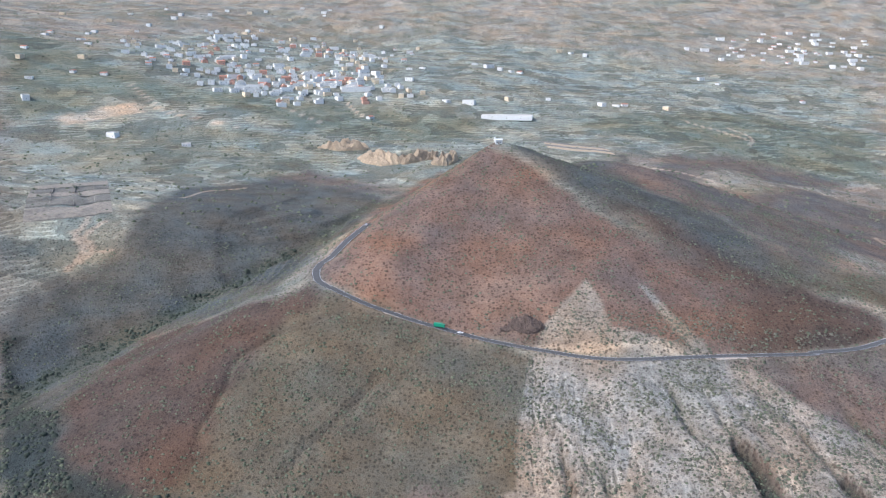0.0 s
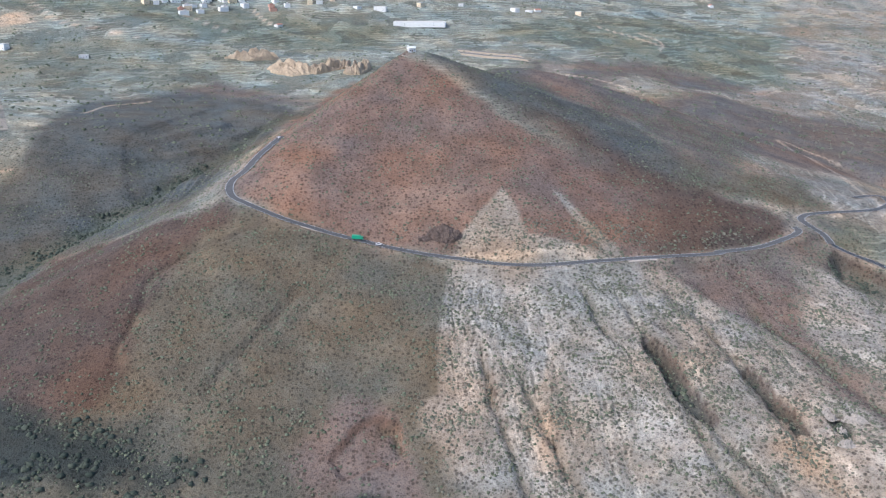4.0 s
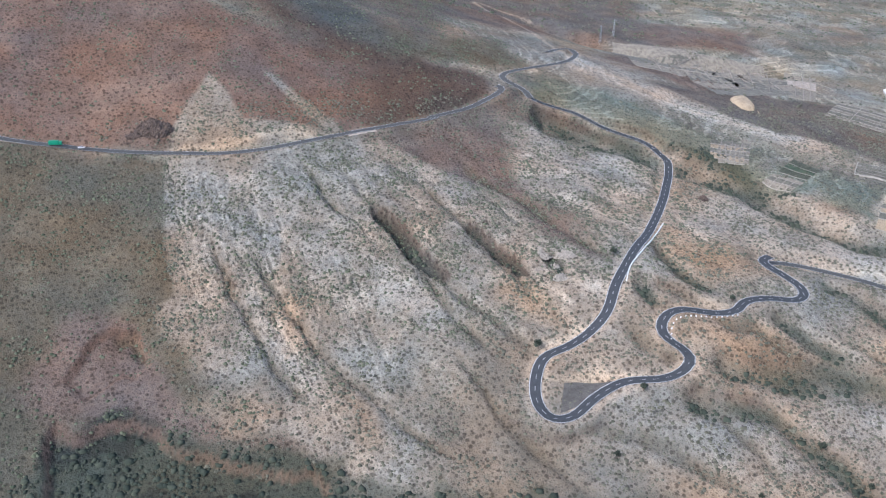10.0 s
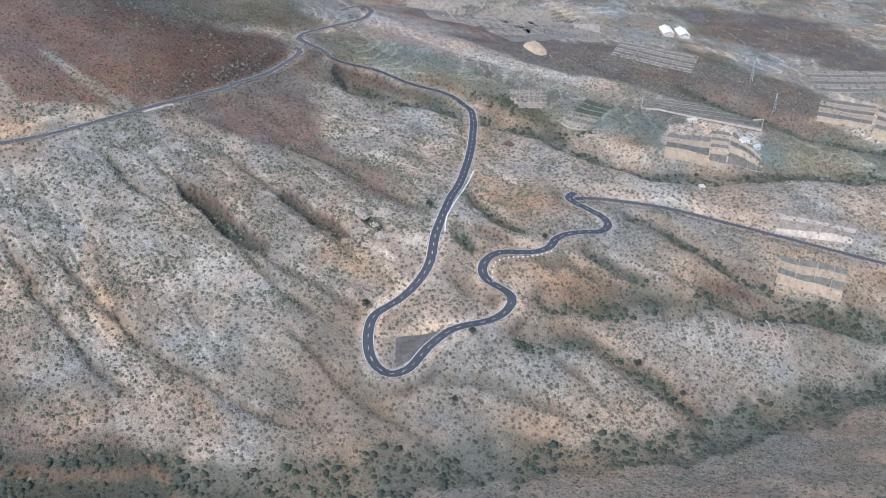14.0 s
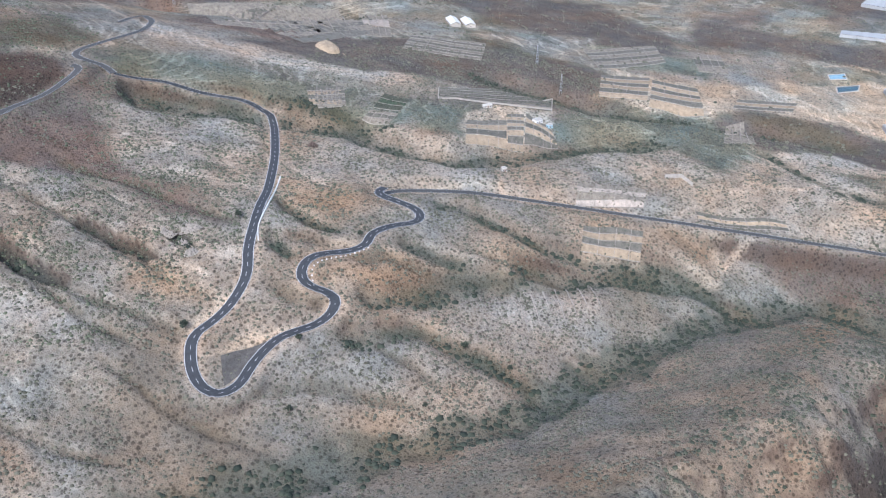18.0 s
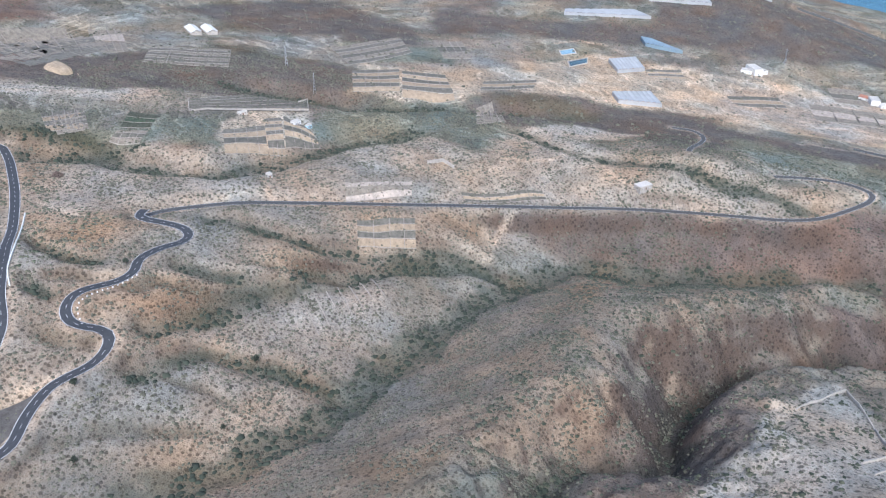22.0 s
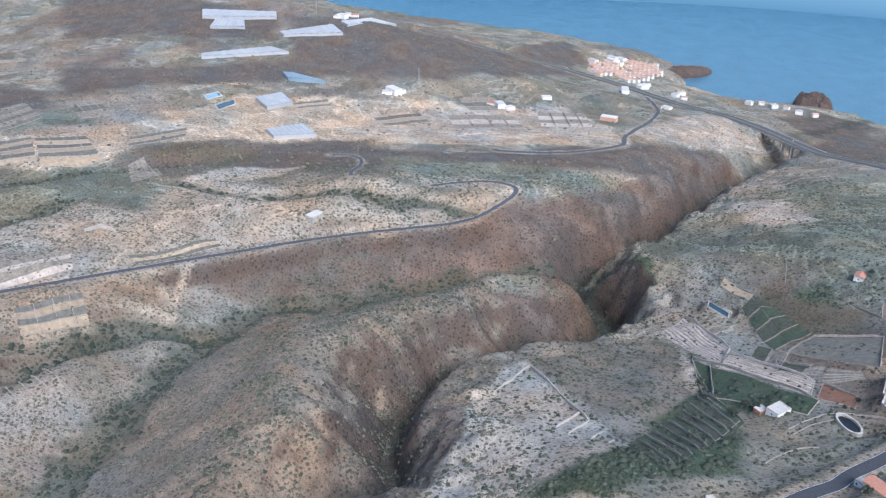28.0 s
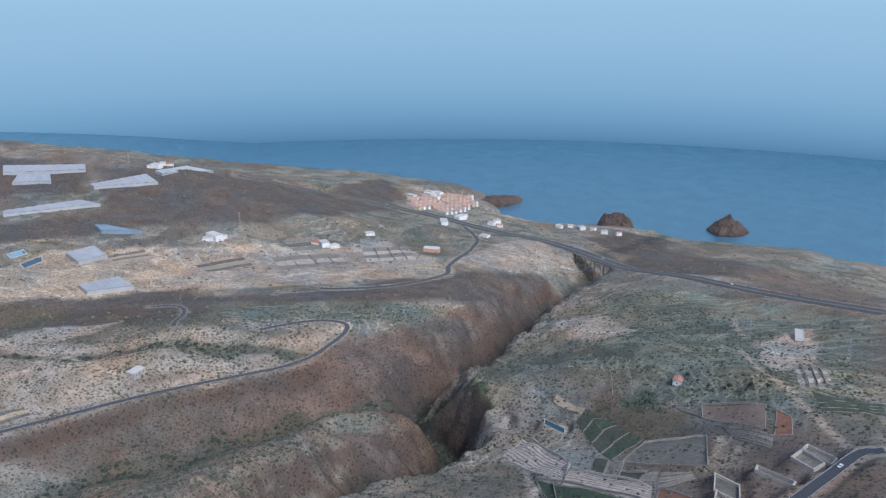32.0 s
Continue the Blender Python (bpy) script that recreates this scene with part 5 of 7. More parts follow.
me.attributes.new("furrow", "FLOAT", "POINT").data.foreach_set("value", furrows(GX.ravel(), GY.ravel()).astype(np.float32))
n, l = EARTH.node_tree.nodes, EARTH.node_tree.links
b = n["Principled BSDF"]
b.inputs["Roughness"].default_value = 0.95
b.inputs["Specular IOR Level"].default_value = 0.15
at, vc = n.new("ShaderNodeTexCoord"), n.new("ShaderNodeVertexColor")
vc.layer_name = "soil"


def noise_node(scale, detail=4.0, rough=0.6):
    t = n.new("ShaderNodeTexNoise")
    t.inputs["Scale"].default_value, t.inputs["Detail"].default_value, t.inputs["Roughness"].default_value = scale, detail, rough
    l.new(at.outputs["Object"], t.inputs["Vector"])
    return t.outputs[0]


def math_node(op, a, b2):
    m = n.new("ShaderNodeMath")
    m.operation = op
    for k, v in enumerate((a, b2)):
        if isinstance(v, float):
            m.inputs[k].default_value = v
        else:
            l.new(v, m.inputs[k])
    return m.outputs[0]


coarse, fine, stones = noise_node(0.05), noise_node(0.35, 6.0, 0.7), noise_node(1.3, 3.0)
tone = math_node("ADD", math_node("MULTIPLY", coarse, 0.5), math_node("ADD", math_node("MULTIPLY", fine, 0.9), math_node("MULTIPLY", stones, 0.6)))
gain = n.new("ShaderNodeMapRange")
gain.inputs["From Min"].default_value, gain.inputs["From Max"].default_value = 0.7, 1.3
gain.inputs["To Min"].default_value, gain.inputs["To Max"].default_value = 0.72, 1.28
l.new(tone, gain.inputs["Value"])


def ranged(value, a0, a1, b0, b1):
    m = n.new("ShaderNodeMapRange")
    for key, v in (("From Min", a0), ("From Max", a1), ("To Min", b0), ("To Max", b1)):
        m.inputs[key].default_value = v
    l.new(value, m.inputs["Value"])
    return m.outputs[0]


def weighed(value, weight):
    """1 where the weight is 0, the value where it is 1."""
    return math_node("ADD", math_node("MULTIPLY", math_node("SUBTRACT", value, 1.0), weight), 1.0)


# tufts and stones, darker and lighter than the soil, thick in some places and thin in others
def tufts(scale, near, wide, dark, light):
    spots = n.new("ShaderNodeTexVoronoi")
    spots.inputs["Scale"].default_value = scale
    l.new(at.outputs["Object"], spots.inputs["Vector"])
    shade = n.new("ShaderNodeSeparateColor")
    l.new(spots.outputs["Color"], shade.inputs[0])
    d = math_node("SUBTRACT", spots.outputs["Distance"], math_node("MULTIPLY", shade.outputs[0], 0.34))
    return ranged(d, near, wide, dark, light)


hue = n.new("ShaderNodeSeparateColor")
l.new(vc.outputs["Color"], hue.inputs[0])
pale = ranged(hue.outputs[0], 0.15, 0.27, 0.25, 1.0)
tuft = weighed(math_node("MULTIPLY", tufts(0.36, 0.02, 0.2, 0.4, 1.16), tufts(0.8, 0.0, 0.22, 0.62, 1.1)), ranged(hue.outputs[0], 0.1, 0.3, 0.62, 0.95))
net = weighed(ranged(noise_node(0.27, 6.0, 0.72), 0.38, 0.62, 0.82, 1.16), pale)
# rills and streaks that run down from the cone
place = n.new("ShaderNodeSeparateXYZ")
l.new(at.outputs["Object"], place.inputs[0])
east, north = math_node("SUBTRACT", place.outputs[0], 54.0), math_node("SUBTRACT", place.outputs[1], 852.0)
turn_ = math_node("ADD", math_node("ARCTAN2", north, east), math_node("MULTIPLY", noise_node(0.012, 3.0), 0.22))
away = math_node("SQRT", math_node("ADD", math_node("MULTIPLY", east, east), math_node("MULTIPLY", north, north)), 0.0)


def down(fine_, long_, detail):
    v, t = n.new("ShaderNodeCombineXYZ"), n.new("ShaderNodeTexNoise")
    l.new(math_node("MULTIPLY", turn_, fine_), v.inputs[0])
    l.new(math_node("MULTIPLY", away, long_), v.inputs[1])
    t.inputs["Scale"].default_value, t.inputs["Detail"].default_value = 1.0, detail
    l.new(v.outputs[0], t.inputs["Vector"])
    return t.outputs[0]


streaks = math_node("MULTIPLY", ranged(down(95.0, 0.02, 3.0), 0.32, 0.68, 0.84, 1.16), ranged(down(30.0, 0.006, 2.0), 0.36, 0.64, 0.8, 1.18))
runs, worn = n.new("ShaderNodeAttribute"), n.new("ShaderNodeAttribute")
runs.attribute_name, worn.attribute_name = "rills", "furrow"
# broken furrows with a pale lip, the cut's shade painted as a dark line
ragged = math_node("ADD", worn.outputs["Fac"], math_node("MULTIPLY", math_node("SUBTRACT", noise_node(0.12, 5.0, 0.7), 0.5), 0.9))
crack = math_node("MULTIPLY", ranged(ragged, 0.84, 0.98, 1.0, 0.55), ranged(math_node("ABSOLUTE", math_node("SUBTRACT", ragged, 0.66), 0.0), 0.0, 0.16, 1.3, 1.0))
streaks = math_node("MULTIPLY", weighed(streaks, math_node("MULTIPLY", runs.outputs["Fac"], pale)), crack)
mul = n.new("ShaderNodeVectorMath")
mul.operation = "SCALE"
l.new(vc.outputs["Color"], mul.inputs[0])
# farmed ground: uneven parcels and old terrace lines that follow the slope
warp = n.new("ShaderNodeVectorMath")
warp.operation = "MULTIPLY_ADD"
wn2 = n.new("ShaderNodeTexNoise")
wn2.inputs["Scale"].default_value = 0.03
l.new(at.outputs["Object"], wn2.inputs["Vector"])
l.new(wn2.outputs["Color"], warp.inputs[0])
warp.inputs[1].default_value = (34, 34, 8)
l.new(at.outputs["Object"], warp.inputs[2])
cells = n.new("ShaderNodeTexVoronoi")
cells.inputs["Scale"].default_value = 0.021
l.new(warp.outputs[0], cells.inputs["Vector"])
cut1, cut2 = n.new("ShaderNodeSeparateXYZ"), n.new("ShaderNodeSeparateXYZ")
l.new(cells.outputs["Color"], cut1.inputs[0])
l.new(warp.outputs[0], cut2.inputs[0])
steps_ = math_node("FRACT", math_node("MULTIPLY", cut2.outputs["Z"], 0.31), 0.0)
lines = n.new("ShaderNodeMapRange")
lines.inputs["From Min"].default_value, lines.inputs["From Max"].default_value = 0.66, 0.8
l.new(steps_, lines.inputs["Value"])
where = n.new("ShaderNodeMapRange")
where.inputs["From Min"].default_value, where.inputs["From Max"].default_value = 0.35, 0.55
l.new(cut1.outputs["Y"], where.inputs["Value"])
farm = math_node("ADD", math_node("MULTIPLY", math_node("SUBTRACT", cut1.outputs["X"], 0.5), 0.75), math_node("MULTIPLY", math_node("MULTIPLY", lines.outputs[0], where.outputs[0]), 0.65))
# pale stones that show through the farmed ground
farm = math_node("ADD", farm, ranged(noise_node(0.13, 6.0, 0.75), 0.54, 0.66, 0.0, 0.55))
farm = math_node("ADD", math_node("MULTIPLY", farm, vc.outputs["Alpha"]), 1.0)
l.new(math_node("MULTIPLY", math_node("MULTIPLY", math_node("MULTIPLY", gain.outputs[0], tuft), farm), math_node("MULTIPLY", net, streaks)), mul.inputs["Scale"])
# earth that drifts between rusty and grey-green
drift, hued = n.new("ShaderNodeMix"), n.new("ShaderNodeVectorMath")
drift.data_type, hued.operation = "RGBA", "MULTIPLY"
drift.inputs["A"].default_value, drift.inputs["B"].default_value = (1.09, 0.985, 0.88, 1), (0.89, 1.0, 1.08, 1)
l.new(ranged(math_node("ADD", math_node("MULTIPLY", noise_node(0.016, 4.0, 0.55), 1.6), math_node("MULTIPLY", noise_node(0.3, 4.0), 0.35)), 0.72, 1.22, 0.0, 1.0), drift.inputs["Factor"])
l.new(mul.outputs[0], hued.inputs[0])
l.new(drift.outputs["Result"], hued.inputs[1])
l.new(hued.outputs[0], b.inputs["Base Color"])
bp = n.new("ShaderNodeBump")
bp.inputs["Strength"].default_value, bp.inputs["Distance"].default_value = 0.7, 2.0
l.new(math_node("ADD", fine, math_node("MULTIPLY", stones, 0.4)), bp.inputs["Height"])
l.new(bp.outputs[0], b.inputs["Normal"])

# ---- shrubs ----
def leaf_paint(name, dark, light):
    m = shader(name, dark, 0.9)
    nn, ll = m.node_tree.nodes, m.node_tree.links
    geo, mix, tex, co2 = nn.new("ShaderNodeNewGeometry"), nn.new("ShaderNodeMix"), nn.new("ShaderNodeTexNoise"), nn.new("ShaderNodeTexCoord")
    mix.data_type = "RGBA"
    tex.inputs["Scale"].default_value = 0.9
    ll.new(co2.outputs["Object"], tex.inputs["Vector"])
    s = nn.new("ShaderNodeMath")
    s.operation = "ADD"
    ll.new(geo.outputs["Random Per Island"], s.inputs[0])
    ll.new(tex.outputs[0], s.inputs[1])
    r = nn.new("ShaderNodeMapRange")
    r.inputs["From Min"].default_value, r.inputs["From Max"].default_value = 0.3, 1.5
    ll.new(s.outputs[0], r.inputs["Value"])
    ll.new(r.outputs[0], mix.inputs["Factor"])
    mix.inputs["A"].default_value, mix.inputs["B"].default_value = (*dark, 1), (*light, 1)
    ll.new(mix.outputs["Result"], nn["Principled BSDF"].inputs["Base Color"])
    nn["Principled BSDF"].inputs["Specular IOR Level"].default_value = 0.1
    return m


def bushes(name, x, y, size, material, label, category, rng):
    """One mesh of low, uneven shrub clumps that stand on the ground."""
    m = len(x)
    ang = np.array([k * np.pi / 2 for k in range(4)])
    unit = np.array([(np.cos(a), np.sin(a), 0.0) for a in ang] + [(0.8 * np.cos(a + 0.7), 0.8 * np.sin(a + 0.7), 0.55) for a in ang] + [(0.0, 0.0, 0.95)])
    v = unit[None] * np.c_[size, size, size * 0.85][:, None]
    v = v * (1 + rng.uniform(-0.35, 0.35, (m, 9, 1)))
    turn = rng.uniform(0, 6.3, m)
    c, s = np.cos(turn)[:, None], np.sin(turn)[:, None]
    vx, vy = v[..., 0] * c - v[..., 1] * s, v[..., 0] * s + v[..., 1] * c
    z = on_ground(x, y)
    v = np.stack([vx + x[:, None], vy + y[:, None], v[..., 2] + z[:, None] - 0.12 * size[:, None]], -1)
    tri = [(k, (k + 1) % 4, 4 + k) for k in range(4)] + [((k + 1) % 4, 4 + (k + 1) % 4, 4 + k) for k in range(4)] + [(4 + k, 4 + (k + 1) % 4, 8) for k in range(4)]
    f = (np.array(tri)[None] + 9 * np.arange(m)[:, None, None]).reshape(-1, 3)
    mesh = bpy.data.meshes.new(name)
    mesh.vertices.add(m * 9)
    mesh.vertices.foreach_set("co", v.astype(np.float32).ravel())
    mesh.loops.add(f.size)
    mesh.loops.foreach_set("vertex_index", f.ravel().astype(np.int32))
    mesh.polygons.add(len(f))
    mesh.polygons.foreach_set("loop_start", (np.arange(len(f)) * 3).astype(np.int32))
    mesh.update()
    mesh.validate()
    mesh.materials.append(material)
    return tagged(new(name, mesh), label, category, kind="stuff")


def on_ground(x, y):
    """Height of the ground sheet, between its corners."""
    x, y = np.asarray(x, float), np.asarray(y, float)
    i = np.clip(np.searchsorted(xs, x) - 1, 0, len(xs) - 2)
    j = np.clip(np.searchsorted(ys, y) - 1, 0, len(ys) - 2)
    fx, fy = (x - xs[i]) / (xs[i + 1] - xs[i]), (y - ys[j]) / (ys[j + 1] - ys[j])
    return (GZ[i, j] * (1 - fx) + GZ[i + 1, j] * fx) * (1 - fy) + (GZ[i, j + 1] * (1 - fx) + GZ[i + 1, j + 1] * fx) * fy


def sown(count, box, rng, least=0.0, most=1e9, kind=None):
    """Random places in a box, kept by how thick the soil there bears shrubs; away from roads and off the sea."""
    x, y = rng.uniform(box[0], box[1], count), rng.uniform(box[2], box[3], count)
    i, j = np.clip(np.searchsorted(xs, x), 0, len(xs) - 1), np.clip(np.searchsorted(ys, y), 0, len(ys) - 1)
    thick = SOIL.reshape(n1, n2, 5)[i, j, 3]
    clump = np.clip(0.6 + 1.4 * fbm(x / 13, y / 13, 61, 3), 0.05, 1.6)
    keep = (rng.uniform(0, 4.5, count) < thick * clump) & (thick >= least) & (thick < most) & (GZ[i, j] > 2)
    x, y = x[keep], y[keep]
    clear = np.ones(len(x), bool)
    for r in ROADS:
        d, w = along(x, y, r.line[::2], r.wide)
        clear &= d > r.wide / 2 + 1.2
    return x[clear], y[clear]


rng = np.random.default_rng(5)
DRY_LEAF = leaf_paint("dry_scrub_leaf", (0.075, 0.078, 0.059), (0.18, 0.17, 0.128))
GREEN_LEAF = leaf_paint("green_scrub_leaf", (0.06, 0.073, 0.048), (0.15, 0.162, 0.108))
BANK_LEAF = leaf_paint("bank_scrub_leaf", (0.035, 0.047, 0.036), (0.115, 0.12, 0.085))
DEEP_LEAF = leaf_paint("deep_green_leaf", (0.032, 0.042, 0.034), (0.078, 0.088, 0.066))
x, y = sown(235000, (20, 860, -60, 620), rng, 0.0, 3.0)
bushes("dry_scrub", x, y, 0.45 + 1.0 * rng.uniform(0, 1, len(x)) ** 2.4, DRY_LEAF, "low grey-green scrub scattered over pale pumice ground", "scrub", rng)
x, y = sown(100000, (-360, 420, 380, 900), rng, 0.2, 3.9)
bushes("cone_scrub", x, y, 0.4 + 1.0 * rng.uniform(0, 1, len(x)) ** 2.5, GREEN_LEAF, "round green spurge shrubs on the red cone's slopes", "scrub", rng)
x, y = sown(95000, (200, 900, -520, 100), rng, 0.2, 3.9)
bushes("bank_scrub", x, y, 0.4 + 1.3 * rng.uniform(0, 1, len(x)) ** 2.5, BANK_LEAF, "grey-green scrub on the gorge's banks and plateau", "scrub", rng)
x, y = sown(250000, (-400, 900, -520, 900), rng, 3.1)
bushes("ravine_bushes", x, y, 0.6 + 2.0 * rng.uniform(0, 1, len(x)) ** 2.0, DEEP_LEAF, "dark green bushes crowding the valley and ravine bottoms", "bushes", rng)
x, y = sown(45000, (600, 2100, -1000, 1500), rng, 0.2)
sel = np.hypot(x, y) > 700
x, y = x[sel], y[sel]
bushes("far_scrub", x, y, rng.uniform(0.8, 2.6, len(x)), DRY_LEAF, "scattered dark scrub across the far coastal plain", "scrub", rng)
x, y = sown(62000, (-1300, 1500, 900, 3200), rng, 0.2)
bushes("upland_scrub", x, y, rng.uniform(0.8, 2.9, len(x)), GREEN_LEAF, "green scrub and small trees on the far uplands", "scrub", rng)


# ---- things: helpers ----
WHITE_WALL = shader("white_render", (0.74, 0.73, 0.70), 0.85, 0.12, 0.4, 0.1, spread=0.08)
CREAM_WALL = shader("cream_render", (0.66, 0.54, 0.38), 0.85, 0.14, 0.4, 0.1, spread=0.1)
PINK_WALL = shader("salmon_render", (0.58, 0.33, 0.24), 0.85, 0.14, 0.4, 0.1, spread=0.1)
TILE_ROOF = shader("red_tile", (0.42, 0.20, 0.135), 0.8, 0.25, 1.5, 0.3, spread=0.12)
FLAT_ROOF = shader("grey_roof", (0.55, 0.52, 0.48), 0.9, 0.2, 0.5, 0.1, spread=0.15)
GLASS = shader("window_glass", (0.05, 0.06, 0.075), 0.15)
WOOD = shader("door_wood", (0.16, 0.08, 0.04), 0.7, 0.25, 3.0)
FILM = shader("greenhouse_film", (0.41, 0.415, 0.42), 0.6, 0.14, 0.08, 0.1, spread=0.05)
BLUE_FILM = shader("blue_greenhouse_film", (0.22, 0.30, 0.36), 0.6, 0.14, 0.08, 0.1)
STEEL = shader("galvanised_steel", (0.45, 0.46, 0.47), 0.5, 0.15, 2.0, metal=0.7)
STONE = shader("terrace_stone", (0.33, 0.29, 0.25), 0.95, 0.35, 0.6, 0.5, spread=0.15)
CONCRETE = shader("concrete", (0.46, 0.42, 0.37), 0.9, 0.25, 0.35, 0.3, spread=0.08)
BARE = shader("bare_field_soil", (0.41, 0.315, 0.215), 0.95, 0.3, 0.25, 0.4, spread=0.16)
GREY_SOIL = shader("grey_field_soil", (0.165, 0.152, 0.125), 0.95, 0.4, 0.25, 0.4, spread=0.16)
RED_SOIL = shader("red_field_soil", (0.24, 0.115, 0.07), 0.95, 0.3, 0.25, 0.4)
CROP = shader("green_crop", (0.06, 0.085, 0.048), 0.9, 0.45, 0.35, 0.6, spread=0.12)
PALE_SOIL = shader("pale_field_soil", (0.50, 0.42, 0.35), 0.95, 0.35, 0.25, 0.4, spread=0.1)
POOL_WATER = shader("pool_water", (0.03, 0.07, 0.10), 0.2, 0.15, 0.2)
PALE_WATER = shader("pale_pool_water", (0.25, 0.40, 0.50), 0.2, 0.15, 0.2)
LAVA = shader("dark_lava_rock", (0.15, 0.108, 0.088), 0.95, 0.45, 0.12, 0.9)
BARK = shader("bark", (0.12, 0.085, 0.06), 0.95, 0.3, 3.0, 0.5)
GREEN_PAINT = shader("green_paint", (0.02, 0.28, 0.16), 0.45, 0.08, 1.0)
WHITE_PAINT = shader("white_paint", (0.8, 0.8, 0.8), 0.35, 0.06, 1.0)
RUBBER = shader("rubber", (0.02, 0.02, 0.02), 0.85)


def box(bm, x0, x1, y0, y1, z0, z1, bevel=0.0):
    v = [bm.verts.new(p) for p in ((x0, y0, z0), (x1, y0, z0), (x1, y1, z0), (x0, y1, z0), (x0, y0, z1), (x1, y0, z1), (x1, y1, z1), (x0, y1, z1))]
    f = [bm.faces.new([v[k] for k in q]) for q in ((3, 2, 1, 0), (4, 5, 6, 7), (0, 1, 5, 4), (1, 2, 6, 5), (2, 3, 7, 6), (3, 0, 4, 7))]
    if bevel:
        bmesh.ops.bevel(bm, geom=list({e for q in f for e in q.edges}), offset=bevel, segments=1, affect="EDGES")
    return bm


def boxed(*args):
    return box(bmesh.new(), *args)


def cyl(bm, r0, r1, z0, z1, n=8, x=0.0, y=0.0):
    a = [bm.verts.new((x + r0 * math.cos(2 * math.pi * k / n), y + r0 * math.sin(2 * math.pi * k / n), z0)) for k in range(n)]
    b2 = [bm.verts.new((x + r1 * math.cos(2 * math.pi * k / n), y + r1 * math.sin(2 * math.pi * k / n), z1)) for k in range(n)]
    bm.faces.new(a[::-1])
    bm.faces.new(b2)
    for k in range(n):
        bm.faces.new((a[k], a[(k + 1) % n], b2[(k + 1) % n], b2[k]))
    return bm


def thing(name, label, category, group="", at=(0, 0, 0), turn=0.0):
    ob = new(name)
    ob.matrix_basis = pose(*at, 0, 0, turn)
    return tagged(ob, label, category, group)


def spot(x, y, sink=0.0):
    return (float(x), float(y), float(on_ground(np.array([x]), np.array([y]))[0]) - sink)


def house(name, w, d, h, wall, roof, label, group="", gable=False, floors=1, at=(0, 0, 0), turn=0.0, porch=False, fine=True):
    """A house with plinth, openings and roof; its walls reach below sloping ground."""
    ob = thing(name, label, "house", group, at, turn)
    part("wall", boxed(-w / 2, w / 2, -d / 2, d / 2, -3, h, 0.06), wall, ob)
    bm = bmesh.new()
    if gable:
        e = 0.5
        p = [(-w / 2 - e, -d / 2 - e, h), (w / 2 + e, -d / 2 - e, h), (w / 2 + e, d / 2 + e, h), (-w / 2 - e, d / 2 + e, h), (-w / 2 - e, 0, h + d * 0.22), (w / 2 + e, 0, h + d * 0.22)]
        lo = [bm.verts.new((a, b2, c)) for a, b2, c in p]
        hi = [bm.verts.new((a, b2, c + 0.25)) for a, b2, c in p]
        for q in ((0, 1, 5, 4), (2, 3, 4, 5)):
            bm.faces.new([hi[k] for k in q])
            bm.faces.new([lo[k] for k in q[::-1]])
        for q in ((0, 1), (1, 5), (5, 2), (2, 3), (3, 4), (4, 0)):
            bm.faces.new((lo[q[0]], lo[q[1]], hi[q[1]], hi[q[0]]))
        part("gable_wall", box(bmesh.new(), -w / 2 + 0.1, w / 2 - 0.1, -d / 8, d / 8, h - 0.1, h + d * 0.14), wall, ob)
    else:
        box(bm, -w / 2 + 0.25, w / 2 - 0.25, -d / 2 + 0.25, d / 2 - 0.25, h + 0.004, h + 0.12)
        for s in (-1, 1):
            box(bm, -w / 2, w / 2, s * (d / 2 - 0.12) - 0.12, s * (d / 2 - 0.12) + 0.12, h + 0.003, h + 0.55)
            box(bm, s * (w / 2 - 0.12) - 0.12, s * (w / 2 - 0.12) + 0.12, -d / 2 + 0.24, d / 2 - 0.24, h + 0.003, h + 0.55)
    part("roof", bm, roof, ob)
    part("door", boxed(-0.5, 0.5, -d / 2 - 0.06, -d / 2 + 0.02, 0.0, 2.1, 0.02), WOOD, ob)
    if fine:
        part("handle", boxed(0.34, 0.42, -d / 2 - 0.12, -d / 2 - 0.05, 1.0, 1.12), STEEL, ob.children[-1], "steel handle")

    def opening(x0, x1, y0, y1, z):
        if not fine:
            part("window", boxed(x0, x1, y0, y1, z, z + 1.2, 0.02), GLASS, ob)
            return
        tall = x1 - x0 > y1 - y0
        fr = part("window", boxed(x0, x1, y0, y1, z, z + 1.2, 0.02), WHITE_PAINT, ob, "white window frame")
        e = 0.015
        if tall:
            part("pane", boxed(x0 + 0.1, x1 - 0.1, y0 - e, y1 + e, z + 0.1, z + 1.1), GLASS, fr, "dark glass pane")
        else:
            part("pane", boxed(x0 - e, x1 + e, y0 + 0.1, y1 - 0.1, z + 0.1, z + 1.1), GLASS, fr, "dark glass pane")
    for f in range(floors):
        z = 0.9 + f * 2.9
        for x in (-w * 0.28, w * 0.28):
            for s in ((-1, 1) if f == 0 else (-1,)):
                opening(x - 0.6, x + 0.6, s * (d / 2) - 0.05, s * (d / 2) + 0.05, z)
        for s in ((-1,) if f == 0 else (1,)):
            opening(s * (w / 2) - 0.05, s * (w / 2) + 0.05, -0.6, 0.6, z)
    if porch:
        part("terrace", boxed(-w / 2 - 3, w / 2 + 1, -d / 2 - 3.2, -d / 2, -3, 0.15), CONCRETE, ob, "concrete terrace in front of the house")
    return ob


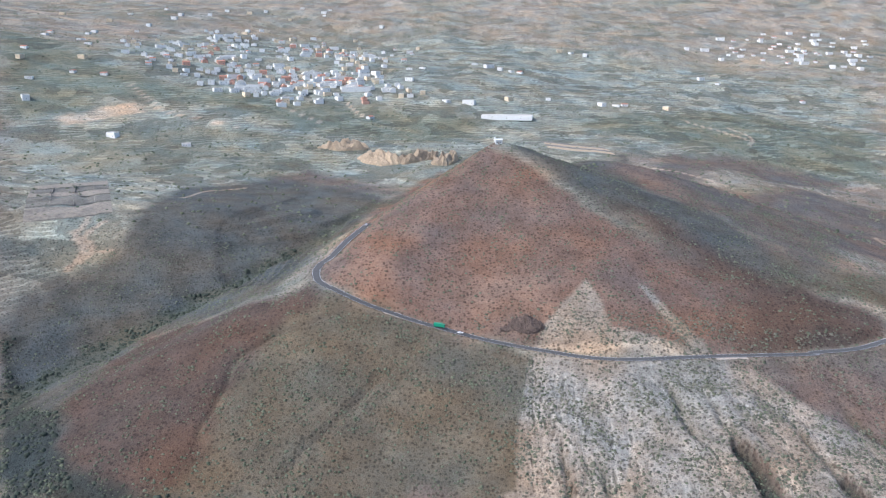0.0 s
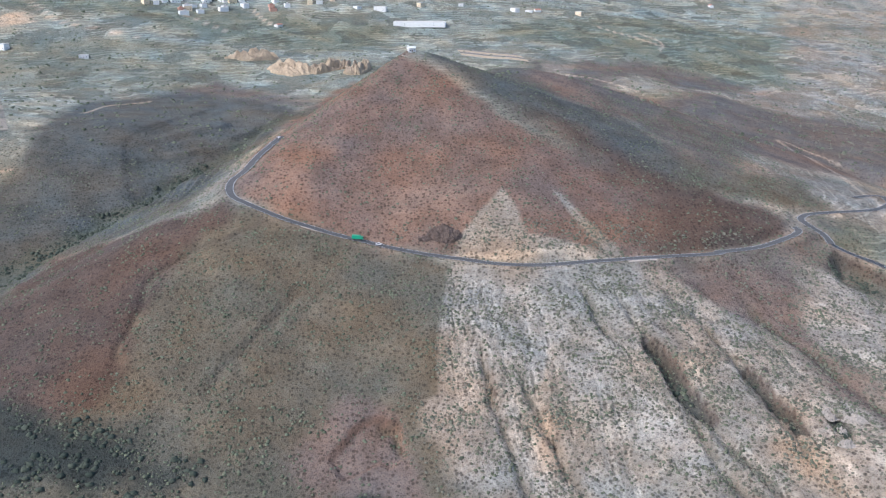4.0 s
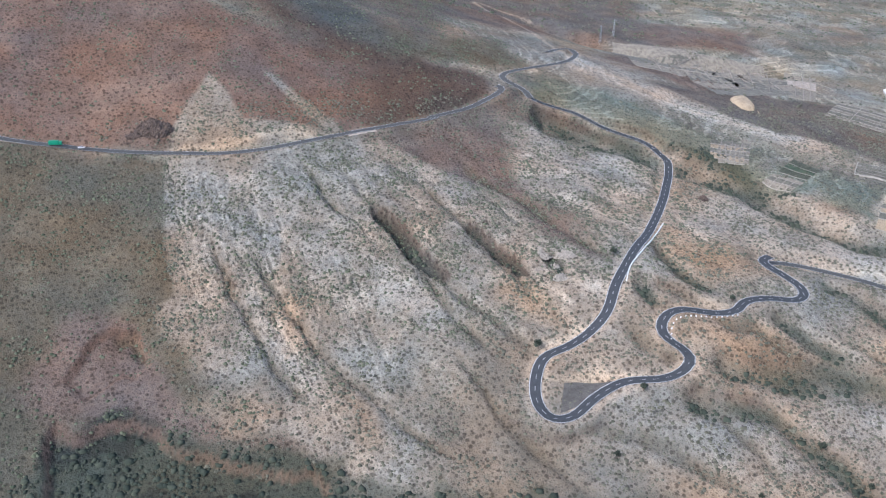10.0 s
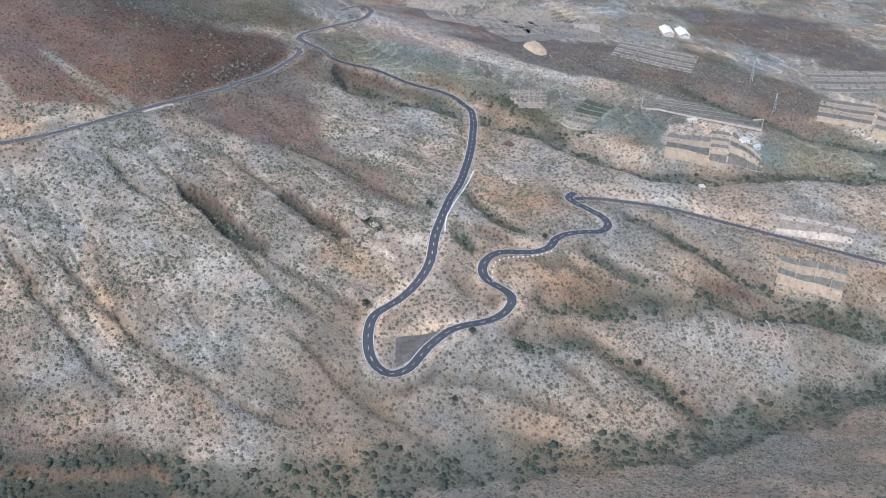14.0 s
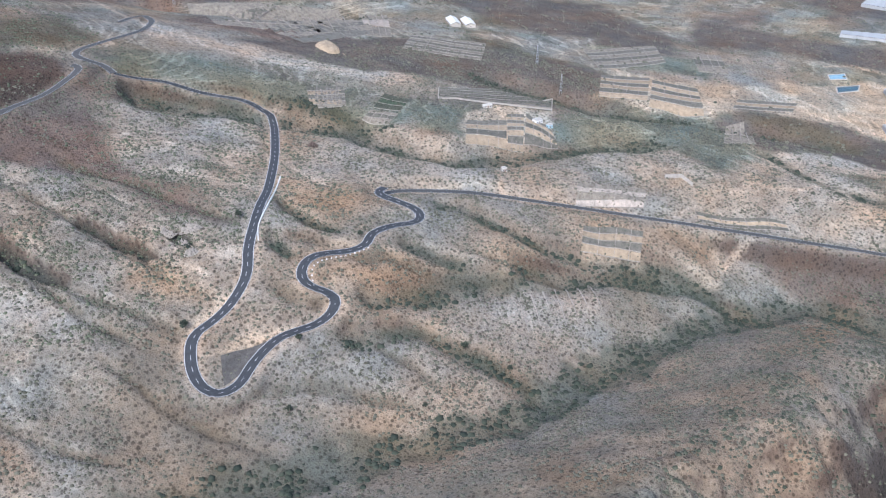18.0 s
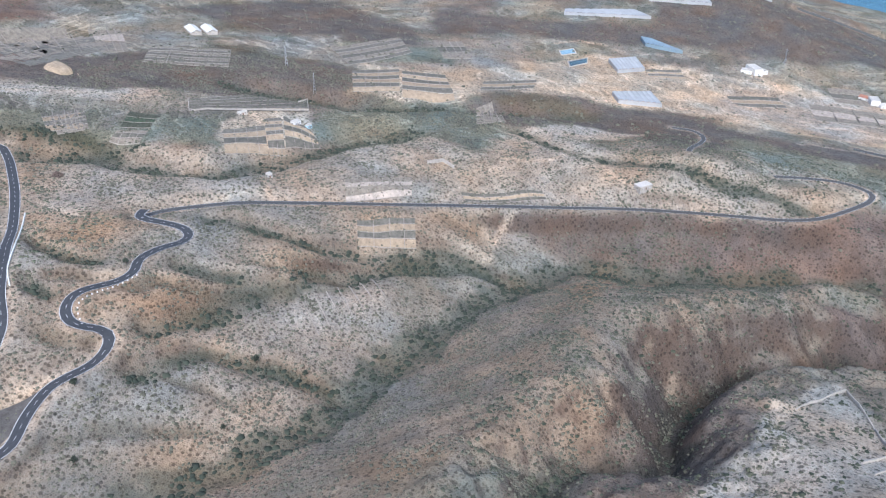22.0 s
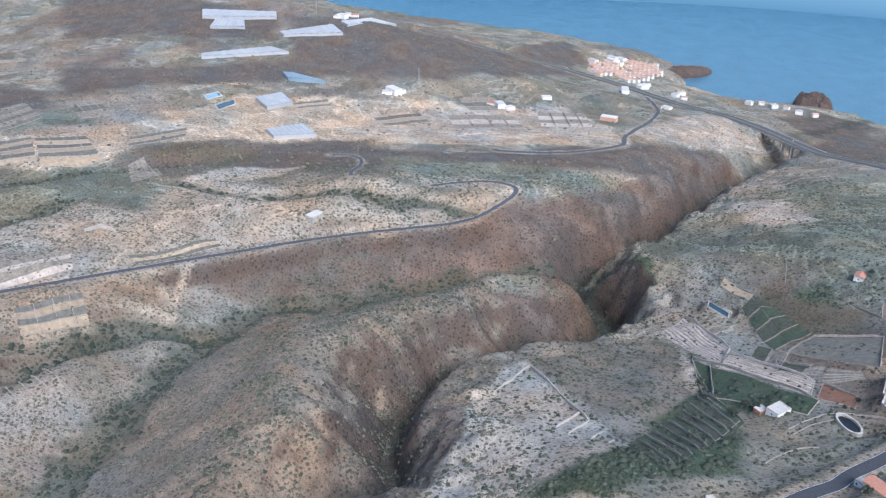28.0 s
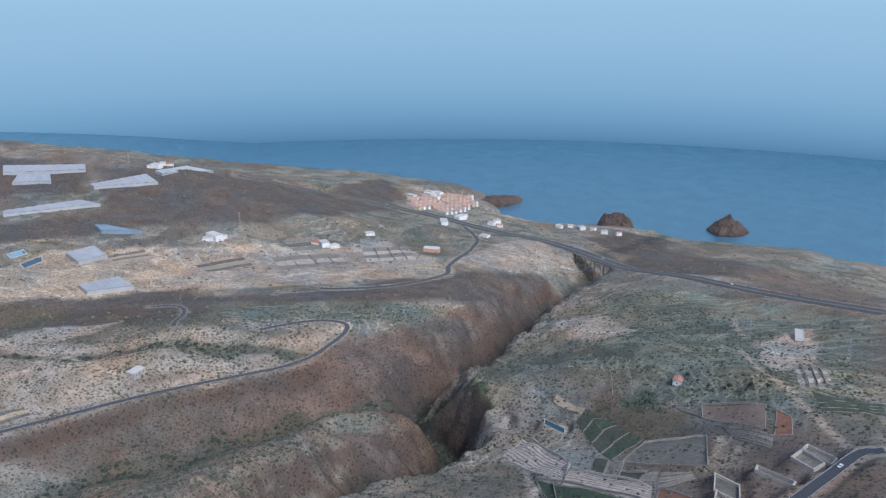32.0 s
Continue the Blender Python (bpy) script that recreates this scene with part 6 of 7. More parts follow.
def patch(name, quad, material, parent, lift=0.3, n=10, label=""):
    """A field of four corners that lies on the ground, with its own edge."""
    q = np.array(quad[:4], float)
    n = int(np.clip(max(np.hypot(*(q[1] - q[0])), np.hypot(*(q[2] - q[1]))) / 3.6, n, 22))
    u = np.linspace(0, 1, n + 1)
    U, V = np.meshgrid(u, u, indexing="ij")
    xy = (q[0] * ((1 - U) * (1 - V))[..., None] + q[1] * (U * (1 - V))[..., None] + q[2] * (U * V)[..., None] + q[3] * ((1 - U) * V)[..., None])
    X, Y = xy[..., 0].ravel(), xy[..., 1].ravel()
    Z = on_ground(X, Y)
    m = n + 1
    top = np.c_[X, Y, Z + lift]
    low = np.c_[X, Y, Z - 0.6]
    faces = [(i * m + j, (i + 1) * m + j, (i + 1) * m + j + 1, i * m + j + 1) for i in range(n) for j in range(n)]
    edge = [i * m for i in range(n)] + [n * m + j for j in range(n)] + [i * m + n for i in range(n, 0, -1)] + [j for j in range(n, 0, -1)]
    k = m * m
    faces += [(a, b2, b2 + k, a + k) for a, b2 in zip(edge, edge[1:] + edge[:1])]
    return sheet(name, np.vstack([top, low]), faces, material, parent, label)


def wall_run(name, pts, high, thick, material, parent=None, label=""):
    """A wall along a line, its top following the ground."""
    line = smooth_line(pts, 3.0) if len(pts) > 2 else np.linspace(pts[0], pts[1], 8)
    t = np.gradient(np.array(line), axis=0)
    t /= np.hypot(t[:, 0], t[:, 1])[:, None] + 1e-9
    z = on_ground(line[:, 0], line[:, 1])
    z = np.maximum(z, np.r_[z[1:], z[-1]] - 0.4)
    nrm = np.c_[-t[:, 1], t[:, 0]] * thick / 2
    a, b2 = line - nrm, line + nrm
    m = len(line)
    v = np.vstack([np.c_[a, z - 1.2], np.c_[b2, z - 1.2], np.c_[b2, z + high], np.c_[a, z + high]])
    f = [(r * m + k, r * m + k + 1, ((r + 1) % 4) * m + k + 1, ((r + 1) % 4) * m + k) for r in range(4) for k in range(m - 1)]
    f += [(0, m, 2 * m, 3 * m), (m - 1, 4 * m - 1, 3 * m - 1, 2 * m - 1)]
    return sheet(name, v, f, material, parent, label)


# ---- fields, beds and plots ----
EARTHS = {"sand": BARE, "green": CROP, "grey": GREY_SOIL, "pale": PALE_SOIL, "red": RED_SOIL, "mid": shader("fallow_field_soil", (0.26, 0.225, 0.18), 0.95, 0.4, 0.25, 0.4), "gravel": shader("dark_gravel", (0.115, 0.105, 0.095), 0.95, 0.35, 0.3, 0.4), "dark": shader("dark_crop", (0.075, 0.082, 0.055), 0.95, 0.45, 0.35, 0.6), "brown": shader("brown_field_soil", (0.22, 0.16, 0.12), 0.95, 0.3, 0.2, 0.4)}
FIELD_LABEL = {"sand": "stepped tan farm terraces held by low pale stone walls", "green": "narrow green terraces with low stone walls", "grey": "grey fallow terraces divided by low walls", "pale": "old pale terraces half gone back to scrub"}
for count, kind, quad in STRIP_FIELDS:
    q = np.array(quad)
    field = thing("terraced_field", FIELD_LABEL[kind], "field", "terraced fields")
    for k in range(count):
        a, b2 = k / count, (k + 0.84) / count
        corner = [q[0] + (q[3] - q[0]) * a, q[1] + (q[2] - q[1]) * a, q[1] + (q[2] - q[1]) * b2, q[0] + (q[3] - q[0]) * b2]
        patch("terrace", corner, EARTHS[kind] if k % 2 else EARTHS[{'green': 'dark', 'sand': 'grey'}.get(kind, 'mid')], field, 0.35, 8)
        wall_run("retaining_wall", [corner[3] + (corner[0] - corner[3]) * -0.06, corner[2] + (corner[1] - corner[2]) * -0.06], 0.42 if kind != 'green' else 0.38, 0.45 if kind != 'green' else 0.28, STONE, field)
    for f in (0.27, 0.55, 0.8) if kind != "green" else ():
        wall_run("cross_wall", [q[0] + (q[1] - q[0]) * f, q[3] + (q[2] - q[3]) * f], 0.5, 0.4, STONE, field)
for n_beds, kind, quad in NURSERY_BEDS:
    q = np.array(quad)
    beds = thing("walled_beds", "pale walled planting beds in long parallel strips", "beds", "walled beds")
    for k in range(n_beds):
        a, b2 = k / n_beds, (k + 0.7) / n_beds
        corner = [q[0] + (q[3] - q[0]) * a, q[1] + (q[2] - q[1]) * a, q[1] + (q[2] - q[1]) * b2, q[0] + (q[3] - q[0]) * b2]
        patch("bed", corner, EARTHS[kind], beds, 0.4, 6)
        if k % 2 and kind != "pale":
            wall_run("bed_wall", [corner[3], corner[2]], 0.38, 0.35, STONE, beds)
    for a, b2 in zip(range(4), (1, 2, 3, 0)):
        wall_run("border_wall", [q[a], q[b2]], 0.42, 0.5, CONCRETE, beds)
PLOT_LABEL = {"gravel": "dark gravelly ground inside the hairpin bend", "dark": "dark green planted plot between low walls", "green": "bright green plantation plot below the walled beds", "sand": "bare tan plot beside the water tank", "grey": "grey gravelly plot with low stone edges", "red": "bare red earth plot inside low walls", "brown": "ploughed brown plot below the red-roofed house"}
for kind, quad in PLOTS:
    plot = thing("plot", PLOT_LABEL[kind], "field", "plots")
    patch("soil", quad, EARTHS[kind], plot, 0.3, 12)
    q = np.array(quad)
    for a in range(len(q)):
        if kind != "gravel":
            wall_run("border_wall", [q[a], q[(a + 1) % len(q)]], 0.6, 0.5, STONE, plot)
    if kind == "green":
        gx = rng.uniform(0, 1, 260)
        gy = rng.uniform(0, 1, 260)
        p = q[0] * ((1 - gx) * (1 - gy))[:, None] + q[1] * (gx * (1 - gy))[:, None] + q[2] * (gx * gy)[:, None] + q[3] * ((1 - gx) * gy)[:, None]
        bushes("plantation_plants", p[:, 0], p[:, 1], rng.uniform(0.4, 0.9, 260), leaf_paint("plantation_leaf", (0.03, 0.09, 0.03), (0.09, 0.2, 0.06)), "broad-leaved green plantation plants in a plot", "crop", rng)

# ---- water tanks ----
for kind, quad in POOLS:
    q = np.array(quad)
    c = q.mean(0)
    z = float(np.mean(on_ground(q[:, 0], q[:, 1]))) + 0.5
    lab = {"blue": "dark blue irrigation pool in a pale concrete rim", "pale": "light blue irrigation pool in a concrete rim", "empty": "open pale concrete water tank, empty and dark inside"}[kind]
    tank = thing("water_tank", lab, "water tank", "water tanks")
    inner = c + (q - c) * 0.9
    for a in range(4):
        o0, o1, i0, i1 = q[a], q[(a + 1) % 4], inner[a], inner[(a + 1) % 4]
        v = [(*p, zz) for zz in (z - 9, z + (0.4 if kind != "empty" else 2.0)) for p in (o0, o1, i1, i0)]
        sheet("rim_wall", v, [(0, 1, 5, 4), (1, 2, 6, 5), (2, 3, 7, 6), (3, 0, 4, 7), (4, 5, 6, 7)], CONCRETE, tank)
    deep = z - 0.2
    sheet("water" if kind != "empty" else "tank_floor", [(*p, deep) for p in inner], [(0, 1, 2, 3)], {"blue": POOL_WATER, "pale": PALE_WATER, "empty": GREY_SOIL}[kind], tank)
tx, ty, tz = spot(*TANK_OVAL[0], -1.6)
tank = thing("round_water_tank", "oval open concrete water tank with dark water", "water tank", at=(tx, ty, tz), turn=10)
for k in range(28):
    a0, a1 = 2 * math.pi * k / 28, 2 * math.pi * (k + 1) / 28
    v = [(sx_ * rr * math.cos(a), sy_ * rr * math.sin(a), zz) for zz in (-6.0, 0.5) for a, rr, sx_, sy_ in ((a0, 1, 9.4, 5.0), (a1, 1, 9.4, 5.0), (a1, 0.84, 9.4, 5.0), (a0, 0.84, 9.4, 5.0))]
    sheet("rim_block", v, [(0, 1, 5, 4), (2, 3, 7, 6), (4, 5, 6, 7)], CONCRETE, tank)
sheet("water", [(8.0 * math.cos(2 * math.pi * k / 24), 4.3 * math.sin(2 * math.pi * k / 24), -1.0) for k in range(24)], [tuple(range(24))], shader("dark_tank_water", (0.015, 0.02, 0.022), 0.3), tank)

# ---- greenhouses ----
for kind, quad in GREENHOUSES:
    q = np.array(quad)
    film = FILM if kind == "white" else BLUE_FILM
    gh = thing("greenhouse", "long low greenhouse under pale plastic film" if kind == "white" else "long low greenhouse under blue plastic film", "greenhouse", "greenhouses")
    zc = on_ground(q[:, 0], q[:, 1]) + 5.0
    spans = 8
    for k in range(spans):
        v, f = [], []
        for j in range(5):
            u = (k + j / 4) / spans
            bulge = 0.7 * math.sin(math.pi * j / 4)
            for w in (0.0, 1.0):
                p = (q[0] * (1 - u) + q[1] * u) * (1 - w) + (q[3] * (1 - u) + q[2] * u) * w
                zz = (zc[0] * (1 - u) + zc[1] * u) * (1 - w) + (zc[3] * (1 - u) + zc[2] * u) * w
                v.append((p[0], p[1], zz + bulge))
        v += [(a, b2, c2 - 0.12) for a, b2, c2 in v]
        for j in range(4):
            f.append((2 * j, 2 * j + 1, 2 * j + 3, 2 * j + 2))
            f.append((10 + 2 * j, 10 + 2 * j + 2, 10 + 2 * j + 3, 10 + 2 * j + 1))
        sheet("roof_bay", v, f, film, gh)
    for a in range(4):
        b2 = (a + 1) % 4
        sheet("side_sheet", [(*q[a], zc[a] - 9), (*q[b2], zc[b2] - 9), (*q[b2], zc[b2]), (*q[a], zc[a])], [(0, 1, 2, 3)], film, gh)
        for k in range(3):
            p, zz = q[a] + (q[b2] - q[a]) * k / 3, zc[a] + (zc[b2] - zc[a]) * k / 3
            part("post", boxed(p[0] - 0.12, p[0] + 0.12, p[1] - 0.12, p[1] + 0.12, zz - 8, zz + 0.1), STEEL, gh)


# ---- houses ----
KINDS = [house("town_house", 15, 11, 4.0, WHITE_WALL, FLAT_ROOF, "small white flat-roofed town house", "town houses", fine=False),
         house("town_house", 18, 12, 7.4, WHITE_WALL, FLAT_ROOF, "white two-storey flat-roofed town house", "town houses", floors=2, fine=False),
         house("town_house", 16, 11, 8.0, CREAM_WALL, FLAT_ROOF, "cream two-storey town house with a flat roof", "town houses", floors=2, fine=False),
         house("town_house", 17, 12, 7.0, PINK_WALL, TILE_ROOF, "salmon-coloured house with a red tile roof", "town houses", gable=True, floors=2, fine=False),
         house("town_house", 14, 10, 3.8, WHITE_WALL, TILE_ROOF, "white house with a red tile roof", "town houses", gable=True, fine=False),
         house("town_house", 26, 13, 8.0, WHITE_WALL, FLAT_ROOF, "long white block of dwellings with a flat roof", "town houses", floors=2, fine=False)]
for k, ob in enumerate(KINDS):
    ob.matrix_basis = pose(*spot(-470 + 34 * k, 2060 + 15 * (k % 2)), 0, 0, 10 * k)


def scatter(outline, count, gap, seed, kinds, lean=0.0):
    """Places and turns inside an outline, no two nearer than the gap; thicker towards its middle."""
    r = random.Random(seed)
    o = np.array(outline)
    c, done = o.mean(0), []
    for _ in range(count * 60):
        if len(done) >= count:
            break
        p = np.array([r.uniform(o[:, 0].min(), o[:, 0].max()), r.uniform(o[:, 1].min(), o[:, 1].max())])
        if inside(p[:1], p[1:], outline)[0] < 0 or any((p[0] - a) ** 2 + (p[1] - b2) ** 2 < gap ** 2 for a, b2 in done):
            continue
        done.append((p[0], p[1]))
        copy_thing(r.choice(kinds), pose(*spot(p[0], p[1]), 0, 0, lean + r.choice((0, 90, 180, 270)) + r.uniform(-14, 14)))


scatter(TOWN, 135, 19, 3, [KINDS[k] for k in (0, 1, 1, 2, 2, 3, 4, 5, 5)], 20)
scatter([(-440, 1800), (-110, 1980), (-160, 2190), (-420, 2150), (-640, 2010)], 60, 17, 8, [KINDS[k] for k in (0, 1, 1, 2, 3, 5, 5)], 20)


def row_house(w, d, h, wall, label):
    ob = thing("row_house", label, "house", "row houses")
    part("wall", boxed(-w / 2, w / 2, -d / 2, d / 2, -4, h, 0.06), wall, ob)
    part("roof", box(box(bmesh.new(), -w / 2 - 0.15, w / 2 + 0.15, -d / 2 - 0.15, d / 2 + 0.15, h + 0.003, h + 0.3), -w / 4, 0, -2, 2, h + 0.3, h + 2.6), FLAT_ROOF if wall is not PINK_WALL else TILE_ROOF, ob)
    part("door", boxed(-0.6, 0.6, -d / 2 - 0.06, -d / 2 + 0.02, 0.0, 2.1), WOOD, ob)
    for x in (-w * 0.3, w * 0.3):
        part("window", boxed(x - 0.8, x + 0.8, -d / 2 - 0.06, -d / 2 + 0.02, 1.0, 2.2), GLASS, ob)
    return ob


ROWS = [row_house(13, 11, 6.6, WHITE_WALL, "white two-storey row house close to its neighbours"), row_house(18, 12, 7.0, WHITE_WALL, "wide white row house with a roof stair"),
        row_house(12, 10, 7.2, CREAM_WALL, "cream row house in the middle of the town"), row_house(14, 11, 5.0, PINK_WALL, "salmon row house in the middle of the town")]
for k, ob in enumerate(ROWS):
    ob.matrix_basis = pose(*spot(TOWN_CORE[2][0] + 22 * k, TOWN_CORE[2][1] - 25), 0, 0, 12 * k)
scatter(TOWN_CORE, 82, 14, 13, [ROWS[k] for k in (0, 0, 1, 1, 0, 2, 3)], 20)
scatter(TOWN_EAST, 26, 18, 14, [ROWS[k] for k in (0, 1, 2, 0)], 10)
scatter(TOWN_WEST, 16, 20, 15, [ROWS[k] for k in (0, 1, 2, 0)], 10)
scatter(TOWN_TOP, 16, 22, 16, [ROWS[k] for k in (0, 1, 0)], 10)
scatter(TOWN_WIDE, 62, 45, 4, [KINDS[k] for k in (0, 0, 1, 2, 4)])
scatter(VILLAGE, 62, 34, 5, [KINDS[k] for k in (0, 1, 4, 5)])
for k, (x, y) in enumerate(HAMLETS):
    copy_thing(KINDS[(0, 5, 1, 0, 4, 2)[k % 6]], pose(*spot(x, y), 0, 0, k * 37 % 180))
house("long_warehouse", 105, 26, 7, WHITE_WALL, FLAT_ROOF, "long white warehouse with a flat roof below the town", at=spot(*np.mean(WAREHOUSE, 0)), turn=-10, floors=2)
house("school_building", 64, 16, 9.5, WHITE_WALL, FLAT_ROOF, "large white three-storey school block at the town's edge", at=spot(*np.mean(SCHOOL, 0)), turn=8, floors=3)
x, y, z = spot(*CHURCH[0])
church = house("church", 30, 15, 9, WHITE_WALL, TILE_ROOF, "white church with a tall domed tower", gable=True, at=(x, y, z), turn=30, floors=2)
part("tower", boxed(-17, -11, -3, 3, -2, 17, 0.1), WHITE_WALL, church)
part("dome", cyl(cyl(bmesh.new(), 2.8, 2.2, 17, 19.2, 10, -14), 2.2, 0.3, 19.2, 21, 10, -14), FLAT_ROOF, church, "grey rounded dome")

# the resort on the shore
PALE_TILE = shader("faded_tile", (0.52, 0.34, 0.26), 0.8, 0.25, 1.5, 0.3, spread=0.15)
REDS = [house("resort_house", 11, 8, 5.8, WHITE_WALL, PALE_TILE, "white terraced holiday house with a faded red tile roof", "resort houses", gable=True, floors=2, fine=False),
        house("resort_house", 13, 9, 6.0, CREAM_WALL, PALE_TILE, "cream holiday house with a faded red tile roof", "resort houses", gable=True, floors=2, fine=False),
        house("resort_block", 22, 11, 8.8, WHITE_WALL, FLAT_ROOF, "white three-storey holiday block by the shore", "resort houses", floors=3, fine=False)]
c = np.mean(RESORT, 0)
for k, ob in enumerate(REDS):
    ob.matrix_basis = pose(*spot(c[0] + 25 * k - 25, c[1] + 8), 0, 0, 35)
r2 = random.Random(9)
for i in range(-10, 11):
    for j in range(-8, 9):
        p = c + np.array([i * 12.2 * 0.82 - j * 15 * 0.57, i * 12.2 * 0.57 + j * 15 * 0.82])
        if inside(p[:1], p[1:], RESORT)[0] > 3 and np.hypot(*(p - c)) > 14 and r2.random() < 0.9:
            copy_thing(REDS[1 if r2.random() < 0.3 else 0] if i < 4 else r2.choice((REDS[0], REDS[2])), pose(*spot(*p), 0, 0, 35 + r2.choice((0, 0, 180))))
for k, (x, y) in enumerate(SHORE_HOUSES):
    copy_thing(REDS[0] if k % 2 else ROWS[0], pose(*spot(x, y), 0, 0, 40 + 25 * (k % 3)))
for k, (x, y) in enumerate(HOUSE_SPOTS2[2:]):
    if k == 13:
        continue
    copy_thing(KINDS[(0, 1, 4, 0, 5, 0)[k % 6]], pose(*spot(x, y), 0, 0, k * 53 % 180))
house("hotel", 24, 12, 6.5, PINK_WALL, FLAT_ROOF, "low salmon and white building on the plain above the motorway", at=spot(*HOUSE_SPOTS2[15]), turn=60, floors=2)

# farms near the gorge and on the plateau
house("farmhouse", 11, 8, 3.4, WHITE_WALL, FLAT_ROOF, "white farmhouse with a flat roof and a terrace", at=spot(*HOUSE_SPOTS[0]), turn=-62, porch=True)
house("farm_shed", 6, 5, 3, shader("terracotta_render", (0.36, 0.13, 0.09), 0.9, 0.2, 0.5), FLAT_ROOF, "small terracotta shed beside the white farmhouse", at=spot(HOUSE_SPOTS[0][0] + 4, HOUSE_SPOTS[0][1] + 8.5), turn=-62)
house("roadside_house", 10, 7, 3.2, CREAM_WALL, TILE_ROOF, "cream roadside house with a brownish tile roof", at=spot(HOUSE_SPOTS[1][0], HOUSE_SPOTS[1][1] - 4), turn=25, gable=True)
house("roadside_store", 6, 4.5, 2.8, WHITE_WALL, FLAT_ROOF, "small white store beside the road", at=spot(HOUSE_SPOTS[2][0] - 1, HOUSE_SPOTS[2][1] - 5), turn=25)
house("stone_hut", 5, 4, 2.6, CONCRETE, FLAT_ROOF, "small pale hut among the farm tracks", at=spot(*HOUSE_SPOTS[3]), turn=10)
house("red_roofed_house", 8.5, 7, 3.2, WHITE_WALL, TILE_ROOF, "small white house with a bright red tile roof", at=spot(*HOUSE_SPOTS2[0]), turn=-40, gable=True)
house("long_farm_building", 24, 8, 3.6, WHITE_WALL, FLAT_ROOF, "long white farm building on a bare yard", at=spot(*HOUSE_SPOTS2[1]), turn=-35)
house("plateau_house", 14, 9, 3.4, CONCRETE, FLAT_ROOF, "half-buried pale concrete house on the plateau", at=spot(*HOUSE_SPOTS3[0]), turn=-40)
house("pump_house", 4, 4, 3.0, CONCRETE, FLAT_ROOF, "small concrete pump house above the road", at=spot(*HOUSE_SPOTS3[1]), turn=-30)
house("garden_house", 8, 6, 3.2, WHITE_WALL, FLAT_ROOF, "small white house among farm terraces", at=spot(*HOUSE_SPOTS3[2]), turn=-20)
house("garden_store", 5, 4, 3.0, shader("pale_blue_render", (0.38, 0.58, 0.66), 0.8, 0.1, 0.5), FLAT_ROOF, "pale blue store among farm terraces", at=spot(*HOUSE_SPOTS3[3]), turn=-20)
house("garden_store", 9, 4, 2.6, CONCRETE, FLAT_ROOF, "low grey store above the farm terraces", at=spot(*HOUSE_SPOTS3[4]), turn=-30)
for k, p in enumerate(TWO_SHEDS):
    house("livestock_shed", 30, 13, 4.0, CONCRETE, WHITE_WALL, "long livestock shed under a white roof", "livestock sheds", gable=True, at=spot(*p), turn=50)
# chapel on the summit
chapel = house("chapel", 7, 5, 3.6, WHITE_WALL, WHITE_WALL, "small white chapel on the red cone's summit", gable=True, at=spot(54, 848, 0.2), turn=15)
part("bell_gable", boxed(-3.6, -3.0, -0.8, 0.8, 4.2, 6.4, 0.05), WHITE_WALL, chapel)
wall_run("summit_wall", [(44, 838), (52, 836), (66, 838)], 1.0, 0.6, STONE)
tagged(bpy.data.objects["summit_wall"], "low dark stone wall below the summit chapel", "wall")

# ---- roadside ----
for k, (x, y) in enumerate(VWALL[:-1]):
    w = wall_run("retaining_wall", [VWALL[k], VWALL[k + 1]], 3.0, 1.2, CONCRETE)
    tagged(w, "pale angled concrete retaining wall on the plateau", "wall", "angled walls")
for k in range(0, 14, 2):
    tagged(wall_run("terrace_wall", WALL_LINES_A[k:k + 2], 0.7, 0.6, CONCRETE), "pale terrace wall on the knoll above the gorge", "wall", "knoll walls")
for run_ in SCRUB_WALLS:
    tagged(wall_run("field_wall", run_, 0.6, 0.45, STONE), "low pale field wall among the farm plots", "wall", "field walls")
for k in range(7):
    f = k / 6
    top, low = np.array((412, 252)) * (1 - f) + np.array((476, 234)) * f, np.array((395, 232)) * (1 - f) + np.array((459, 215)) * f
    tagged(wall_run("plot_wall", [top, low + (top - low) * (0.1 * (k % 3))], 0.5, 0.6, STONE), "crumbling pale wall between old hillside plots", "wall", "old plot walls")
tagged(wall_run("curved_wall", CURVED_WALL, 0.8, 0.6, STONE), "curved pale wall round a scrub plot", "wall")
tagged(wall_run("road_parapet", WALLFOOT, 1.1, 0.7, WHITE_WALL), "white parapet along the outer edge of the road", "wall")


def nearest(road, x, y):
    k = int(np.argmin(np.hypot(road.line[:, 0] - x, road.line[:, 1] - y)))
    k = min(max(k, 1), len(road.line) - 2)
    t = road.line[k + 1] - road.line[k - 1]
    return road.line[k], float(road.z[k]) + 0.12, math.degrees(math.atan2(t[1], t[0]))


by_name = {r.name: r for r in ROADS}
main = by_name["road_main"]
run = np.r_[0, np.cumsum(np.hypot(*np.diff(main.line, axis=0).T))]
road_ob = bpy.data.objects["road_main"]
for s in np.arange(3, run[-1] - 4, 7.5):
    a = np.array([np.interp(s, run, main.line[:, k]) for k in (0, 1)] + [np.interp(s, run, main.z)])
    b2 = np.array([np.interp(s + 3.0, run, main.line[:, k]) for k in (0, 1)] + [np.interp(s + 3.0, run, main.z)])
    t = (b2 - a)[:2] / (np.hypot(*(b2 - a)[:2]) + 1e-9)
    nn = np.array([-t[1], t[0], 0]) * 0.09
    up = np.array([0, 0, 0.17])
    sheet("centre_dash", [a - nn + up, b2 - nn + up, b2 + nn + up, a + nn + up], [(0, 1, 2, 3)], LINE, road_ob, "white centre-line dash")
post = thing("marker_post", "short white stone marker post on the road's edge", "post", "marker posts")
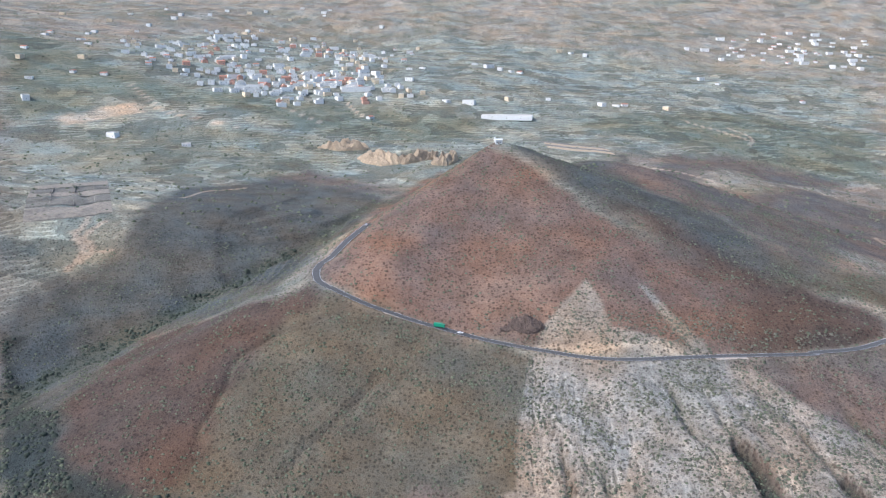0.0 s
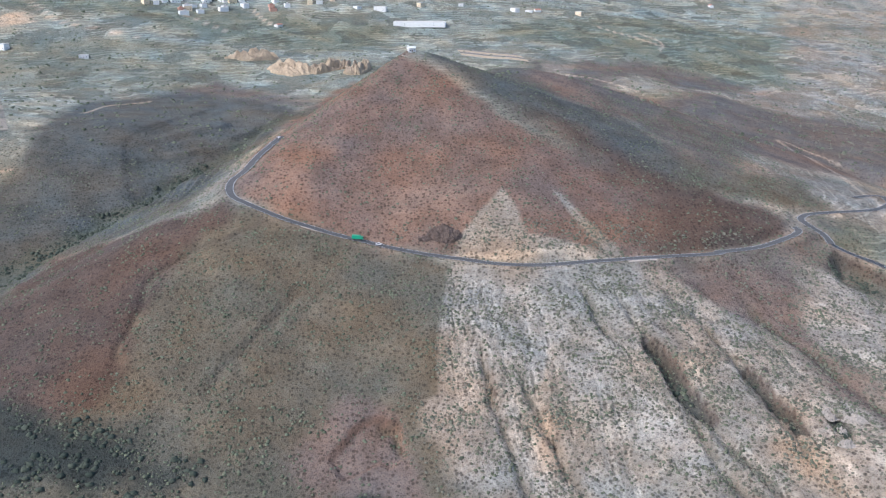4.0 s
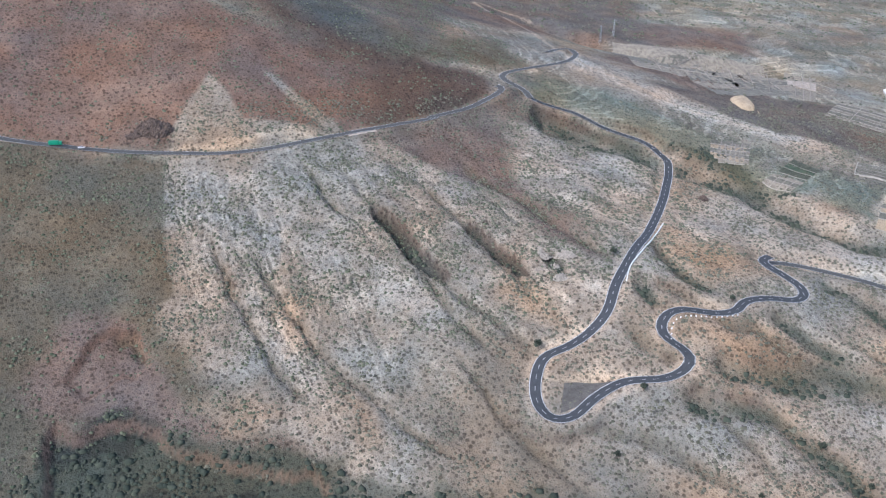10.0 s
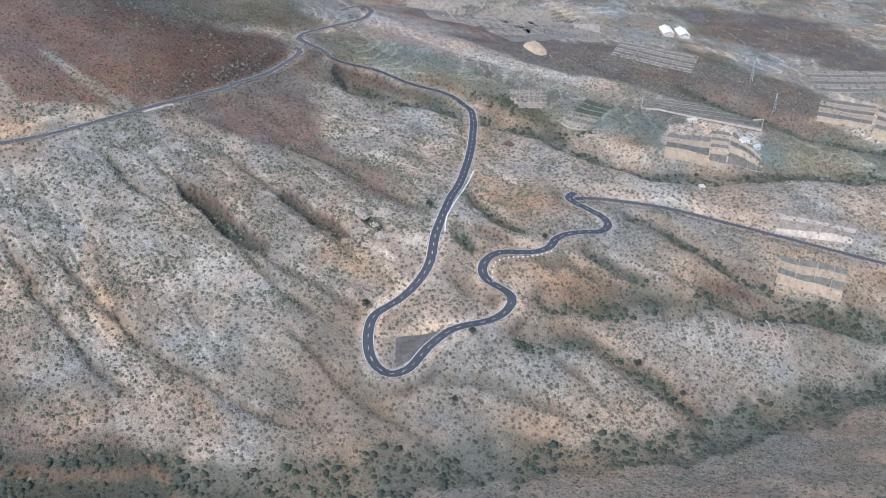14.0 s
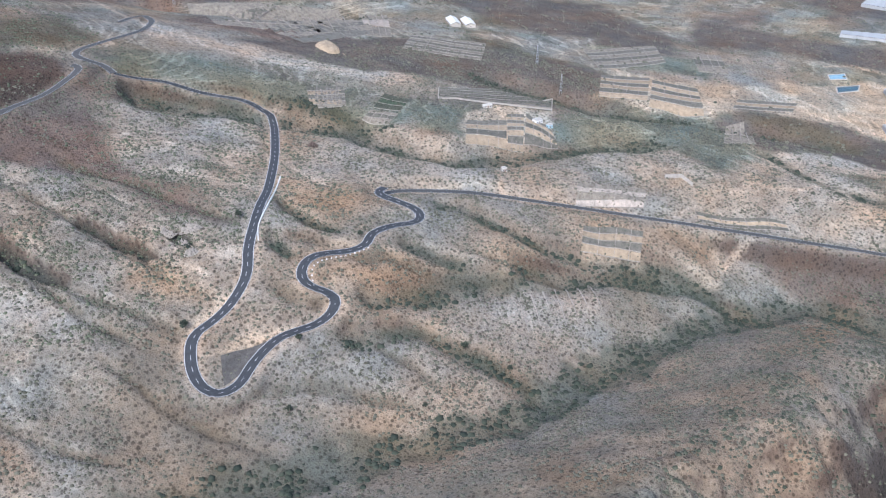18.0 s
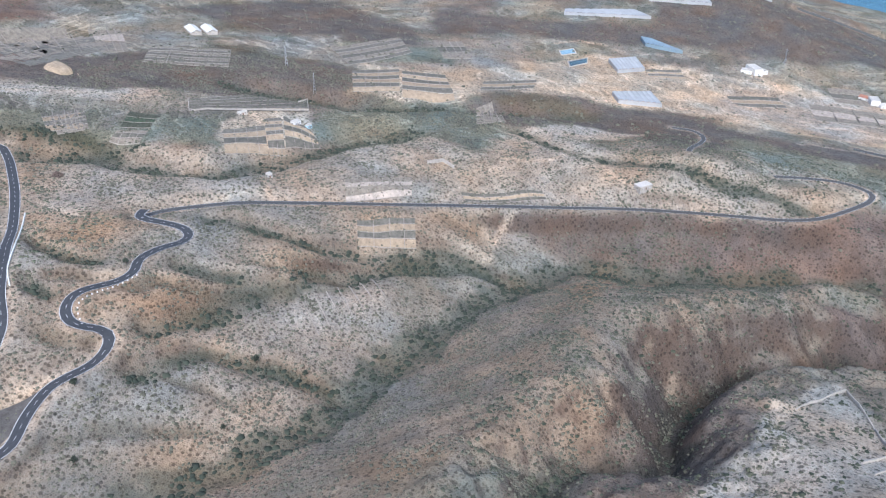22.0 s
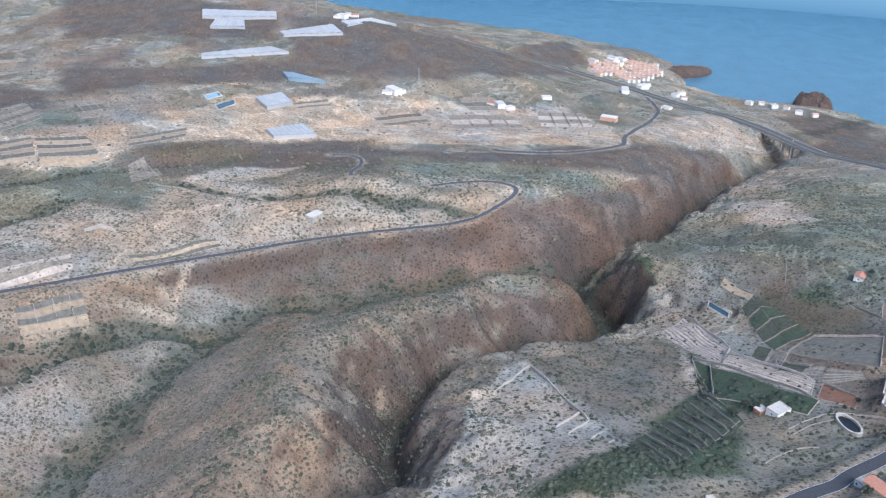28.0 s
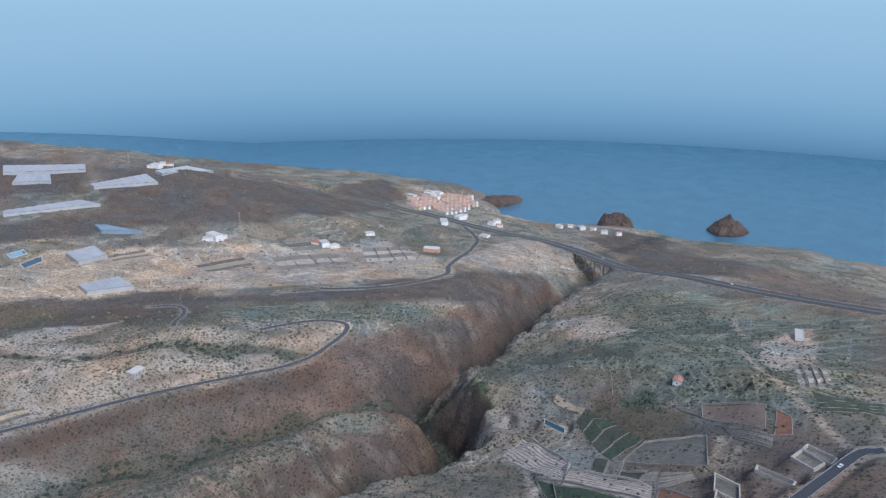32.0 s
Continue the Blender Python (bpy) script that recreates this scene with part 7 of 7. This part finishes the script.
part("stone", boxed(-0.35, 0.35, -0.25, 0.25, -0.3, 0.75, 0.06), WHITE_PAINT, post)
line = smooth_line(POSTS, 3.2)
post.matrix_basis = pose(*spot(*line[0]))
for p in line[1:]:
    copy_thing(post, pose(*spot(*p)))
for a, b2 in ((0, 1), (2, 3)):
    bay = wall_run("layby", [LAYBYS[a], LAYBYS[b2]], 0.25, 3.2, PALE_SOIL)
    tagged(bay, "pale gravel lay-by beside the road", "lay-by", "lay-bys")


def car(name, label, paint, at, turn, group=""):
    ob = thing(name, label, "car", group, at, turn)
    body = part("body", boxed(-2.1, 2.1, -0.87, 0.87, 0.35, 0.95, 0.12), paint, ob)
    bm = boxed(-1.3, 1.1, -0.78, 0.78, 0.95, 1.5)
    for v in bm.verts:
        if v.co.z > 1.2:
            v.co.x *= 0.75
            v.co.y *= 0.85
    part("cabin", bm, GLASS, ob, "dark window glass")
    part("roof", boxed(-0.9, 0.75, -0.62, 0.62, 1.5, 1.56, 0.02), paint, ob)
    for x in (-1.35, 1.35):
        for y in (-0.85, 0.85):
            bm = cyl(bmesh.new(), 0.34, 0.34, -0.1, 0.1, 12)
            bmesh.ops.rotate(bm, verts=bm.verts, matrix=Matrix.Rotation(radians(90), 3, "X"))
            bmesh.ops.translate(bm, verts=bm.verts, vec=(x, y, 0.34))
            part("wheel", bm, RUBBER, ob)
    for y in (-0.6, 0.6):
        part("headlight", boxed(2.06, 2.14, y - 0.18, y + 0.18, 0.6, 0.78), WHITE_PAINT, ob)
    return ob


cone = by_name["road_cone"]
p, z, a = nearest(cone, *TRUCK[0])
truck = thing("lorry", "green box lorry on the road below the red cone", "lorry", at=(p[0], p[1], z), turn=a)
part("cargo_box", boxed(-4.2, 2.2, -1.2, 1.2, 0.9, 3.5, 0.06), GREEN_PAINT, truck)
part("cab", boxed(2.4, 4.3, -1.15, 1.15, 0.7, 2.9, 0.15), GREEN_PAINT, truck)
part("windscreen", boxed(4.28, 4.34, -0.95, 0.95, 1.7, 2.6), GLASS, truck)
part("chassis", boxed(-4.1, 4.1, -0.5, 0.5, 0.55, 0.9), RUBBER, truck)
for x in (-3.2, -2.1, 3.2):
    for y in (-1.0, 1.0):
        bm = cyl(bmesh.new(), 0.5, 0.5, -0.16, 0.16, 14)
        bmesh.ops.rotate(bm, verts=bm.verts, matrix=Matrix.Rotation(radians(90), 3, "X"))
        bmesh.ops.translate(bm, verts=bm.verts, vec=(x, y, 0.5))
        part("wheel", bm, RUBBER, truck)
for k, (x, y) in enumerate(CARS):
    p, z, a = nearest(cone, x, y)
    car("car", "white car on the cone road", WHITE_PAINT, (p[0], p[1], z), a, "cars on the cone road")
p, z, a = nearest(by_name["road_low"], *CARS2[0])
car("car", "white car on the road past the farm terraces", WHITE_PAINT, (p[0], p[1], z), a)
mw = by_name["motorway"]
for x, y in CARS2[1:]:
    p, z, a = nearest(mw, x, y)
    n_off = np.array([-math.sin(radians(a)), math.cos(radians(a))]) * 5
    car("car", "white car on the coastal motorway", WHITE_PAINT, (p[0] + n_off[0], p[1] + n_off[1], z), a, "cars on the motorway")

# ---- motorway median and bridge over the gorge ----
ribbon("median", mw.line, mw.z, -2.6, 2.6, GREY_SOIL, 0.3, bpy.data.objects["motorway"], "dark planted central strip")
over = np.flatnonzero(mw.z - ground_shape(mw.line[:, 0], mw.line[:, 1]) > 4)
if len(over):
    a, b2 = max(over[0] - 3, 0), min(over[-1] + 4, len(mw.line))
    seg, zz = mw.line[a:b2], mw.z[a:b2]
    bridge = thing("motorway_bridge", "long grey concrete motorway bridge over the gorge mouth", "bridge")
    t = np.gradient(seg, axis=0)
    t /= np.hypot(t[:, 0], t[:, 1])[:, None]
    nn = np.c_[-t[:, 1], t[:, 0]]
    m = len(seg)

    def beam(name, left, right, lo, hi):
        v = np.vstack([np.c_[seg + nn * left, zz + lo], np.c_[seg + nn * right, zz + lo], np.c_[seg + nn * right, zz + hi], np.c_[seg + nn * left, zz + hi]])
        f = [(r * m + k, r * m + k + 1, ((r + 1) % 4) * m + k + 1, ((r + 1) % 4) * m + k) for r in range(4) for k in range(m - 1)]
        sheet(name, v, f, CONCRETE, bridge)
    beam("deck", -12, 12, -1.6, 0.06)
    beam("parapet", -12.2, -11.7, -0.4, 1.1)
    beam("parapet", 11.7, 12.2, -0.4, 1.1)
    for k in range(2, m - 1, 7):
        for side in (-6, 6):
            p = seg[k] + nn[k] * side
            g = float(on_ground(p[:1], p[1:])[0])
            if zz[k] - 1.6 - g > 1:
                part("pier", cyl(bmesh.new(), 1.3, 1.3, g - 2, zz[k] - 1.6, 10, p[0], p[1]), CONCRETE, bridge)


# ---- rocks, islet, masts, trees ----
def crag(name, x, y, z, rx, ry, h, seed, label, material=LAVA, rough=0.28, n=26, category="rock", peak=0.0):
    """A rough rock mass with ledges and an uneven outline."""
    g = np.linspace(-1.15, 1.15, n)
    X, Y = np.meshgrid(g, g, indexing="ij")
    rr = np.sqrt(X ** 2 + Y ** 2) * (1 + 0.25 * fbm(X * 1.7 + seed, Y * 1.7, seed, 3))
    Z = h * np.where(rr < 1, (1 - peak) * np.sqrt(np.maximum(1 - rr ** 2, 0)) ** 0.9 + peak * (1 - rr), -0.35)
    Z = Z * (1 + rough * 2 * fbm(X * 3 + seed, Y * 3, seed + 3, 4)) + h * rough * 0.5 * fbm(X * 7, Y * 7 + seed, seed + 5, 3)
    v = np.c_[(X * rx).ravel(), (Y * ry).ravel(), Z.ravel()]
    f = [(i * n + j, (i + 1) * n + j, (i + 1) * n + j + 1, i * n + j + 1) for i in range(n - 1) for j in range(n - 1)]
    ob = sheet(name, v, f, material)
    ob.matrix_basis = pose(x, y, z, 0, 0, seed * 31 % 360)
    return tagged(ob, label, category)


SEA_ROCK = shader("brown_sea_rock", (0.15, 0.105, 0.085), 0.95, 0.4, 0.05, 0.9)
crag("islet", *ISLET, 0, 46, 40, 34, 4, "steep dark rock islet standing in the sea", SEA_ROCK, rough=0.2, n=40, category="islet", peak=0.8)
crag("headland", 1852, -640, 1, 66, 30, 15, 9, "low dark lava headland beside the resort", SEA_ROCK, n=36)
crag("shore_rock", *ROCK_AT, 3, 42, 36, 27, 6, "brown rounded headland rock behind the shore houses", SEA_ROCK, n=40)
x, y, z = spot(*CAVE[0])
crag("cave_outcrop", x + 1, y + 7, z + 0.5, 13, 8, 9, 11, "dark lava outcrop with hollows beside the road", n=34)
crag("cave_outcrop", x - 12, y + 8, z, 8, 5, 3.5, 12, "dark lava outcrop with hollows beside the road", n=30)
x, y, z = spot(*NICHE[0])
crag("niche_outcrop", x, y, z - 1, 4, 4, 3.5, 13, "small dark square rock niche in the slope")
for k, (x, y) in enumerate(RUIN):
    crag("rock_ledge", *spot(x, y, 1.2), 6.5, 3.5, 2.2, 20 + k, "broken pale rock ledge of an old digging", STONE, 0.7)
x, y, z = spot(*SANDPILE[0])
crag("soil_mound", x, y, z - 1.5, 20, 12, 6, 31, "tan mound of soil on the far slope", BARE, 0.1, category="mound")
for k, (x, y) in enumerate(QUARRY):
    crag("tan_cliff", *spot(x, y, 7), 44, 22, 16, 40 + k, "tan cliff of a quarry cut into the slope below the town", BARE, 0.6, n=40)

mast = thing("power_mast", "slim grey lattice power mast with cross-arms", "mast", "power masts")
for sx_ in (-1, 1):
    for sy_ in (-1, 1):
        bm = boxed(-0.12, 0.12, -0.12, 0.12, -1, 22)
        for v in bm.verts:
            k = max(v.co.z, 0) / 22
            v.co.x += sx_ * (1.3 * (1 - k) + 0.25 * k)
            v.co.y += sy_ * (1.3 * (1 - k) + 0.25 * k)
        part("leg", bm, STEEL, mast)
for z in (15.5, 18.0, 20.5):
    part("cross_arm", boxed(-3.2, 3.2, -0.12, 0.12, z, z + 0.25), STEEL, mast)
for z in (3, 6.5, 10, 13.5):
    part("brace", boxed(-1.2 + z * 0.05, 1.2 - z * 0.05, -1.2 + z * 0.05, 1.2 - z * 0.05, z, z + 0.15), STEEL, mast)
spots_ = PYLONS + PYLONS2 + PYLONS3
mast.matrix_basis = pose(*spot(*spots_[0]), 0, 0, 30)
for k, (x, y) in enumerate(spots_[1:]):
    copy_thing(mast, pose(*spot(x, y), 0, 0, 40 + 10 * k))


def tree(x, y, high, seed):
    r = random.Random(seed)
    ob = thing("tree", "small dark green tree with an uneven spreading crown", "tree", "trees", spot(x, y))
    bm = cyl(bmesh.new(), high * 0.045, high * 0.025, -0.4, high * 0.5, 7)
    for k in range(4):
        a, m = r.uniform(0, 6.3), cyl(bmesh.new(), high * 0.02, high * 0.01, 0, high * 0.4, 5)
        bmesh.ops.rotate(m, verts=m.verts, matrix=Euler((0, radians(r.uniform(30, 55)), a)).to_matrix())
        bmesh.ops.translate(m, verts=m.verts, vec=(0, 0, high * 0.45))
        me2 = bpy.data.meshes.new("limb")
        m.to_mesh(me2)
        m.free()
        bm.from_mesh(me2)
        bpy.data.meshes.remove(me2)
    part("trunk", bm, BARK, ob)
    g = np.random.default_rng(seed)
    m = 130
    a, el, rad = g.uniform(0, 6.3, m), g.uniform(-0.3, 1.5, m), high * 0.36 * g.uniform(0.35, 1.1, m)
    cx, cy, cz = rad * np.cos(a) * np.cos(el), rad * np.sin(a) * np.cos(el), high * 0.62 + 0.8 * rad * np.sin(el)
    s = high * g.uniform(0.05, 0.11, m)
    v = np.stack([cx, cy, cz], -1)[:, None] + g.normal(0, 1, (m, 4, 3)) * s[:, None, None]
    f = [(4 * k + p, 4 * k + q, 4 * k + o) for k in range(m) for p, q, o in ((0, 1, 2), (0, 2, 3), (0, 3, 1), (1, 3, 2))]
    sheet("crown", v.reshape(-1, 3), f, DEEP_LEAF, ob)


for k, (x, y) in enumerate(TREES + TREES2 + TREES3):
    tree(x, y, 4.0 + (k * 7 % 5) * 0.6, 100 + k)
